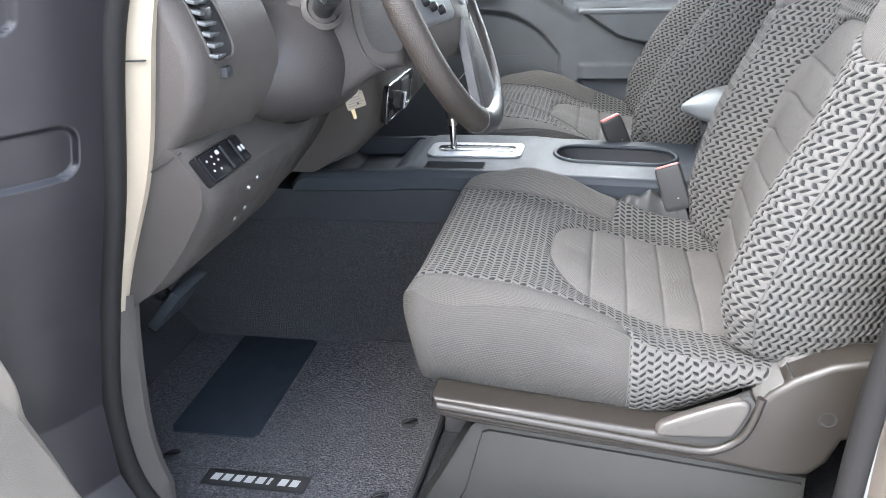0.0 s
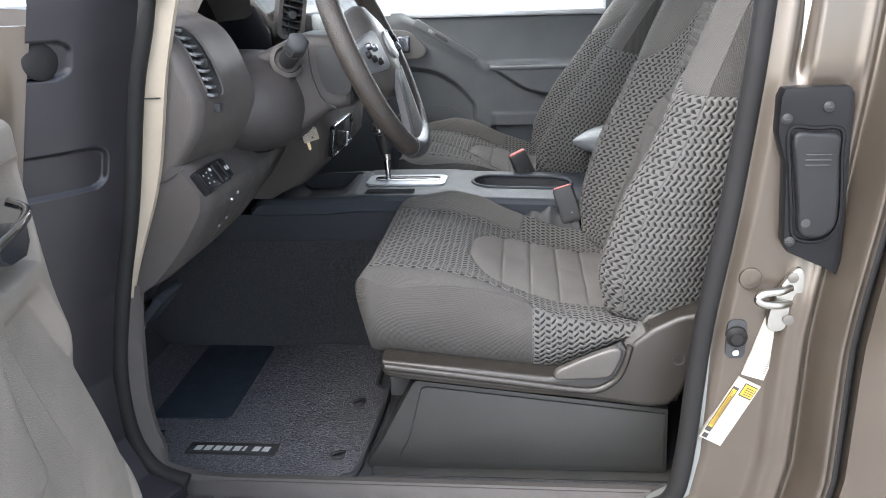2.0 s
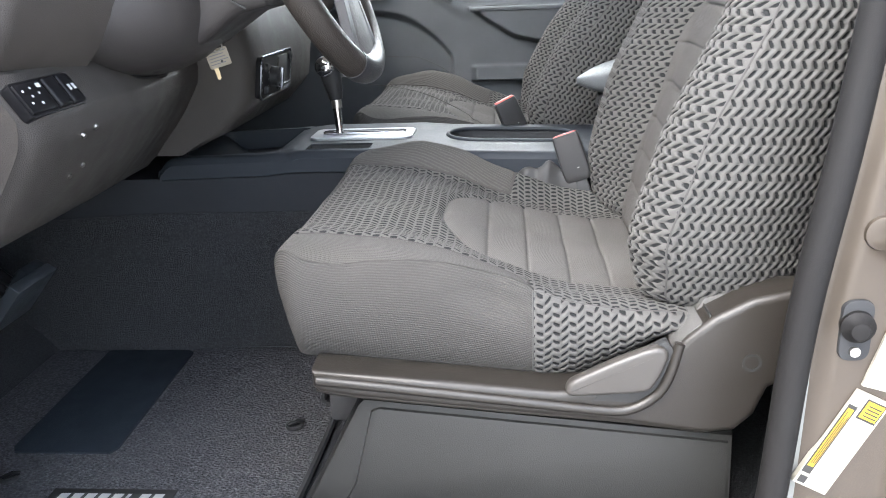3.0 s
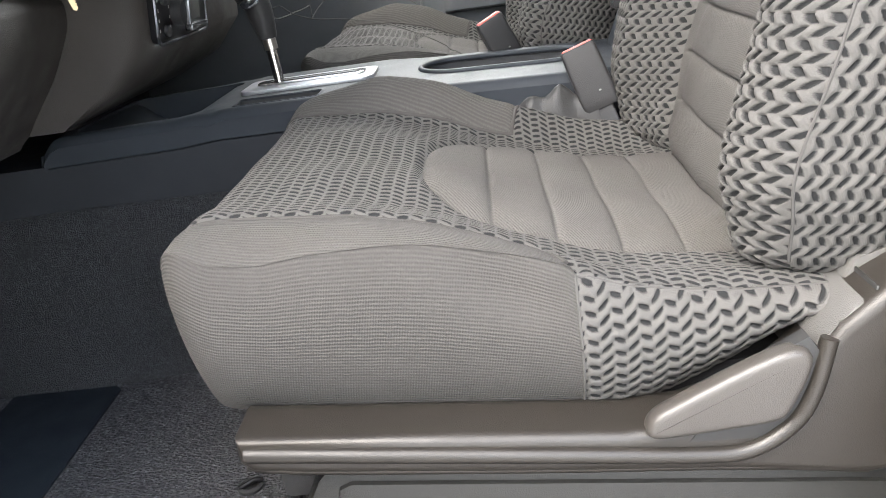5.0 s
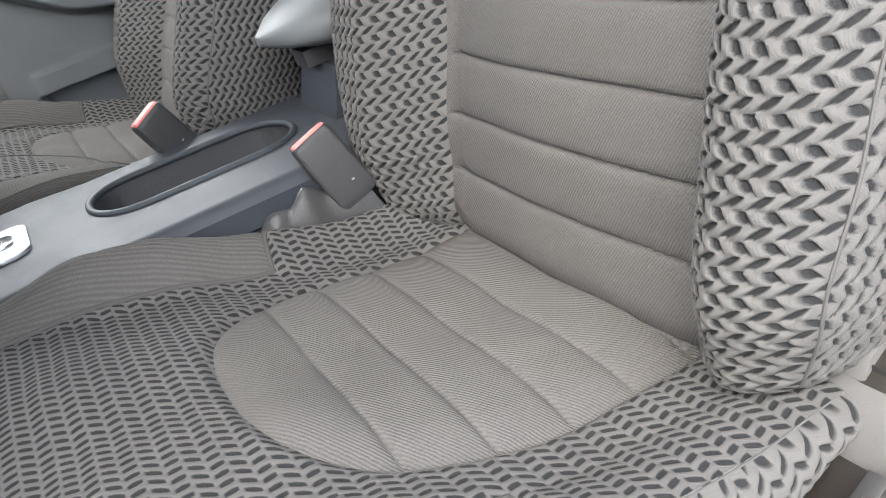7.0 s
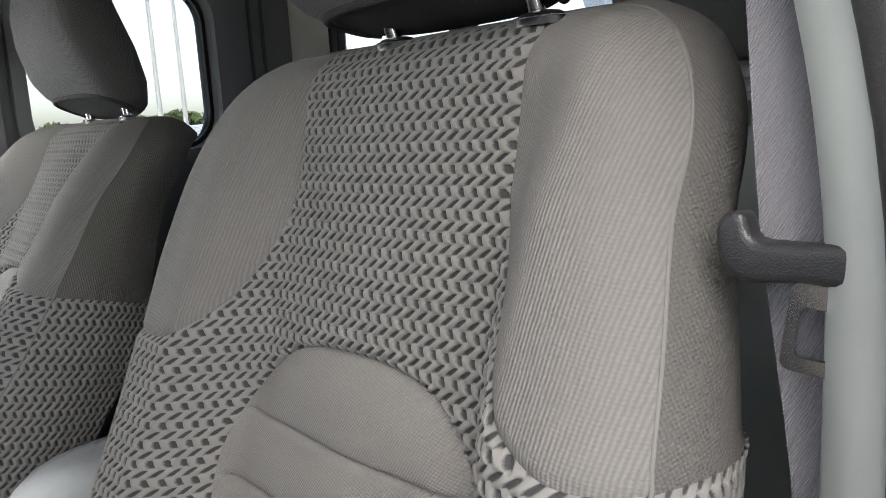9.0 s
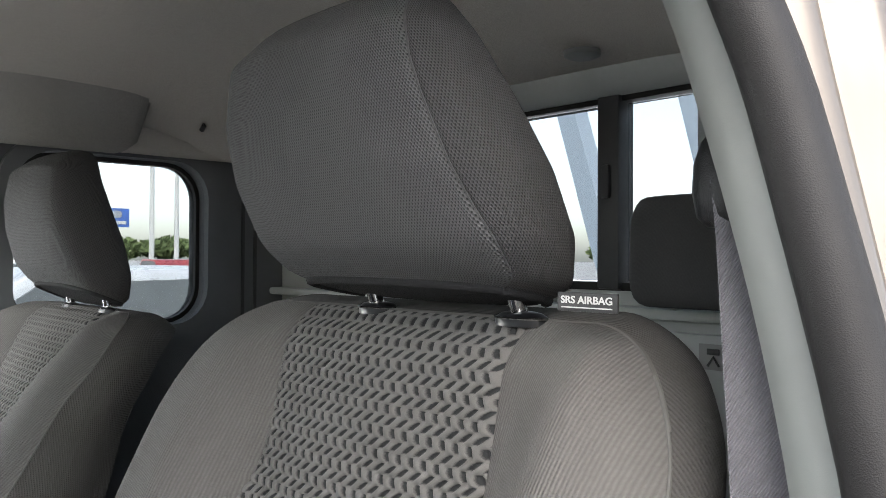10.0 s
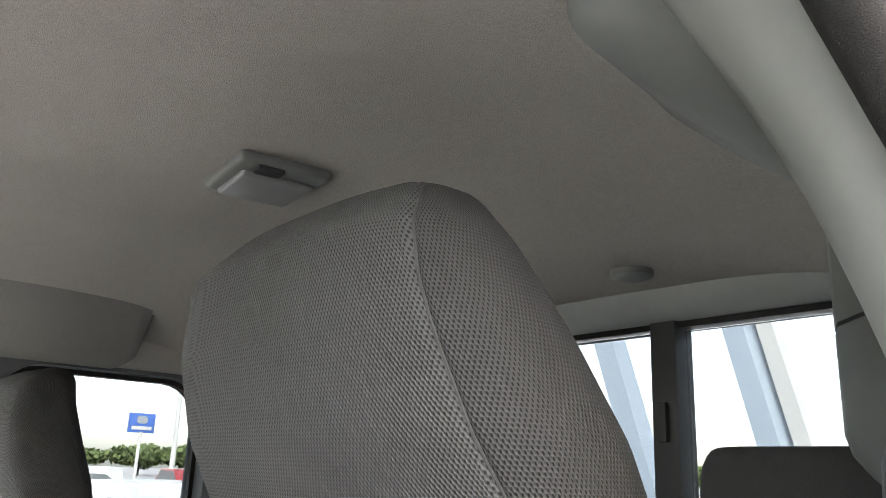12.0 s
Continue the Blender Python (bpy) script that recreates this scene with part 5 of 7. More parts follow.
# air vent: frame, slats and thumb wheel, on the slanting face
def vent(center, turn, size, count, parent):
    m = Matrix.Translation(center) @ turn
    w, h = size
    fr = part("vent", plate_with_hole([(p[0], p[1]) for p in rounded(-w - 0.008, w + 0.008, -h - 0.010, h + 0.010, 0.014)], [(p[0], p[1]) for p in rounded(-w, w, -h, h, 0.010)], "x", -0.02, 0.006), m_dash_dark, parent, "air vent with black slats")
    fr.data.transform(m)
    bk = part("vent_box", rbox(-0.03, -0.018, -w, w, -h, h, 0.002, 1, m=m), m_ink, fr)
    for i in range(count):
        z = -h + (i + 0.5) * 2 * h / count
        part("slat", rbox(-0.016, 0.003, -w, w, z - 0.0018, z + 0.0018, 0.0008, 1, m=m @ Matrix.Rotation(radians(12), 4, "Y")), m_softblack, fr)
    part("vent_rib", rbox(-0.014, -0.008, -0.002, 0.002, -h, h, 0.0006, 1, m=m), m_black, fr)
    part("vent_knob", turned([(0.009, -0.006), (0.010, 0.004), (0.008, 0.008)], m @ Matrix.Translation((0, 0.0, -0.004)) @ Matrix.Rotation(radians(90), 4, "Y"), 14), m_black, fr)
    return fr


vent((0.078, -0.300, 1.345), Euler((radians(-16), radians(-14), radians(-50))).to_matrix().to_4x4(), (0.020, 0.045), 7, dash)

# cluster hood and dark gauge panel
hood = []
for y in np.linspace(-0.625, -0.275, 15):
    k = (y + 0.45) / 0.175
    h = 1.42 - 0.10 * abs(k) ** 3
    hood.append([(-0.22, y, 1.22), (-0.22, y, h), (-0.02, y, h + 0.004), (0.020 - 0.03 * abs(k) ** 2, y, h - 0.008), (0.006 - 0.03 * abs(k) ** 2, y, h - 0.016), (-0.14, y, h - 0.028), (-0.16, y, 1.24)])
part("cluster_hood", loft(hood), m_dash, dash, "hood over the gauges")
part("gauge_panel", rbox(-0.13, -0.075, -0.615, -0.275, 1.235, 1.405, 0.01), m_gauge, dash, "dark gauge glass")
part("gauge_floor", prism([(-0.16, 1.262), (-0.02, 1.268), (0.034, 1.262), (0.044, 1.250), (0.03, 1.20), (-0.16, 1.19)], "y", -0.612, -0.285, 0.006), m_gauge, dash)
part("gauge_side", prism([(-0.16, 1.20), (0.04, 1.245), (0.03, 1.31), (0.0, 1.36), (-0.06, 1.385), (-0.16, 1.39)], "y", -0.298, -0.272, 0.006), m_gauge, dash)

# centre stack and its control panel
stack = []
for y in (-0.232, -0.228, -0.215, -0.10, 0.0, 0.10, 0.195, 0.208, 0.212):
    r = 0.0 if -0.22 < y < 0.20 else (-0.010 if -0.23 < y < 0.21 else -0.022)
    stack.append([(0.035 + r, y, 1.345), (0.055 + r, y, 1.355), (0.090 + r, y, 1.27), (0.108 + r, y, 1.16), (0.116 + r, y, 1.105), (0.106 + r, y, 1.035), (0.06 + r, y, 0.985), (-0.02, y, 0.95), (-0.30, y, 0.95), (-0.30, y, 1.10), (0.0, y, 1.15)])
part("centre_stack", loft(stack), m_dash_dark, dash)
pan = Matrix.Translation((0.1165, -0.105, 1.070)) @ Matrix.Rotation(radians(8), 4, "Y")
cp = part("control_panel", prism([tuple(p) for p in rounded(-0.098, 0.098, -0.036, 0.034, 0.012)], "x", -0.008, 0.003, 0.002), m_gloss_black, dash, "black switch panel with a knob and socket")
cp.data.transform(pan)
part("panel_rim", tube([pan @ Vector((0.003, p[0], p[1])) for p in rounded(-0.098, 0.098, -0.036, 0.034, 0.012)], 0.0022, 6, closed=True, up=(1, 0, 0)), m_darkchrome, cp, "bright edge")
for y, z in ((-0.070, 0.016), (-0.068, -0.022), (0.084, 0.022)):
    part("panel_button", turned([(0.007, 0), (0.0068, 0.005), (0.004, 0.007)], pan @ Matrix.Translation((0.003, y, z)) @ Matrix.Rotation(radians(90), 4, "Y"), 14), m_softblack, cp)
part("drive_knob", turned([(0.017, 0), (0.0165, 0.013), (0.010, 0.016)], pan @ Matrix.Translation((0.003, -0.030, -0.002)) @ Matrix.Rotation(radians(90), 4, "Y"), 22), m_softblack, cp)
part("knob_grip", rbox(0.012, 0.024, -0.033, -0.027, -0.018, 0.014, 0.002, 2, m=pan), m_darkchrome, cp)
part("socket", rbox(0.001, 0.006, 0.005, 0.066, -0.018, 0.028, 0.004, 2, m=pan), m_ink, cp)
part("socket_lip", rbox(0.001, 0.014, 0.005, 0.068, -0.030, -0.020, 0.003, 2, m=pan), m_darkchrome, cp)
bars([(-0.090, -0.087, -0.022 + 0.012 * i, -0.018 + 0.012 * i) for i in range(4)] + [(-0.052, -0.049, -0.02 + 0.012 * i, -0.016 + 0.012 * i) for i in range(3)], lambda y, z: pan @ Vector((0.0036, y, z)), m_white, "panel_marks", cp)
part("screen_frame", rbox(0.06, 0.09, -0.18, 0.16, 1.24, 1.34, 0.012, m=None), m_black, dash)

# ignition key with its paper tag, hanging under the column
KT = Matrix.Translation((0.124, -0.405, 1.122)) @ Euler((radians(6), radians(-14), radians(22))).to_matrix().to_4x4() @ Matrix.Scale(0.80, 4)
key = thing("ignition_key", (0.124, -0.405, 1.10), "small key with a tan paper tag hanging under the column", "key")
tag_ = prism(rounded(-0.019, 0.019, -0.015, 0.017, 0.003, 3), "y", -0.0008, 0.0008)
tag_.transform(KT)
tg = part("paper_tag", tag_, m_card, key, "tan paper tag with faint writing")
bars([(-0.016, 0.010 + 0.003 * ((i * 5) % 3), -0.009 + 0.0052 * i, -0.0074 + 0.0052 * i) for i in range(5)], lambda x, z: KT @ Vector((x, -0.0011, z)), m_greyink, "writing", tg)
part("eyelet", turned([(0.0022, -0.0004), (0.0022, 0.0006)], KT @ Matrix.Translation((0.004, -0.0010, -0.006)) @ Matrix.Rotation(radians(90), 4, "X"), 10), m_ink, tg)
blade = prism([(-0.014, -0.013), (-0.006, -0.013), (-0.006, -0.026), (-0.0075, -0.0275), (-0.006, -0.029), (-0.008, -0.031), (-0.0065, -0.033), (-0.010, -0.036), (-0.013, -0.034), (-0.013, -0.02)], "y", 0.001, 0.0028)
blade.transform(KT)
part("key_blade", blade, m_brass, key, "worn brass key blade")
part("key_ring", tube([KT @ Vector((0.004 + 0.009 * math.cos(a), 0.002 + 0.004 * math.sin(a), 0.020 + 0.008 * math.sin(a))) for a in np.linspace(0, 2 * math.pi, 25)[:-1]], 0.0011, 6, closed=True), m_steel, key, "steel ring")

# steering column, stalk and wheel
col_dir = Vector((math.cos(radians(24)), 0, math.sin(radians(24))))
WC = Vector((0.262, -0.438, 1.278))
steer = thing("steering_wheel", tuple(WC), "dark leather steering wheel with silver spokes", "steering wheel")
wm = aim(tuple(WC), tuple(WC + col_dir))
R = 0.188
def rim_pt(a, extra=0.0):
    return wm @ Vector(((R + extra) * math.cos(a), (R + extra) * math.sin(a), 0))


# local x of the wheel's matrix need not be level: find the angle that points down
down = max(range(360), key=lambda a: -rim_pt(radians(a)).z)
part("rim", tube([rim_pt(radians(a)) for a in range(0, 360, 4)], 0.0185, 16, closed=True, up=tuple(col_dir)), m_wheel, steer, "perforated leather rim")
lower = [radians(down + a) for a in range(-24, 25, 4)]
part("rim_insert", tube([rim_pt(a) for a in lower], 0.0194, 16, up=tuple(col_dir)), m_wheel_smooth, steer, "smooth lower rim section")
def spoke_plate(a, reach, width, rise, thick, skew=0.0):
    """A flat plate from the hub out to the rim at the angle a."""
    rad = (rim_pt(radians(a)) - WC).normalized()
    tan = col_dir.cross(rad)
    rings = []
    for k in np.linspace(0, 1, 9):
        r = reach[0] + (reach[1] - reach[0]) * k
        w = width[0] + (width[1] - width[0]) * k
        up = rise[0] + (rise[1] - rise[0]) * k
        c = WC + rad * r + col_dir * up + tan * (skew * k * k)
        rings.append([tuple(c + tan * (w * q[0]) + col_dir * (thick * q[1])) for q in ((-1, -0.5), (-1, 0.3), (-0.8, 1), (0.8, 1), (1, 0.3), (1, -0.5))])
    return loft(rings)


for a in (down - 90, down + 90):
    sp_ = part("spoke", spoke_plate(a, (0.055, R - 0.006), (0.036, 0.026), (0.022, 0.004), 0.008), m_spoke, steer, "satin silver spoke with dark buttons")
    rad = (rim_pt(radians(a)) - WC).normalized()
    tan = col_dir.cross(rad)
    for i, (r, w) in enumerate(((0.105, 0.018), (0.105, -0.006), (0.130, 0.010), (0.130, -0.012), (0.150, 0.0))):
        q = WC + rad * r + tan * w + col_dir * (0.031 - 0.09 * (r - 0.055))
        part("spoke_button", turned([(0.0065, -0.004), (0.0062, 0.003), (0.004, 0.0045)], aim(tuple(q), tuple(q + col_dir)), 10), m_gloss_black if i % 2 == 0 else m_darkchrome, sp_)
for a, sk in ((down - 26, 0.010), (down + 26, -0.010)):
    near_side = rim_pt(radians(a)).y < WC.y
    part("spoke", spoke_plate(a, (0.050, R - 0.004), (0.010, 0.010), (0.024, 0.004), 0.008, sk), m_wheel_smooth if near_side else m_spoke, steer, "dark lower spoke" if near_side else "satin silver lower spoke")
part("spoke_infill", spoke_plate(down, (0.05, R - 0.008), (0.030, 0.070), (0.024, 0.002), 0.007), m_column, steer, "dark brown-grey panel between the lower spokes")
hub = part("hub_pad", turned([(0.040, -0.06), (0.085, -0.03), (0.088, 0.004), (0.080, 0.018), (0.050, 0.030), (0.01, 0.034)], wm, 30), m_dash_dark, steer, "padded hub cover")
part("emblem", turned([(0.026, 0.031), (0.026, 0.036), (0.020, 0.038)], wm, 24), m_spoke, hub, "plain silver emblem")

column = thing("steering_column", (0.05, -0.438, 1.15), "brown-grey steering column shroud with stalk", "steering column")
sh_pts = [(-0.10, 1.13), (0.01, 1.130), (0.074, 1.113), (0.135, 1.146), (0.195, 1.184), (0.232, 1.192), (0.236, 1.30), (0.20, 1.315), (0.14, 1.317), (0.05, 1.278), (-0.10, 1.27)]
part("shroud", prism(sh_pts, "y", -0.515, -0.361, 0.022, 4), m_column, column)
s0, s1 = Vector((0.122, -0.513, 1.272)), Vector((0.170, -0.600, 1.312))
part("stalk_ring", turned([(0.030, -0.01), (0.031, 0.008), (0.024, 0.012), (0.021, 0.006)], aim(tuple(s0), tuple(s1)), 26), m_dash_dark, column)
stalk = part("stalk", turned([(0.015, 0.0), (0.0155, 0.05), (0.0175, 0.064), (0.0180, 0.070)], aim(tuple(s0), tuple(s1)), 20), m_black, column, "ribbed black light stalk")
part("stalk_knob", turned([(0.017, 0.066), (0.0190, 0.072), (0.0195, 0.094), (0.017, 0.103), (0.010, 0.107)], aim(tuple(s0), tuple(s1)), 6), m_softblack, stalk, "six-sided switch knob")
part("column_seam", tube(spline([(0.160, -0.5155, 1.306), (0.165, -0.5160, 1.25), (0.180, -0.5160, 1.208), (0.205, -0.5150, 1.190)], 5), 0.0016, 6, up=(0, 1, 0)), m_ink, column)
part("column_panel", prism([tuple(p) for p in spline([(0.176, 1.292), (0.205, 1.296), (0.233, 1.290), (0.234, 1.225), (0.215, 1.214), (0.190, 1.220), (0.178, 1.250)], 3, True)], "y", -0.5168, -0.510, 0.001), m_black, column, "dark inset of the column shroud")
# lower bulge of the column cover
part("lower_cover", loft([[(x, -0.455 + w * math.cos(a), 1.198 + hh * math.sin(a)) for a in np.linspace(0, 2 * math.pi, 29)[:-1]] for x, w, hh in ((-0.12, 0.172, 0.092), (0.02, 0.170, 0.092), (0.06, 0.160, 0.090), (0.09, 0.145, 0.084), (0.115, 0.123, 0.074), (0.135, 0.096, 0.060), (0.148, 0.060, 0.040))]), m_column, column)
part("cover_lip", tube([(0.066 - 0.05 * abs(math.cos(a)), -0.455 + 0.158 * math.cos(a), 1.196 + 0.090 * math.sin(a)) for a in np.linspace(math.pi * 1.08, math.pi * 1.92, 30)], 0.0022, 6), m_rubber, column)

# pedals
for y, x, z, w in ((-0.455, -0.208, 0.785, 0.052), (-0.28, -0.32, 0.74, 0.028)):
    pd = thing("pedal", (x, y, z), "dark ribbed foot pedal on a steel arm", "pedal", "pedals")
    pm = Matrix.Translation((x, y, z)) @ Euler((0, radians(-50), 0)).to_matrix().to_4x4()
    part("pad", rbox(-0.045, 0.045, -w, w, -0.010, 0.008, 0.004, 2, m=pm), m_pedal, pd)
    for i in range(5):
        part("rib", rbox(-0.036 + 0.016 * i, -0.029 + 0.016 * i, -w * 0.85, w * 0.85, 0.007, 0.011, 0.001, 1, m=pm), m_pedal, pd)
    part("arm", tube([(x - 0.01, y, z), (x - 0.12, y, z + 0.10), (x - 0.2, y, z + 0.35)], 0.009, 8), m_black, pd)

# ---- centre console ----
cons = thing("centre_console", (0.3, -0.03, 0.58), "dark blue-grey plastic centre console with shifter and cup recess", "console")
CY0, CY1 = -0.186, 0.094
def con_top(x):
    return float(np.interp(x, [-0.09, 0.10, 0.15, 0.36, 0.42, 0.70], [0.934, 0.938, 0.943, 0.943, 0.938, 0.930]))


body = []
for x in (-0.40, -0.20, -0.085, -0.05, 0.0, 0.12, 0.2, 0.35, 0.5, 0.66, 0.70):
    t, o = con_top(max(x, -0.09)) - 0.036, 0.006
    body.append([(x, CY0 + o + 0.006, 0.575), (x, CY0 + o, t - 0.05), (x, CY0 + o, t), (x, CY1 - o, t), (x, CY1 - o, t - 0.05), (x, CY1 - o - 0.006, 0.575)])
part("console_body", loft(body), m_console_side, cons, "dark console side")
half = [(-0.060, 0.574), (-0.042, 0.582), (-0.026, 0.600), (-0.016, 0.64), (-0.010, 0.72), (-0.004, 0.80), (0.003, 0.835), (0.012, 0.838)]
tun = [(CY0 + a, z) for a, z in half] + [(CY1 - a, z) for a, z in half[::-1]]
whole("floor_tunnel", loft([[(x, y + (0.02 * math.sin(x * 9) if y < -0.1 else 0.0) * smooth01((0.8 - z) / 0.2), z + d * smooth01((z - 0.7) / 0.1)) for y, z in tun] for x, d in ((-0.45, -0.02), (-0.30, -0.01), (-0.1, 0.0), (0.1, 0.0), (0.25, 0.0), (0.45, -0.01), (0.70, -0.02))]), m_carpet, "dark carpeted tunnel under the console", "floor tunnel", kind="structure")
# moulded deck: one sheet with rolled edges and three openings
def deck_top(x, t):
    """t: -1 at the edge beside the driver to 1 at the far edge."""
    hy, my = (CY1 - CY0) / 2, (CY0 + CY1) / 2
    y = my + t * hy
    e = max(0.0, (abs(t) - 0.90) / 0.10)
    z = con_top(x) - 0.012 * e ** 2.2 - 0.020 * max(0.0, 1 - (x + 0.085) / 0.03) ** 2.2
    z -= 0.006 * math.exp(-((x - 0.145) / 0.012) ** 2) * max(0.0, (abs(t) - 0.8) / 0.2)
    return (x, y, z)


def slab_hole(x0, x1, y0, y1, r):
    """Below 0 inside a rounded rectangle."""
    def f(x, t):
        y = (CY0 + CY1) / 2 + t * (CY1 - CY0) / 2
        dx, dy = max(x0 + r - x, x - x1 + r, 0.0), max(y0 + r - y, y - y1 + r, 0.0)
        return math.hypot(dx, dy) - r if dx or dy else -r
    return f


BIN, SLOT, CUP = (-0.050, 0.136, -0.162, 0.070, 0.030), (0.174, 0.288, -0.168, -0.122, 0.007), (0.415, 0.650, -0.088, 0.030, 0.055)
deck = cells([float(q) for q in np.linspace(-0.085, 0.70, 190)], [float(q) for q in np.linspace(-1, 1, 74)])
for hole in (BIN, SLOT, CUP):
    deck = clip(deck, slab_hole(*hole))[1]
panel("deck", deck, deck_top, lambda x, t: (x, t), m_console, cons, "dark blue-grey moulded deck")
for sign, yy in ((-1, CY0), (1, CY1)):
    rows = [[(x, yy, deck_top(x, sign)[2]), (x, yy - 0.001 * sign, deck_top(x, sign)[2] - 0.010), (x, yy - 0.001 * sign, con_top(x) - 0.036), (x, yy - sign * 0.012, con_top(x) - 0.044)] for x in np.linspace(-0.085, 0.70, 60)]
    part("deck_side", loft(rows, None, False, False), m_console, cons)
front = [[(-0.085, y, deck_top(-0.085, 0)[2]), (-0.088, y, deck_top(-0.085, 0)[2] - 0.012), (-0.085, y, con_top(-0.085) - 0.036)] for y in np.linspace(CY0, CY1, 8)]
part("deck_front", loft(front, None, False, False), m_console, cons)


def well(name, hole, floor_z, material, label="", lean=0.0):
    """The walls and the floor of an opening in the deck."""
    x0, x1, y0, y1, r = hole
    ring = rounded(x0, x1, y0, y1, r, 8)
    mx, my = (x0 + x1) / 2, (y0 + y1) / 2
    tops = [(p[0], p[1], deck_top(p[0], (p[1] - (CY0 + CY1) / 2) / ((CY1 - CY0) / 2))[2]) for p in ring]
    lows = [(mx + (p[0] - mx) * (1 - lean), my + (p[1] - my) * (1 - lean), floor_z + 0.004) for p in ring]
    base = [(mx + (p[0] - mx) * (0.94 - lean), my + (p[1] - my) * (0.94 - lean), floor_z) for p in ring]
    bm = loft([tops, [(a[0], a[1], a[2] - 0.003) for a in tops], lows, base], None, False)
    bm.verts.ensure_lookup_table()
    bm.faces.new([bm.verts[i] for i in range(3 * len(ring), 4 * len(ring))])
    return part(name, bm, material, cons, label)


well("bin_well", BIN, 0.893, m_console, "open front bin", 0.06)
part("bin_ramp", prism([(0.075, 0.894), (0.118, 0.936), (0.135, 0.9395), (0.139, 0.9385), (0.139, 0.894)], "y", BIN[2] + 0.006, BIN[3] - 0.006, 0.002), m_console, cons, "ramp behind the bin")
part("bin_end", prism([(-0.050, 0.895), (0.020, 0.895), (-0.010, 0.905), (-0.035, 0.926), (-0.048, 0.932)], "y", BIN[2] + 0.012, BIN[3] - 0.012, 0.003), m_console, cons, "scooped end of the bin")
well("side_slot", SLOT, 0.905, m_ink, "black oblong slot")
part("slot_rim", tube([(p[0], p[1], con_top(p[0]) - 0.0005) for p in rounded(*SLOT[:4], SLOT[4], 4)], 0.0016, 6, closed=True), m_console, cons)
cup_in = rounded(*CUP[:4], CUP[4], 8)
well("cup_well", CUP, 0.838, m_softblack, "oblong cup recess", 0.04)
part("cup_rim", tube([(p[0], p[1], con_top(p[0]) + 0.0008) for p in cup_in], 0.0042, 8, closed=True), m_console, cons, "rounded rim of the cup recess")
for x in (0.475, 0.60):
    part("cup_ring", tube([(x + 0.044 * math.cos(a), -0.029 + 0.044 * math.sin(a), 0.862) for a in np.linspace(0, 2 * math.pi, 29)[:-1]], 0.004, 8, closed=True), m_console, cons, "cup holder ring")
# shifter plate, boot slot and lever
pl = part("shift_plate", prism(rounded(0.163, 0.352, -0.092, 0.004, 0.018), "z", 0.942, 0.948, 0.002), m_alu, cons, "silver shift plate")
part("gate", prism(rounded(0.182, 0.338, -0.062, -0.028, 0.012), "z", 0.948, 0.951, 0.001), m_chrome, pl, "brushed gate strip")
part("gate_slot", prism(rounded(0.20, 0.325, -0.050, -0.040, 0.004), "z", 0.9495, 0.9516, 0), m_ink, pl)
bars([(0.215 + 0.016 * i, 0.221 + 0.016 * i, -0.024, -0.016) for i in range(6)], lambda x, y: (x, y, 0.9486), m_ink, "gear_marks", pl)
shifter = thing("gear_lever", (0.213, -0.048, 0.95), "chrome gear lever with a dark knob", "gear lever")
part("shaft", tube([(0.213, -0.046, 0.945), (0.209, -0.042, 1.012)], 0.0072, 14), m_chrome, shifter, "chrome shaft")
part("collar", tube([(0.2105, -0.043, 0.995), (0.209, -0.042, 1.012)], 0.0095, 14), m_steel, shifter)
part("grip", tube(spline([(0.209, -0.042, 1.010), (0.206, -0.041, 1.035), (0.200, -0.040, 1.065), (0.192, -0.039, 1.085)], 4), 0.018, 14, radii=[0.012, 0.013, 0.014, 0.0155, 0.017, 0.018, 0.019, 0.0195, 0.020, 0.0205, 0.020, 0.018, 0.014]), m_black, shifter, "dark grip")
part("knob_trim", turned([(0.016, -0.008), (0.019, 0.0), (0.016, 0.008), (0.006, 0.012)], aim((0.196, -0.058, 1.072), (0.190, -0.085, 1.075)), 18), m_chrome, shifter, "bright button trim")
# rear box with the armrest lid
tower = loft([[(0.665 + d, -0.085 + i, z), (0.98, -0.085 + i, z), (0.98, 0.035 - i, z), (0.665 + d, 0.035 - i, z)] for z, d, i in ((0.575, 0.0, 0), (0.90, 0.012, 0), (0.985, 0.045, 0.008))])
part("rear_box", tower, m_console, cons, "tall rear box")
arm = []
for k in np.linspace(0, 1, 14):
    x = 0.652 + 0.33 * k
    w = 0.078 * (1 - (1 - min(k / 0.28, 1)) ** 2.4) + 0.006
    h = 0.030 * (1 - (1 - min(k / 0.35, 1)) ** 2) + 0.006
    zc = 1.030 + 0.012 * k
    arm.append([(x, -0.025 + w * math.copysign(abs(math.cos(a)) ** 0.7, math.cos(a)), zc + (h if math.sin(a) > 0 else h * 0.9) * math.copysign(abs(math.sin(a)) ** 0.8, math.sin(a))) for a in np.linspace(0, 2 * math.pi, 25)[:-1]])
part("armrest_lid", loft(arm), m_arm, cons, "pale grey padded armrest lid")
part("lid_latch", rbox(0.69, 0.73, -0.045, -0.005, 0.985, 1.006, 0.004), m_black, cons)
hb = thing("belt_boot", (0.575, -0.205, 0.84), "creased grey vinyl boot beside the console", "boot")
boot = []
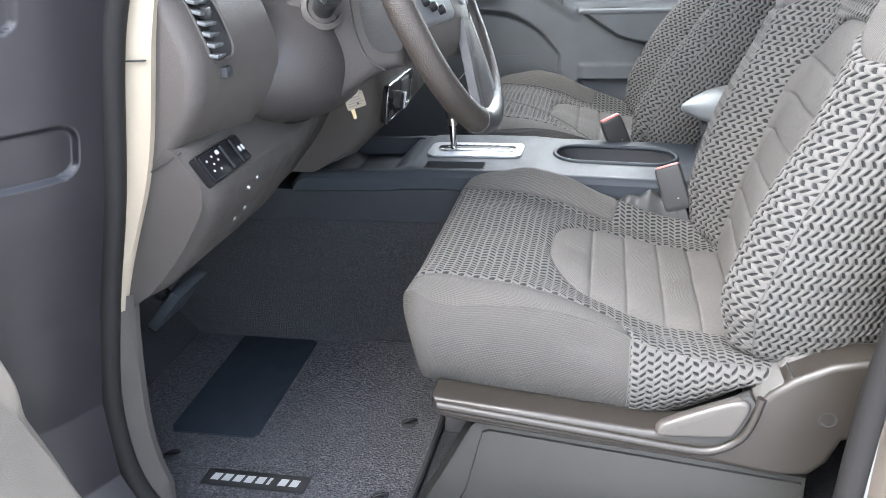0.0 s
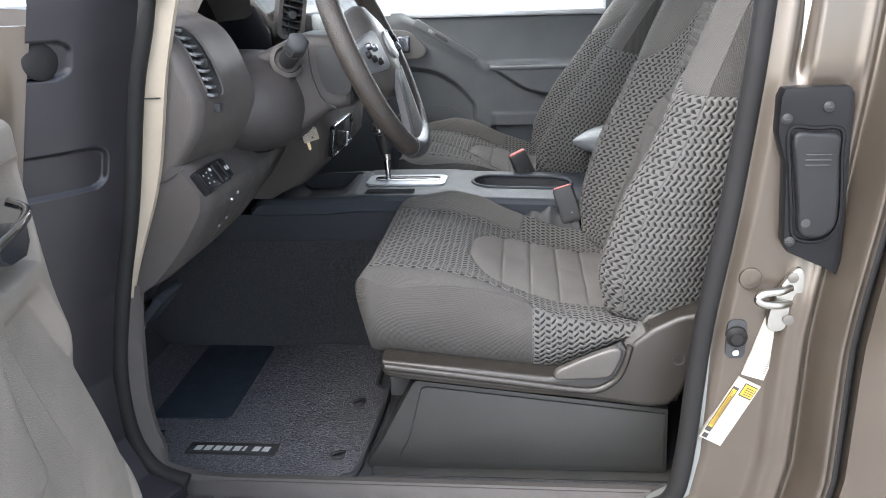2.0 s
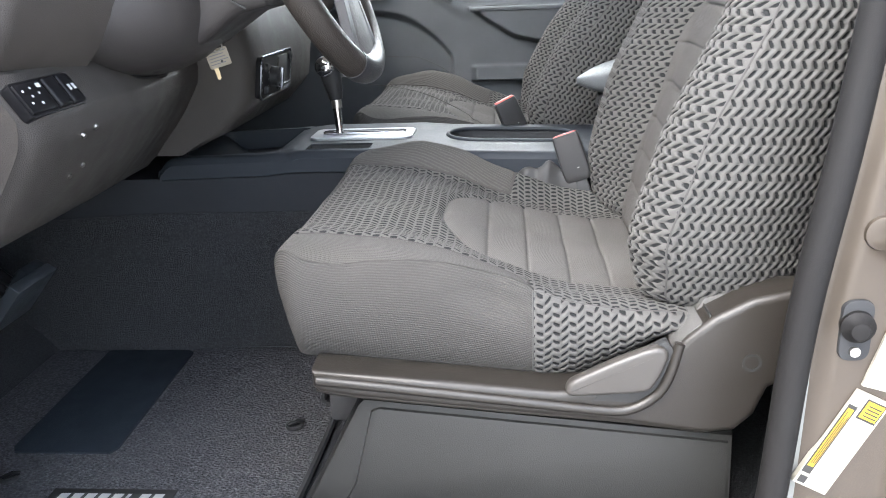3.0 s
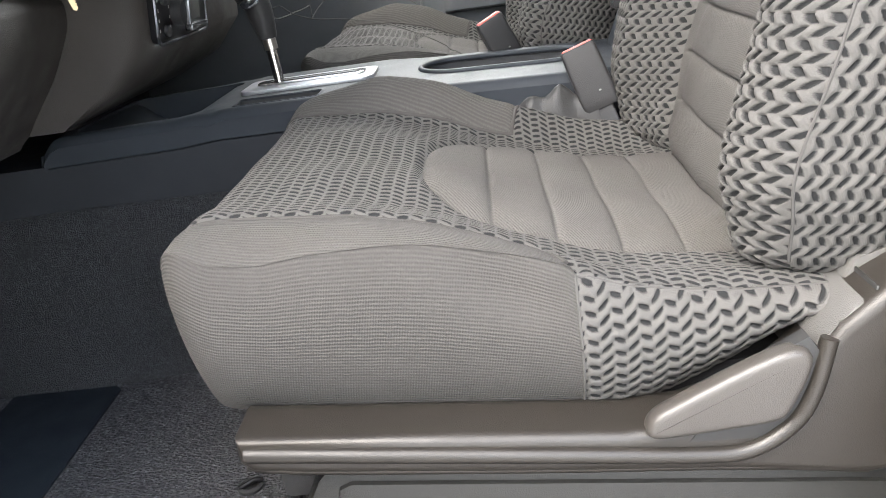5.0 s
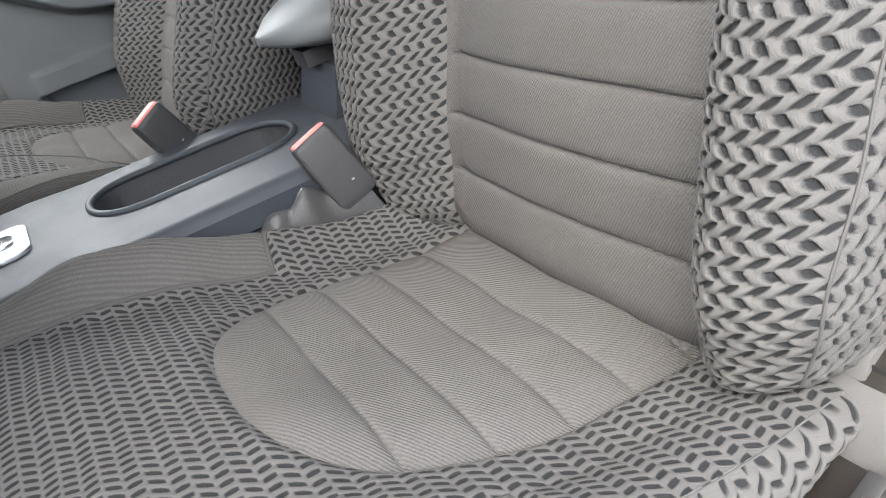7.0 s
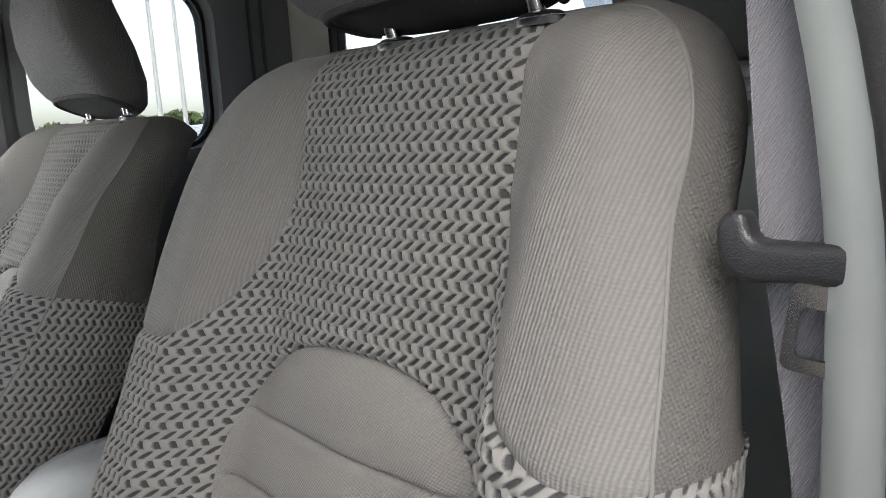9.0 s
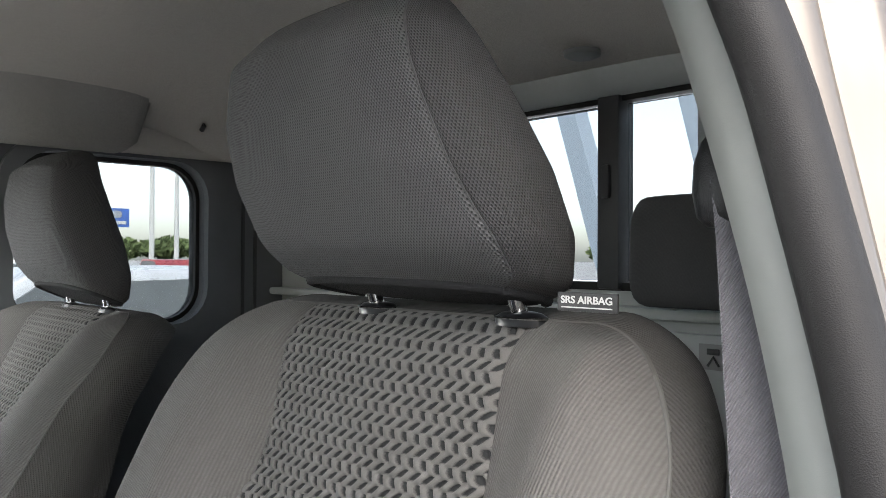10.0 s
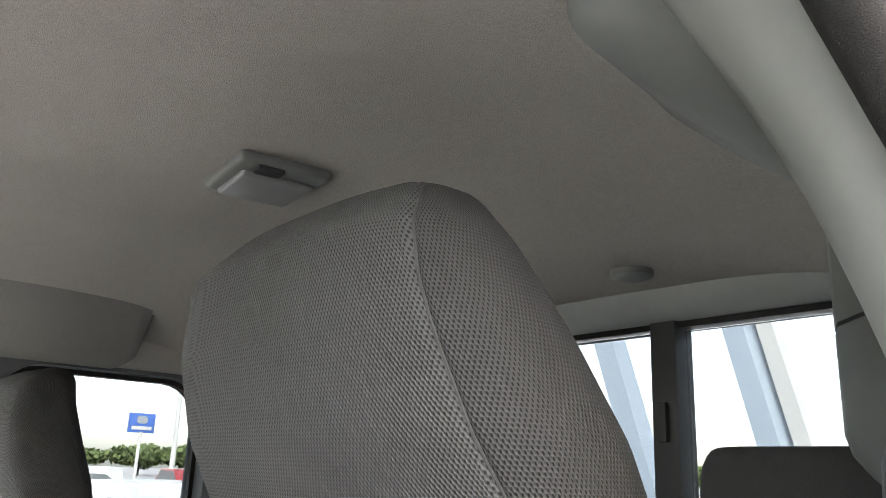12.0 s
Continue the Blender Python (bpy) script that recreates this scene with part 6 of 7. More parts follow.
for k in np.linspace(0, 1, 22):
    x = 0.50 + 0.135 * k
    h = 0.030 + 0.036 * smooth01(k / 0.6) - 0.018 * smooth01((k - 0.75) / 0.25)
    crease = 0.006 * math.sin(k * 21) * smooth01(k / 0.2)
    boot.append([(x + 0.004 * math.sin(3 * a + k * 6), -0.203 + (0.013 + 0.4 * crease) * math.cos(a), 0.852 + (h + crease * math.sin(a)) * max(math.sin(a), -0.35)) for a in np.linspace(0, 2 * math.pi, 25)[:-1]])
part("cover", loft(boot), m_boot, hb, "folded vinyl")
part("base", rbox(0.51, 0.63, -0.214, -0.192, 0.60, 0.846, 0.006), m_black, hb)


# ---- fittings of the driver's seat ----
DY = -0.720
shield_pts = [(0.300, 0.806), (0.300, 0.786), (0.308, 0.778), (0.345, 0.772), (0.52, 0.753), (0.648, 0.741), (0.735, 0.728), (0.768, 0.732), (0.788, 0.752), (0.800, 0.785), (0.838, 0.80), (0.838, 0.898), (0.812, 0.897), (0.775, 0.888), (0.738, 0.868), (0.712, 0.846), (0.700, 0.830), (0.690, 0.818), (0.675, 0.806), (0.650, 0.793), (0.615, 0.782), (0.57, 0.780), (0.45, 0.792)]
def seat_part(name, bm, material, label=""):
    ob = part(name, bm, material, driver_seat, label)
    return ob


shield = seat_part("side_shield", prism(shield_pts, "y", DY - 0.012, DY + 0.040, 0.009, 3), m_trim, "brown-grey plastic side shield")
part("shield_rib", tube(spline([(0.306, DY - 0.010, 0.794), (0.395, DY - 0.012, 0.785), (0.52, DY - 0.013, 0.771), (0.615, DY - 0.013, 0.760), (0.652, DY - 0.013, 0.760), (0.680, DY - 0.012, 0.776), (0.694, DY - 0.012, 0.800), (0.704, DY - 0.010, 0.838)], 6), 0.0060, 10, up=(0, 1, 0)), m_trim, shield)
part("shield_lip", tube(spline([(0.304, DY - 0.004, 0.782), (0.345, DY - 0.006, 0.775), (0.52, DY - 0.006, 0.756), (0.648, DY - 0.006, 0.744), (0.735, DY - 0.006, 0.732)], 6), 0.0045, 8, up=(0, 1, 0)), m_trim, shield)
cap = prism([(0.694, 0.806), (0.700, 0.834), (0.722, 0.857), (0.752, 0.869), (0.775, 0.872), (0.775, 0.84), (0.735, 0.812)], "y", DY - 0.006, DY + 0.080, 0.004, 2)
hinge = part("hinge_cap", cap, m_hinge_cap, shield, "pale grey hinge cover")
part("cap_step", prism([(0.728, 0.860), (0.735, 0.874), (0.785, 0.890), (0.79, 0.86)], "y", DY + 0.028, DY + 0.076, 0.003, 2), m_hinge_cap, hinge)
part("cap_joint", rbox(0.7345, 0.7365, DY - 0.004, DY + 0.030, 0.850, 0.8685, 0.0006, 1), m_ink, hinge)
part("screw_hole", turned([(0.0105, -0.001), (0.0105, 0.0016), (0.0075, 0.0012), (0.007, -0.004)], aim((0.780, DY - 0.0115, 0.816), (0.780, DY - 0.05, 0.816)), 20), m_ink, shield)
lv = [(0.583, 0.785), (0.588, 0.796), (0.606, 0.806), (0.634, 0.820), (0.664, 0.833), (0.682, 0.837), (0.691, 0.830), (0.689, 0.816), (0.678, 0.792), (0.668, 0.784), (0.636, 0.781), (0.605, 0.779), (0.589, 0.779)]
lever = seat_part("recline_lever", prism([tuple(p) for p in spline(lv, 3, True)], "y", DY - 0.021, DY - 0.004, 0.0065, 4), m_lever, "grey-brown plastic recline lever")
part("lever_pocket", prism([(0.612, 0.770), (0.660, 0.768), (0.690, 0.79), (0.699, 0.828), (0.690, 0.842), (0.66, 0.826)], "y", DY - 0.0125, DY, 0.001), m_ink, shield)
# inner slide rail under the cushion
seat_part("slide_rail", rbox(0.30, 0.80, -0.66, -0.63, 0.70, 0.74, 0.006), m_black)
seat_part("slide_rail", rbox(0.30, 0.80, -0.25, -0.22, 0.60, 0.75, 0.006), m_black)
# airbag tag, sewn into the outer top seam
tag = seat_part("fabric_tag", rbox(0.9025, 0.9045, -0.6390, -0.5950, 1.4840, 1.4955, 0.0005), m_black, "black woven warning tag")
tm = Euler((radians(90), 0, radians(-90))).to_matrix().to_4x4()
curve = bpy.data.curves.new("tag_text", "FONT")
curve.body, curve.size, curve.align_x, curve.align_y, curve.extrude = "SRS AIRBAG", 0.0061, "CENTER", "CENTER", 0.0001
curve.offset = 0.00016
tmp = new("tag_text", curve)
dg = bpy.context.evaluated_depsgraph_get()
text_mesh = bpy.data.meshes.new_from_object(tmp.evaluated_get(dg))
bpy.data.objects.remove(tmp)
text_mesh.transform(Matrix.Translation((0.9021, -0.6170, 1.4908)) @ tm @ Matrix.Diagonal((1.18, 1.0, 1.0, 1.0)))
text_mesh.materials.clear()
part("tag_writing", text_mesh, m_thread, tag, "white letters SRS AIRBAG")
part("tag_underline", rbox(0.9019, 0.9026, -0.6355, -0.5985, 1.4861, 1.4868, 0), m_thread, tag, "white line")

# riser cover under the seat
ris = thing("seat_riser", (0.55, -0.70, 0.58), "dark grey plastic cover under the seat", "seat riser")
rp = [(0.346, 0.752), (0.354, 0.760), (0.774, 0.715), (0.778, 0.592), (0.262, 0.588), (0.262, 0.597), (0.288, 0.640)]
part("cover", prism(rp, "y", -0.712, -0.66, 0.006, 2), m_riser, ris)
part("flange", prism([(0.272, 0.582), (0.79, 0.586), (0.79, 0.592), (0.272, 0.589)], "y", -0.735, -0.70, 0.001), m_riser, ris)
part("face", prism([(0.362, 0.746), (0.372, 0.750), (0.768, 0.708), (0.771, 0.603), (0.322, 0.602), (0.318, 0.612), (0.338, 0.650)], "y", -0.7165, -0.705, 0.004, 2), m_riser, ris, "raised smooth face")
part("inner_box", rbox(0.36, 0.775, -0.66, -0.24, 0.585, 0.70, 0.01), m_softblack, ris)

# floor mat with heel pad, badge and hooks
mat = thing("floor_mat", (0.0, -0.5, 0.58), "grey looped floor mat with a black heel pad", "floor mat")
mo = [(-0.42, -0.30), (-0.40, -0.24), (-0.2, -0.215), (0.15, -0.215), (0.205, -0.235), (0.225, -0.30), (0.225, -0.40), (0.240, -0.425), (0.255, -0.45), (0.245, -0.70), (0.225, -0.742), (0.18, -0.750), (-0.05, -0.750), (-0.12, -0.735), (-0.17, -0.69), (-0.23, -0.64), (-0.40, -0.62)]
mo = [tuple(p) for p in spline(mo, 4, True)]
part("mat_cloth", prism(mo, "z", 0.578, 0.590, 0.003), m_mat, mat, "looped grey pile")
part("binding", tube([(p[0], p[1], 0.5865) for p in mo], 0.0052, 6, closed=True), m_softblack, mat, "dark edge binding")
part("heel_pad", prism([(-0.205, -0.235), (-0.055, -0.235), (-0.045, -0.245), (-0.040, -0.555), (-0.048, -0.568), (-0.190, -0.568), (-0.198, -0.555)], "z", 0.589, 0.5935, 0.0015), m_heel, mat, "black rubber heel pad")
bad = part("badge", rbox(-0.082, 0.086, -0.690, -0.653, 0.589, 0.5925, 0.001), m_ink, mat, "black badge with pale plain letter shapes")
sh = []
for i in range(8):
    x = -0.068 + 0.0182 * i
    sh.append((x, x + (0.013 if i != 5 else 0.005), -0.680, -0.664))
for row in sh:
    bars([row], lambda x, y: (x + 0.15 * (y + 0.672), y, 0.5929), m_badge, "badge_shape", bad)
for x, y in ((0.202, -0.491), (0.201, -0.683), (-0.16, -0.63)):
    hk2 = part("mat_hook", turned([(0.014, 0), (0.014, 0.004), (0.010, 0.006), (0.007, 0.003)], Matrix.Translation((x, y, 0.589)), 20), m_black, mat, "black mat hook")
    part("hook_bar", tube([(x - 0.010, y - 0.004, 0.594), (x + 0.006, y, 0.600), (x + 0.014, y + 0.004, 0.597)], 0.0028, 8), m_gloss_black, hk2)
whole("carpet_strip", rbox(0.26, 0.79, -0.765, -0.715, 0.570, 0.588, 0.006), m_carpet, "brown-grey carpet strip beside the sill", "carpet", kind="structure")

# belt buckles
def buckle(base, top, across, label):
    b = thing("belt_buckle", base, label, "belt buckle", "belt buckles")
    zax = Vector(top) - Vector(base)
    L = zax.length
    zax.normalize()
    xax = Vector(across)
    xax = (xax - xax.dot(zax) * zax).normalized()
    yax = zax.cross(xax)
    m = Matrix.Translation(base) @ Matrix((xax, yax, zax)).transposed().to_4x4()
    body = bmesh.new()
    rings = []
    for z, w, d in ((-0.004, 0.0205, 0.009), (0.0, 0.0225, 0.0105), (0.006, 0.0232, 0.0115), (L * 0.6, 0.0228, 0.0118), (L - 0.006, 0.0222, 0.0118), (L - 0.001, 0.0214, 0.0110), (L, 0.0202, 0.0098)):
        rings.append([tuple(m @ Vector((p[0], p[1], z))) for p in rounded(-w, w, -d, d, 0.005, 4)])
    loft(rings, body)
    house = part("housing", body, m_black, b, "black plastic housing")
    part("button", rbox(-0.0185, 0.0185, -0.0070, 0.0055, L - 0.004, L + 0.0022, 0.0018, 2, m=m), m_red, b, "red release button")
    part("button_rim", tube([m @ Vector((p[0], p[1], L + 0.0004)) for p in rounded(-0.0192, 0.0192, -0.0080, 0.0066, 0.002, 3)], 0.0007, 6, closed=True), m_red, b, "pale red rim")
    part("tongue_slot", rbox(-0.0175, 0.0175, 0.0066, 0.0092, L - 0.004, L + 0.0008, 0, 1, m=m), m_ink, b)
    part("mark", rbox(0.004, 0.007, -0.0122, -0.0116, 0.016, 0.018, 0.0002, 1, m=m), m_faint, house)
    part("stalk", rbox(-0.013, 0.013, -0.006, 0.006, -0.075, 0.004, 0.004, 2, m=m), m_softblack, b, "black webbing stalk")
    return b


buckle((0.642, -0.206, 0.893), (0.619, -0.190, 0.963), (0.041, -0.004, 0.012), "black belt buckle with red button beside the cushion")
buckle((0.546, 0.090, 0.920), (0.519, 0.084, 0.983), (0.040, 0.012, 0.014), "black belt buckle with red button between the seats")
an = thing("belt_anchor", (0.70, -0.205, 0.86), "plated belt anchor beside the seat hinge", "belt anchor")
part("plate", rbox(0.685, 0.725, -0.207, -0.200, 0.845, 0.872, 0.002), m_steel, an)
part("bolt", turned([(0.009, 0), (0.009, 0.006), (0.005, 0.007)], aim((0.705, -0.208, 0.858), (0.705, -0.23, 0.858)), 12), m_steel, an)

# shoulder belt with its guide and tongue
belt = thing("seat_belt", (0.88, -0.74, 0.75), "grey woven seat belt hanging from the pillar", "seat belt")
def belt_strip(pts, width, thick=0.0016):
    rings = []
    for (x, y, z), wv in pts:
        w = Vector(wv).normalized() * width / 2
        nrm = Vector((1, 0.35, 0)).normalized() * thick / 2
        c = Vector((x, y, z))
        rings.append([tuple(c - w - nrm), tuple(c + w - nrm), tuple(c + w + nrm), tuple(c - w + nrm)])
    bm = loft(rings)
    return bm


belt_y = lerp_table([(0.60, -0.790), (1.213, -0.765), (1.344, -0.750), (1.458, -0.741), (1.54, -0.730), (1.64, -0.712)])
bp = []
for z in np.linspace(1.555, 0.62, 60):
    bp.append(((0.883 + 0.012 * smooth01((z - 1.45) / 0.12) + 0.002 * math.sin(z * 22), belt_y(z), z), (0.42, -1.0, 0.0)))
bm = belt_strip(bp, 0.047)
uvl = bm.loops.layers.uv.new("UVMap")
for f in bm.faces:
    for lp in f.loops:
        lp[uvl].uv = (lp.vert.co.y * 1.1, lp.vert.co.z)
part("webbing", bm, m_belt, belt, "grey woven webbing")
gd = [(-0.717, 1.350), (-0.723, 1.358), (-0.731, 1.357), (-0.736, 1.346), (-0.757, 1.345), (-0.784, 1.345), (-0.784, 1.329), (-0.757, 1.327), (-0.735, 1.325), (-0.724, 1.328), (-0.718, 1.337)]
part("guide", prism([tuple(p) for p in spline(gd, 4, True)], "x", 0.848, 0.864, 0.005, 3), m_latch, belt, "black belt guide")
tb = plate_with_hole(rounded(-0.013, 0.013, -0.021, 0.021, 0.005), rounded(-0.0075, 0.0075, -0.014, 0.010, 0.003), "x", -0.0018, 0.0018)
tb.transform(Matrix.Translation((0.853, -0.764, 1.306)) @ Euler((radians(8), 0, radians(12))).to_matrix().to_4x4())
part("tongue", tb, m_chrome, belt, "chrome belt tongue")
part("top_anchor", loft([[(0.902 + 0.018 * math.cos(a) * q, -0.717 + 0.029 * math.sin(a) * q + 0.10 * (z - 1.56), z) for a in np.linspace(0, 2 * math.pi, 21)[:-1]] for z, q in ((1.532, 0.80), (1.537, 0.98), (1.55, 1.03), (1.565, 0.95), (1.576, 0.78), (1.584, 0.52), (1.588, 0.2))]), m_latch, belt, "dark shoulder anchor cover")

# ---- fittings of the rear jamb ----
def on_jamb(u, z, off=0.0):
    p = Vector(jamb(u, z))
    return Vector((p.x, p.y - off, p.z))


def jamb_at(x, z, off=0.0):
    return on_jamb((x - bx(z) - 0.014) / (0.165 + 0.02 * smooth01((1.0 - z) / 0.4)), z, off)


YL = -0.852
cov = thing("latch_cover", (0.915, YL, 1.12), "black plastic latch cover screwed to the jamb", "latch cover")
co = [(0.864, 1.256), (0.900, 1.258), (0.944, 1.258), (0.950, 1.250), (0.956, 1.12), (0.960, 1.022), (0.955, 1.004), (0.944, 1.012), (0.890, 1.036), (0.882, 1.050), (0.874, 1.16), (0.866, 1.18), (0.860, 1.20), (0.860, 1.245)]
part("backplate", prism(co, "y", YL, YL + 0.036, 0.004, 2), m_gloss_black, cov)
part("handle_frame", tube([(x, YL - 0.001, z) for x, z in spline([(0.874, 1.204), (0.905, 1.206), (0.938, 1.204), (0.942, 1.17), (0.949, 1.09), (0.938, 1.060), (0.914, 1.053), (0.892, 1.062), (0.886, 1.10), (0.879, 1.15)], 4, True)], 0.003, 6, closed=True, up=(0, 1, 0)), m_gloss_black, cov)
hd = [(0.878, 1.198), (0.905, 1.201), (0.934, 1.198), (0.937, 1.17), (0.944, 1.09), (0.934, 1.066), (0.914, 1.060), (0.897, 1.068), (0.892, 1.10), (0.884, 1.15)]
han = part("handle", prism([tuple(p) for p in spline(hd, 3, True)], "y", YL - 0.012, YL + 0.018, 0.006, 3), m_latch, cov, "black release handle")
for i in range(3):
    part("grip_line", rbox(0.894, 0.926, YL - 0.0135, YL - 0.011, 1.158 + 0.007 * i, 1.1605 + 0.007 * i, 0.0008, 1), m_softblack, han)
part("key_hole", turned([(0.006, 0), (0.006, 0.0012), (0.002, 0.0014)], aim((0.903, YL - 0.012, 1.082), (0.903, YL - 0.1, 1.082)), 14), m_ink, han)
for x, z in ((0.869, 1.218), (0.919, 1.233), (0.889, 1.053)):
    s = part("screw", turned([(0.007, -0.001), (0.007, 0.003), (0.004, 0.005), (0.001, 0.005)], aim((x, YL, z), (x - 0.005, YL - 0.05, z)), 16), m_screw, cov, "dark plated screw")
    part("screw_cross", rbox(x - 0.005, x + 0.003, YL - 0.0058, YL - 0.0048, z - 0.001, z + 0.001, 0), m_ink, s)

sp = jamb_at(0.899, 0.966, 0.001)
stk = thing("striker", tuple(sp), "plated steel door striker bolted to the jamb", "striker")
sb = prism([tuple(p) for p in spline([(-0.016, -0.045), (0.004, -0.050), (0.018, -0.02), (0.016, 0.03), (0.004, 0.046), (-0.008, 0.03), (-0.016, 0.0)], 4, True)], "y", -0.006, 0.004, 0.002)
sb.transform(Matrix.Translation(sp) @ Euler((0, radians(10), 0)).to_matrix().to_4x4())
part("base_plate", sb, m_striker, stk)
part("loop", tube(spline([(sp.x + 0.003, sp.y - 0.004, sp.z + 0.015), (sp.x - 0.014, sp.y - 0.016, sp.z + 0.014), (sp.x - 0.036, sp.y - 0.019, sp.z + 0.011), (sp.x - 0.044, sp.y - 0.020, sp.z + 0.004), (sp.x - 0.036, sp.y - 0.020, sp.z - 0.003), (sp.x - 0.014, sp.y - 0.017, sp.z - 0.006), (sp.x + 0.003, sp.y - 0.004, sp.z - 0.008)], 5), 0.0058, 12, up=(0, 1, 0)), m_striker, stk, "bright steel loop")
for dz in (0.031, -0.032):
    part("bolt", turned([(0.0075, 0), (0.0075, 0.004), (0.003, 0.005)], aim((sp.x + 0.004, sp.y - 0.005, sp.z + dz), (sp.x, sp.y - 0.05, sp.z + dz)), 14), m_zinc, stk)
p = jamb_at(0.838, 0.904)
bf = thing("door_switch", tuple(p), "grey rubber door switch on the jamb", "door switch")
part("plate", prism([(p.x + a, p.z + b) for a, b in rounded(-0.014, 0.014, -0.036, 0.024, 0.010)], "y", p.y - 0.004, p.y + 0.006, 0.002), m_softblack, bf)
part("button", turned([(0.015, 0), (0.015, 0.010), (0.010, 0.014), (0.008, 0.020), (0.002, 0.021)], aim((p.x, p.y, p.z), (p.x - 0.008, p.y - 0.05, p.z)), 20), m_rubber, bf)
part("screw", turned([(0.005, 0.002), (0.005, 0.005)], aim((p.x, p.y - 0.002, p.z - 0.026), (p.x, p.y - 0.05, p.z - 0.026)), 12), m_steel, bf)
p = jamb_at(0.850, 0.991, 0.0)
em = thing("jamb_plug", tuple(p), "painted round plug in the jamb", "plug")
part("disc", turned([(0.016, 0), (0.015, 0.003), (0.010, 0.004), (0.002, 0.003)], aim(tuple(p), (p.x, p.y - 0.05, p.z)), 20), m_paint, em)


def jamb_label(name, label, corner, turn, w, h, things):
    """A sheet whose long side leans by turn degrees from upright."""
    c, s = math.cos(radians(turn)), math.sin(radians(turn))
    y = -0.8285
    def at(a, b, off):
        return (corner[0] + a * c + b * s, y - off, corner[1] - a * s + b * c)
    lb = thing(name, at(0, 0, 0), label, "label", "jamb labels")
    bm = bmesh.new()
    f = [[bm.verts.new(at(a, b, o)) for a, b in ((0, 0), (w, 0), (w, h), (0, h))] for o in (-0.004, 0.0030)]
    for k in range(4):
        bm.faces.new((f[0][k], f[0][(k + 1) % 4], f[1][(k + 1) % 4], f[1][k]))
    bm.faces.new(f[1])
    sh_ = part("sheet", bm, m_paper, lb)
    for i, (nm, rows, mat_) in enumerate(things):
        bars(rows, lambda a, b: at(a, b, 0.0033 + 0.0002 * i), mat_, nm, sh_)


jamb_label("warning_label", "white warning label with yellow and black print on the jamb", (0.797, 0.738), 26.5, 0.036, 0.112,
           [("black_band", [(0.0008, 0.0100, 0.014, 0.096)], m_ink), ("yellow_band", [(0.0022, 0.0086, 0.022, 0.092)], m_yellow), ("black_box", [(0.0135, 0.0335, 0.086, 0.108)], m_ink), ("yellow_box", [(0.015, 0.0325, 0.088, 0.1065)], m_yellow),
            ("print", [(0.0034 + 0.0018 * i, 0.0042 + 0.0018 * i, 0.026, 0.088 - 0.004 * ((i * 2) % 3)) for i in range(3)] + [(0.018, 0.031, 0.0905 + 0.0036 * i, 0.0918 + 0.0036 * i) for i in range(4)], m_ink),
            ("fine_print", [(0.0130 + 0.0024 * i, 0.0139 + 0.0024 * i, 0.010, 0.060 + 0.005 * ((i * 7) % 4)) for i in range(9)], m_paleink),
            ("round_mark", [(0.002, 0.010, 0.003, 0.011)], m_ink)])
jamb_label("data_label", "cream data label with fine grey print on the jamb", (0.850, 0.842), 16, 0.033, 0.094,
           [("fine_print", [(0.004 + 0.0028 * i, 0.0050 + 0.0028 * i, 0.008 + 0.004 * ((i * 5) % 3), 0.058 + 0.007 * ((i * 3) % 5)) for i in range(8)], m_paleink),
            ("code_bars", [(0.0275, 0.0310, 0.010 + 0.0030 * i, 0.0118 + 0.0030 * i) for i in range(26)], m_greyink)])

# ---- driver's door, standing open ----
door_m = Matrix.Translation((-0.165, -0.880, 0.0)) @ Matrix.Rotation(radians(-76), 4, "Z")   # x runs along the door from the hinge
ddoor = thing("door_1", (-0.165, -0.88, 0.45), "open driver's door with grey-brown moulded trim", "car door", kind="structure")
def on_door(bm):
    bm.transform(door_m)
    return bm


outl = [(0.03, 0.50), (1.05, 0.48), (1.10, 0.80), (1.06, 1.27), (0.25, 1.255), (0.10, 1.20), (0.06, 1.0), (0.04, 0.8)]
part("shell", on_door(prism(outl, "y", -0.10, 0.005, 0.02, 3)), m_paint, ddoor, "bronze painted door shell")
rec_rear = lerp_table([(0.50, 0.33), (0.81, 0.311), (0.88, 0.285), (1.054, 0.345), (1.3, 0.36)])
rec_fore = lerp_table([(0.50, 0.115), (0.667, 0.108), (0.804, 0.106), (0.932, 0.146), (1.072, 0.233), (1.3, 0.33)])
def trim_face(d, k):
    """k: 0 at the sill to 1 at the top of the trim."""
    z = 0.515 + k * 0.775
    front = 0.075 + 0.125 * smooth01((z - 0.65) / 0.62)
    x = front + d * (1.04 - front)
    y = 0.030
    y += 0.055 * smooth01(d / 0.05) 
    arm_ = smooth01((z - 0.90) / 0.07) * (1 - smooth01((z - 1.10) / 0.05)) * smooth01((d - 0.30) / 0.1)
    y += 0.055 * arm_
    y += 0.045 * smooth01((1.08 - z) / 0.38)
    rear, fore = rec_rear(z), rec_fore(z)
    y -= 0.020 * smooth01((x - fore) / 0.022) * (1 - smooth01((x - rear) / 0.022)) * (1 - smooth01((z - 1.05) / 0.03))
    pocket = smooth01((x - 0.228 - 0.10 * max(z - 1.17, 0)) / 0.010) * (1 - smooth01((x - 0.342) / 0.014)) * smooth01((z - 1.098) / 0.012) * (1 - smooth01((z - 1.212) / 0.014))
    y -= 0.034 * pocket
    top = smooth01((z - 1.25) / 0.04)
    y -= 0.05 * top * top
    return tuple(door_m @ Vector((x, y, z + 0.012 * math.sin(d * 3.1))))


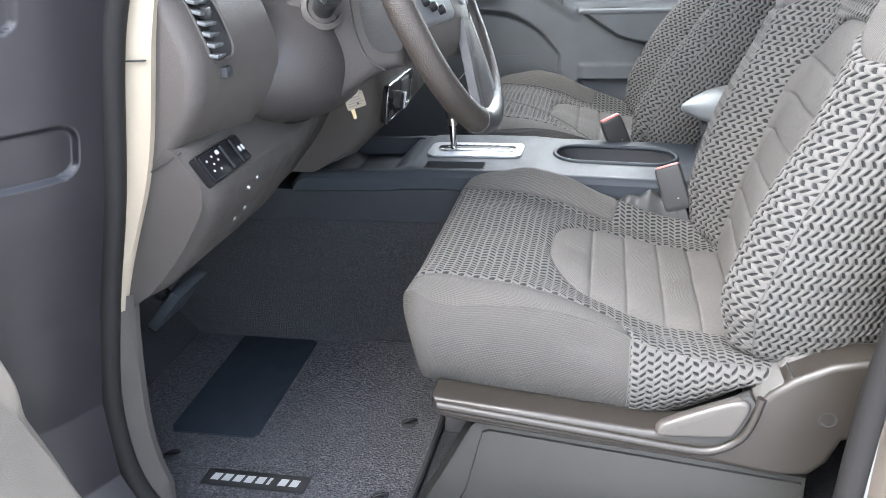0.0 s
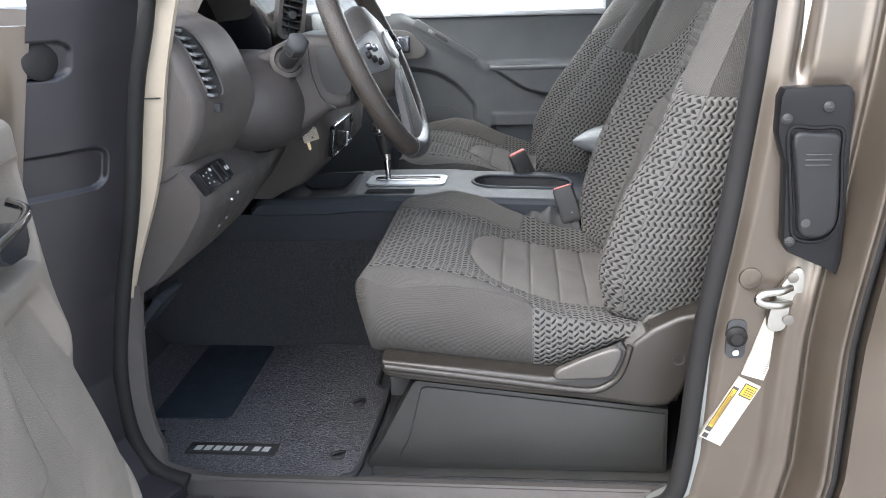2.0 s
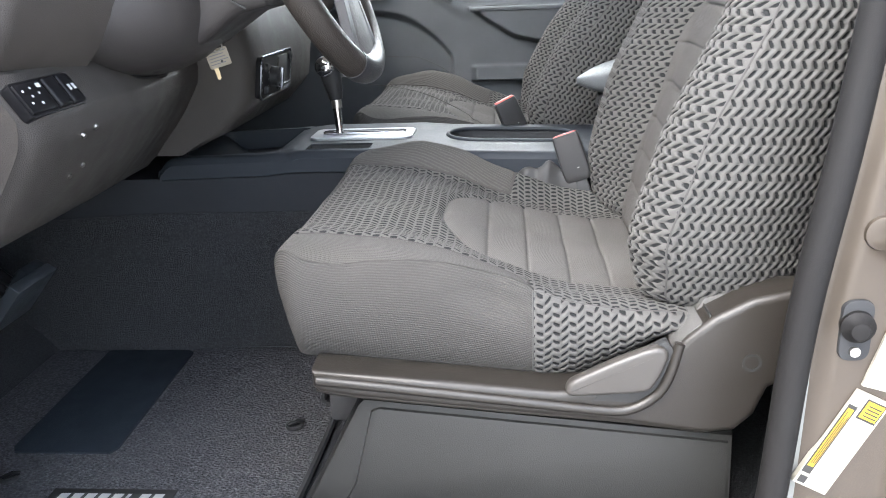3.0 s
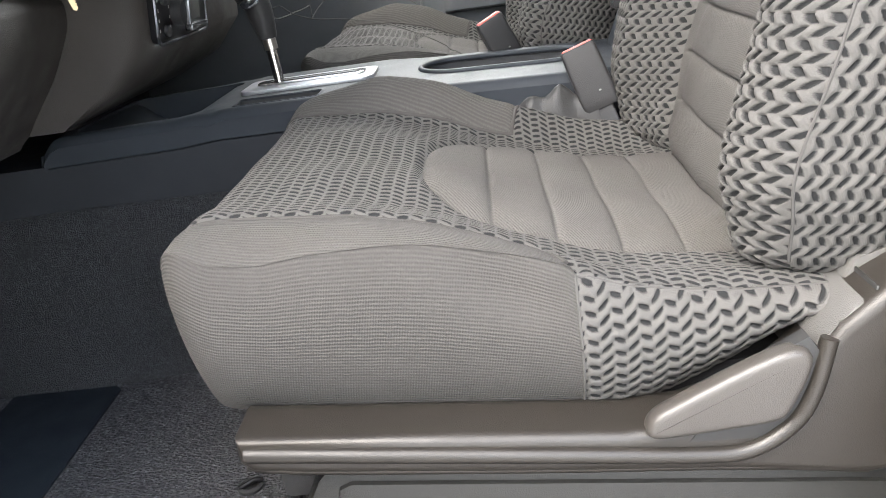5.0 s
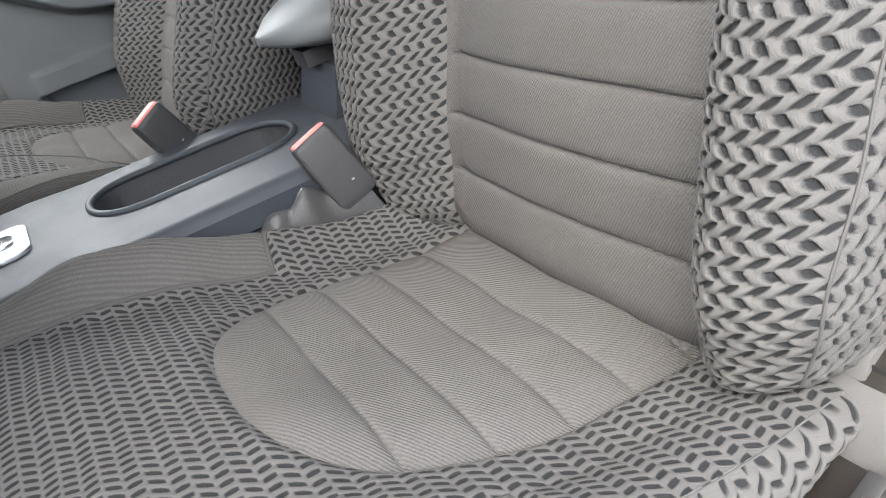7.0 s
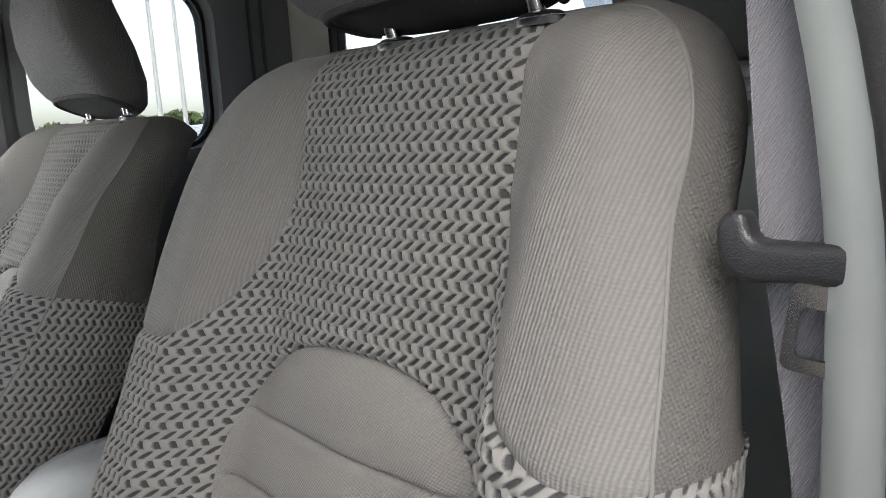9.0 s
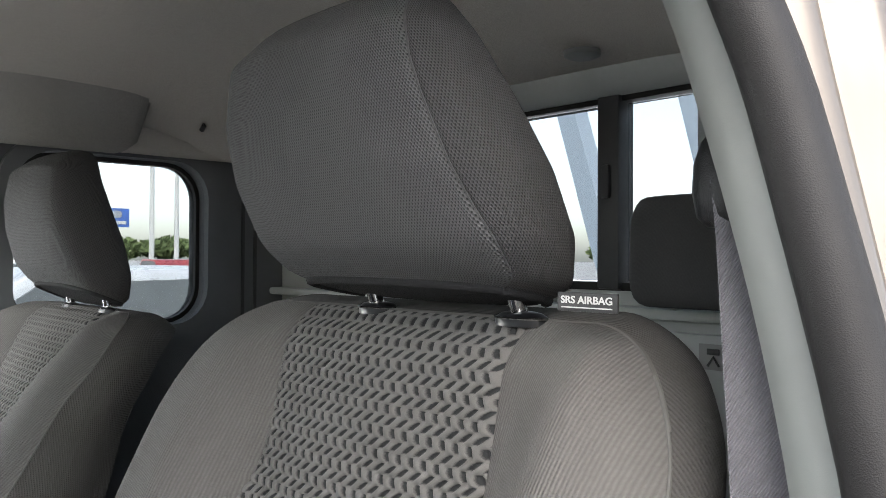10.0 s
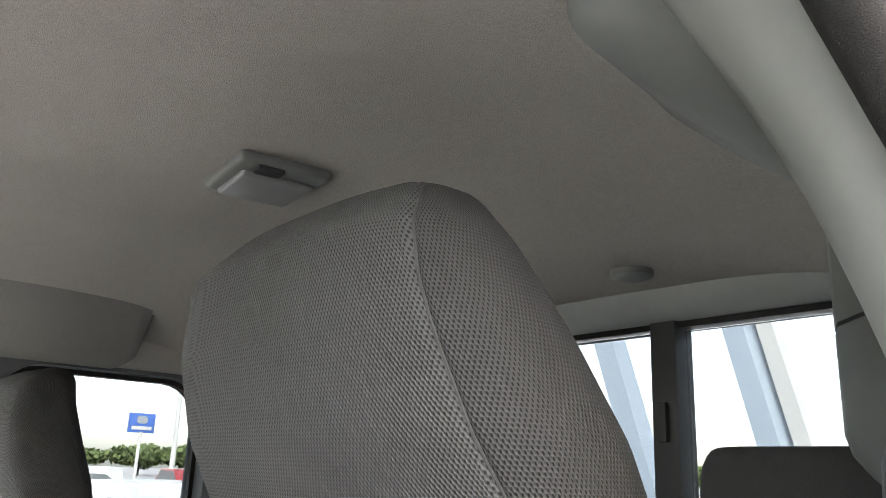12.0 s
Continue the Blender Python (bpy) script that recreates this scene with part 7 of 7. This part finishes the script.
verts, faces, uvs = sheet(trim_face, list(np.linspace(0, 0.35, 130)) + list(np.linspace(0.36, 1, 60)), list(np.linspace(0, 1, 190)))
part("trim_panel", mesh("trim_panel", verts, faces, m_doorskin, uvs), None, ddoor, "grey-brown moulded trim panel")
verts, faces, uvs = sheet(lambda k, s: tuple(Vector(trim_face(0, k)).lerp(door_m @ Vector((0.06 + 0.04 * k, -0.02, 0.515 + 0.775 * k)), s)), list(np.linspace(0, 1, 40)), [0, 0.5, 1.0])
part("trim_edge", mesh("trim_edge", verts, faces, m_doorskin, uvs), None, ddoor)
hnd = part("inner_handle", on_door(prism([(0.268, 1.160), (0.300, 1.164), (0.345, 1.163), (0.358, 1.156), (0.352, 1.142), (0.330, 1.130), (0.285, 1.126), (0.268, 1.138)], "y", 0.062, 0.092, 0.004, 2)), m_darkchrome, ddoor, "dark chrome pull handle")
part("handle_lip", on_door(tube(spline([(0.358, 0.090, 1.158), (0.315, 0.097, 1.166), (0.280, 0.097, 1.172), (0.263, 0.088, 1.176), (0.260, 0.072, 1.182)], 5), 0.0055, 10)), m_chrome, hnd, "bright chrome lip")
part("lock_tab", on_door(rbox(0.298, 0.318, 0.056, 0.074, 1.150, 1.186, 0.004, 2)), m_darkchrome, hnd)
part("handle_base", on_door(rbox(0.262, 0.338, 0.046, 0.054, 1.11, 1.20, 0.008, 2)), m_softblack, ddoor)
part("kick_grille", on_door(rbox(0.060, 0.085, 0.010, 0.034, 0.50, 0.66, 0.004)), m_softblack, ddoor)
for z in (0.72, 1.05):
    part("hinge", on_door(rbox(-0.03, 0.06, -0.06, -0.02, z, z + 0.06, 0.006)), m_paint_shaded, ddoor)

# ---- passenger door, closed ----
pdoor = thing("door_2", (0.3, 0.70, 0.55), "closed far door with dark armrest and pocket", "car door", kind="structure")
door_arch = lerp_table([(-0.40, 1.10), (0.05, 1.142), (0.169, 1.144), (0.239, 1.136), (0.295, 1.110), (0.35, 1.066), (0.40, 1.00), (0.85, 1.0)])
arm_low = lerp_table([(0.30, 1.16), (0.434, 1.130), (0.489, 1.093), (0.545, 1.058), (0.607, 1.043), (0.85, 1.040)])


def pface(x, z):
    y = 0.692
    line = max(1.28 - 0.61 * (x - 0.195), 1.142)     # a slanting shoulder runs down to the armrest
    y += 0.024 * smooth01((z - line) / 0.012)
    y -= 0.010 * math.exp(-((z - line + 0.016) / 0.016) ** 2) * smooth01((x - 0.10) / 0.08) * (1 - smooth01((x - 0.40) / 0.05))
    armr = smooth01((x - 0.425) / 0.02) * smooth01((z - arm_low(x)) / 0.016) * (1 - smooth01((z - 1.139) / 0.007))
    y -= 0.062 * armr
    bowl = smooth01((door_arch(x) - z) / 0.024) * (1 - smooth01((x - 0.372) / 0.016))
    y += 0.034 * bowl
    lip = smooth01((x - 0.43) / 0.02) * (1 - smooth01((z - 0.985) / 0.008))
    y -= 0.014 * lip * smooth01((z - 0.945) / 0.006)
    y += 0.024 * lip * (1 - smooth01((z - 0.945) / 0.006)) * smooth01((z - 0.80) / 0.05)
    y += 0.010 * smooth01((z - 1.275) / 0.03)
    return (x, y, z)


verts, faces, uvs = sheet(pface, list(np.linspace(-0.35, 0.80, 230)), list(np.linspace(0.56, 1.305, 220)))
part("trim_panel", mesh("trim_panel", verts, faces, m_pdoor, uvs), None, pdoor, "dark grey moulded door trim")
part("door_shell", rbox(-0.45, 0.80, 0.748, 0.80, 0.45, 1.298, 0.01), m_paint, pdoor)
part("window_ledge", rbox(-0.35, 0.80, 0.700, 0.745, 1.288, 1.306, 0.005), m_alu, pdoor, "pale window ledge")
hcup = part("handle_cup", prism([tuple(p) for p in spline([(0.06, 1.168), (0.17, 1.165), (0.208, 1.167), (0.230, 1.182), (0.226, 1.205), (0.205, 1.228), (0.172, 1.250), (0.12, 1.256), (0.06, 1.256)], 4, True)], "y", 0.672, 0.70, 0.004), m_hinge_cap, pdoor, "grey handle surround")
part("door_handle", rbox(0.140, 0.182, 0.662, 0.676, 1.185, 1.238, 0.008, 3), m_darkchrome, hcup, "dark chrome handle")
part("armrest_top", rbox(0.432, 0.79, 0.626, 0.700, 1.130, 1.143, 0.006, 3), m_pdoor, pdoor)
part("armrest_slot", rbox(0.462, 0.56, 0.650, 0.686, 1.1415, 1.1442, 0), m_ink, pdoor)
strip_m = Matrix.Translation((0.297, 0.676, 1.219)) @ Matrix.Rotation(radians(31.5), 4, "Y")
sstrip = part("switch_strip", rbox(-0.115, 0.108, -0.008, 0.010, -0.011, 0.011, 0.004, 2, m=strip_m), m_pdoor, pdoor, "raised switch strip")
part("window_switch", rbox(-0.042, 0.005, -0.0105, -0.006, -0.005, 0.006, 0.002, 2, m=strip_m), m_black, sstrip, "black window switch")
part("lock_switch", rbox(-0.066, -0.05, -0.0105, -0.006, -0.004, 0.005, 0.0015, 2, m=strip_m), m_faint, sstrip)
gl = part("pane", rbox(-0.35, 0.80, 0.742, 0.746, 1.29, 1.72, 0), m_glass, pdoor)
gl.visible_shadow = False
part("window_frame", rbox(-0.1, 0.82, 0.66, 0.76, 1.70, 1.745, 0.01), m_black, pdoor)
whole("pillar_b_far", rbox(0.785, 0.90, 0.69, 0.79, 0.5, 1.76, 0.012), m_pdoor, "dark grey far centre pillar trim", "pillar", kind="structure")
fb = thing("seat_belt", (0.84, 0.66, 0.8), "dark seat belt on the far pillar", "seat belt")
part("webbing", rbox(0.835, 0.880, 0.672, 0.675, 0.62, 1.62, 0.0005), m_belt, fb)
part("top_anchor", rbox(0.835, 0.885, 0.655, 0.692, 1.56, 1.64, 0.012, 3), m_black, fb)

# ---- roof fittings and rear seat ----
lamp = thing("dome_lamp", (1.02, -0.02, 1.865), "grey plastic dome lamp on the headliner", "dome lamp")
lm = Matrix.Translation((1.018, -0.02, 1.870)) @ Matrix.Rotation(radians(-6), 4, "Z")
part("body", rbox(-0.052, 0.052, -0.060, 0.060, -0.008, 0.012, 0.007, 3, m=lm), m_pillar, lamp)
part("lens", rbox(-0.038, 0.046, -0.028, 0.054, -0.013, -0.004, 0.005, 3, m=lm), m_lens, lamp, "frosted lens")
part("switch", rbox(-0.03, 0.0, -0.054, -0.034, -0.013, -0.006, 0.003, 2, m=lm), m_black, lamp)
rp_ = thing("headliner_plug", (1.405, -0.225, 1.79), "round grey fastener in the headliner", "fastener")
part("disc", turned([(0.026, 0.004), (0.025, -0.003), (0.018, -0.006), (0.002, -0.006)], Matrix.Translation((1.405, -0.225, 1.798)), 24), m_pillar, rp_)
rh = thing("rear_headrest", (1.42, -0.40, 1.44), "black cloth headrest of the rear seat", "headrest")
hs = []
for z, s in ((1.456, 0.80), (1.459, 0.88), (1.466, 0.945), (1.478, 0.985), (1.495, 1.0), (1.555, 0.985), (1.568, 0.97), (1.578, 0.945), (1.586, 0.91), (1.592, 0.865), (1.595, 0.80), (1.596, 0.70)):
    hs.append([(1.43 + 0.045 * math.copysign(abs(math.cos(a)) ** 0.5, math.cos(a)) * s, -0.412 + 0.112 * math.copysign(abs(math.sin(a)) ** 0.45, math.sin(a)) * s, z) for a in np.linspace(0, 2 * math.pi, 41)[:-1]])
bm = loft(hs)
uvl = bm.loops.layers.uv.new("UVMap")
for f in bm.faces:
    for lp in f.loops:
        lp[uvl].uv = (lp.vert.co.y, lp.vert.co.z)
part("cushion", bm, m_black_cloth, rh)
for y in (-0.48, -0.33):
    part("post", tube([(1.445, y, 1.48), (1.478, y, 1.445)], 0.006, 10), m_steel, rh)


# ---- outside, seen through the windows ----
m_tree = Nodes("leaves")
m_leaf = m_tree.set(Base_Color=m_tree.mix(m_tree.noise(2.0, 4), (0.085, 0.12, 0.04), (0.12, 0.16, 0.055)), Roughness=0.8)
m_bark = plain("bark", (0.10, 0.075, 0.05), 0.9)
m_pole = plain("galvanised_pole", (0.52, 0.52, 0.50), 0.5)
m_bluesign = plain("blue_sign", (0.05, 0.13, 0.42), 0.4)
m_tyre = plain("tyre_rubber", (0.02, 0.02, 0.02), 0.8)
m_carglass = plain("car_glass", (0.15, 0.165, 0.17), 0.08)


def lot_car(x, y, turn, c, length, label):
    c_m = paint("car_paint_" + label.split()[0], c, 0.2, 0.3)
    car = thing("parked_car", (0, 0, 0), label, "car", "parked cars")
    half, w = length / 2, 0.9
    prof = [(-half, 0.35), (-half, 0.75), (-half + 0.15, 0.88), (-half * 0.5, 0.98), (half * 0.9, 0.98), (half, 0.85), (half, 0.35)]
    part("body", prism(prof, "y", -w, w, 0.08, 3), c_m, car)
    roof_ = [(-half * 0.52, 0.97), (-half * 0.22, 1.44), (half * 0.40, 1.46), (half * 0.72, 0.97)]
    part("cabin", prism(roof_, "y", -w * 0.82, w * 0.82, 0.05, 3), c_m, car)
    for s in (-1, 1):
        part("side_window", prism([(-half * 0.44, 1.0), (-half * 0.20, 1.38), (half * 0.36, 1.40), (half * 0.60, 1.0)], "y", s * w * 0.83 - 0.01, s * w * 0.83 + 0.01), m_carglass, car)
        part("headlight", rbox(-half - 0.02, -half + 0.06, s * 0.65 - 0.14, s * 0.65 + 0.14, 0.66, 0.78, 0.02), m_alu, car)
        for wx in (-half * 0.62, half * 0.62):
            wh = part("wheel", turned([(0.32, -0.1), (0.33, 0.0), (0.32, 0.1)], Matrix.Translation((wx, s * w * 0.92, 0.33)) @ Matrix.Rotation(radians(90), 4, "X"), 20), m_tyre, car)
            part("rim", turned([(0.2, -0.115), (0.2, 0.115)], Matrix.Translation((wx, s * w * 0.92, 0.33)) @ Matrix.Rotation(radians(90), 4, "X"), 14), m_alu, wh)
    part("windscreen", prism([(-half * 0.50, 1.0), (-half * 0.24, 1.40), (-half * 0.20, 1.40), (-half * 0.46, 1.0)], "y", -w * 0.74, w * 0.74), m_carglass, car)
    car.matrix_basis = pose(x, y, 0, 0, 0, turn)
    return car


lot_car(2.15, 4.2, 6, (0.72, 0.73, 0.74), 4.7, "white saloon car parked beside the pickup")
for i, (x, y, t, c, name) in enumerate(((9, 25, 80, (0.75, 0.75, 0.75), "white car parked far across the lot"), (12.5, 26, 85, (0.45, 0.05, 0.05), "red car parked far across the lot"), (16, 27, 82, (0.6, 0.6, 0.62), "silver car parked far across the lot"),
                                 (19.5, 28, 84, (0.75, 0.74, 0.72), "white car parked far across the lot"), (6, 30, 80, (0.3, 0.3, 0.32), "grey car parked far across the lot"), (5, 14, 175, (0.7, 0.7, 0.7), "pale car parked in the next row"),
                                 (40, -6, 10, (0.7, 0.7, 0.7), "white car parked behind the pickup"), (42, 4, 12, (0.3, 0.3, 0.3), "grey car parked behind the pickup"))):
    lot_car(x, y, t, c, 4.5, name)


def lot_tree(x, y, h, r, seed):
    rng = random.Random(seed)
    tr = thing("tree", (x, y, 0), "leafy green tree beyond the parked cars", "tree", "far trees")
    part("trunk", tube([(x, y, 0), (x + 0.1, y, h * 0.35), (x, y + 0.1, h * 0.6)], 0.2, 8, radii=[0.24, 0.17, 0.1]), m_bark, tr)
    for k in range(4):
        a = k * 1.6 + rng.random()
        part("limb", tube([(x, y, h * (0.32 + 0.06 * k)), (x + r * 0.5 * math.cos(a), y + r * 0.5 * math.sin(a), h * (0.55 + 0.05 * k))], 0.08, 6), m_bark, tr)
    vs_, fs_ = [], []
    for _ in range(900):
        while True:
            p = [rng.uniform(-1, 1) for _ in range(3)]
            if 0.25 < sum(q * q for q in p) < 1.0:
                break
        lump = 1 + 0.25 * math.sin(5 * p[0] + seed) * math.cos(4 * p[1])
        c = Vector((x + p[0] * r * lump, y + p[1] * r * lump, h * 0.66 + p[2] * h * 0.34 * lump))
        u = Vector((rng.gauss(0, 1), rng.gauss(0, 1), rng.gauss(0, 1))).normalized() * r * 0.14
        v = u.orthogonal().normalized() * r * 0.10
        b = len(vs_)
        vs_ += [tuple(c - u), tuple(c + v), tuple(c + u), tuple(c - v)]
        fs_.append((b, b + 1, b + 2, b + 3))
    part("crown", mesh("crown", vs_, fs_, m_leaf, None, False), None, tr)


for i, (x, y, h, r) in enumerate(((46, 120, 4.2, 4), (54, 121, 4.6, 4.5), (62, 118, 4.2, 4), (38, 124, 3.6, 4), (118, 84, 4.2, 4), (126, 76, 4.5, 5), (110, 92, 4.2, 4))):
    lot_tree(x, y, h, r, i)
for x, y, h in ((21, 48, 11), (23.5, 50, 12), (13, 47, 10), (40, 4, 9)):
    lp_ = thing("lamp_post", (x, y, 0), "tall pale lamp post of the parking lot", "lamp post", "lamp posts")
    part("pole", tube([(x, y, 0), (x, y, h)], 0.14, 10, radii=[0.17, 0.11]), m_pole, lp_)
    part("base", turned([(0.3, 0), (0.3, 0.7), (0.26, 0.75)], Matrix.Translation((x, y, 0)), 14), m_ground, lp_)
    part("head", rbox(x - 0.5, x + 0.5, y - 0.2, y + 0.2, h - 0.05, h + 0.12, 0.05), m_pole, lp_)
sx, sy = 34.5, 90.0
sg = thing("lot_sign", (sx, sy, 0), "blue sign with plain pale shapes on a post", "sign")
part("post", tube([(sx, sy, 0), (sx, sy, 5.0)], 0.2, 8), m_pole, sg)
bd = part("board", rbox(sx - 1.45, sx + 1.45, sy - 0.15, sy + 0.15, 4.9, 7.0, 0.05), m_bluesign, sg)
part("sign_shape", prism([tuple(p) for p in rounded(sx - 0.6, sx + 0.6, 5.9, 6.7, 0.35)], "y", sy - 0.2, sy - 0.155), m_alu, bd)
part("sign_bar", rbox(sx - 1.1, sx + 1.1, sy - 0.2, sy - 0.155, 5.2, 5.6, 0.02), m_white, bd)
# tall slanting steel member seen through the rear window
gy = thing("steel_stay", (4.4, -0.9, 0), "slanting pale blue steel stay behind the cab", "steel stay")
gm_ = plain("stay_paint", (0.34, 0.40, 0.46), 0.5)
part("main_beam", loft([[(4.2 + s * 0.07, y0 + w, z) for s, w in ((-1, -0.055), (1, -0.055), (1, 0.055), (-1, 0.055))] for y0, z in ((0.62, 0.0), (1.60, 3.8))]), gm_, gy)
part("side_beam", loft([[(4.25 + s * 0.04, y0 + w, z) for s, w in ((-1, -0.04), (1, -0.04), (1, 0.04), (-1, 0.04))] for y0, z in ((0.50, 0.0), (1.48, 3.8))]), m_pole, gy)
part("far_beam", loft([[(4.6 + s * 0.07, y0 + w, z) for s, w in ((-1, -0.07), (1, -0.07), (1, 0.07), (-1, 0.07))] for y0, z in ((1.55, 0.0), (2.75, 3.8))]), gm_, gy)
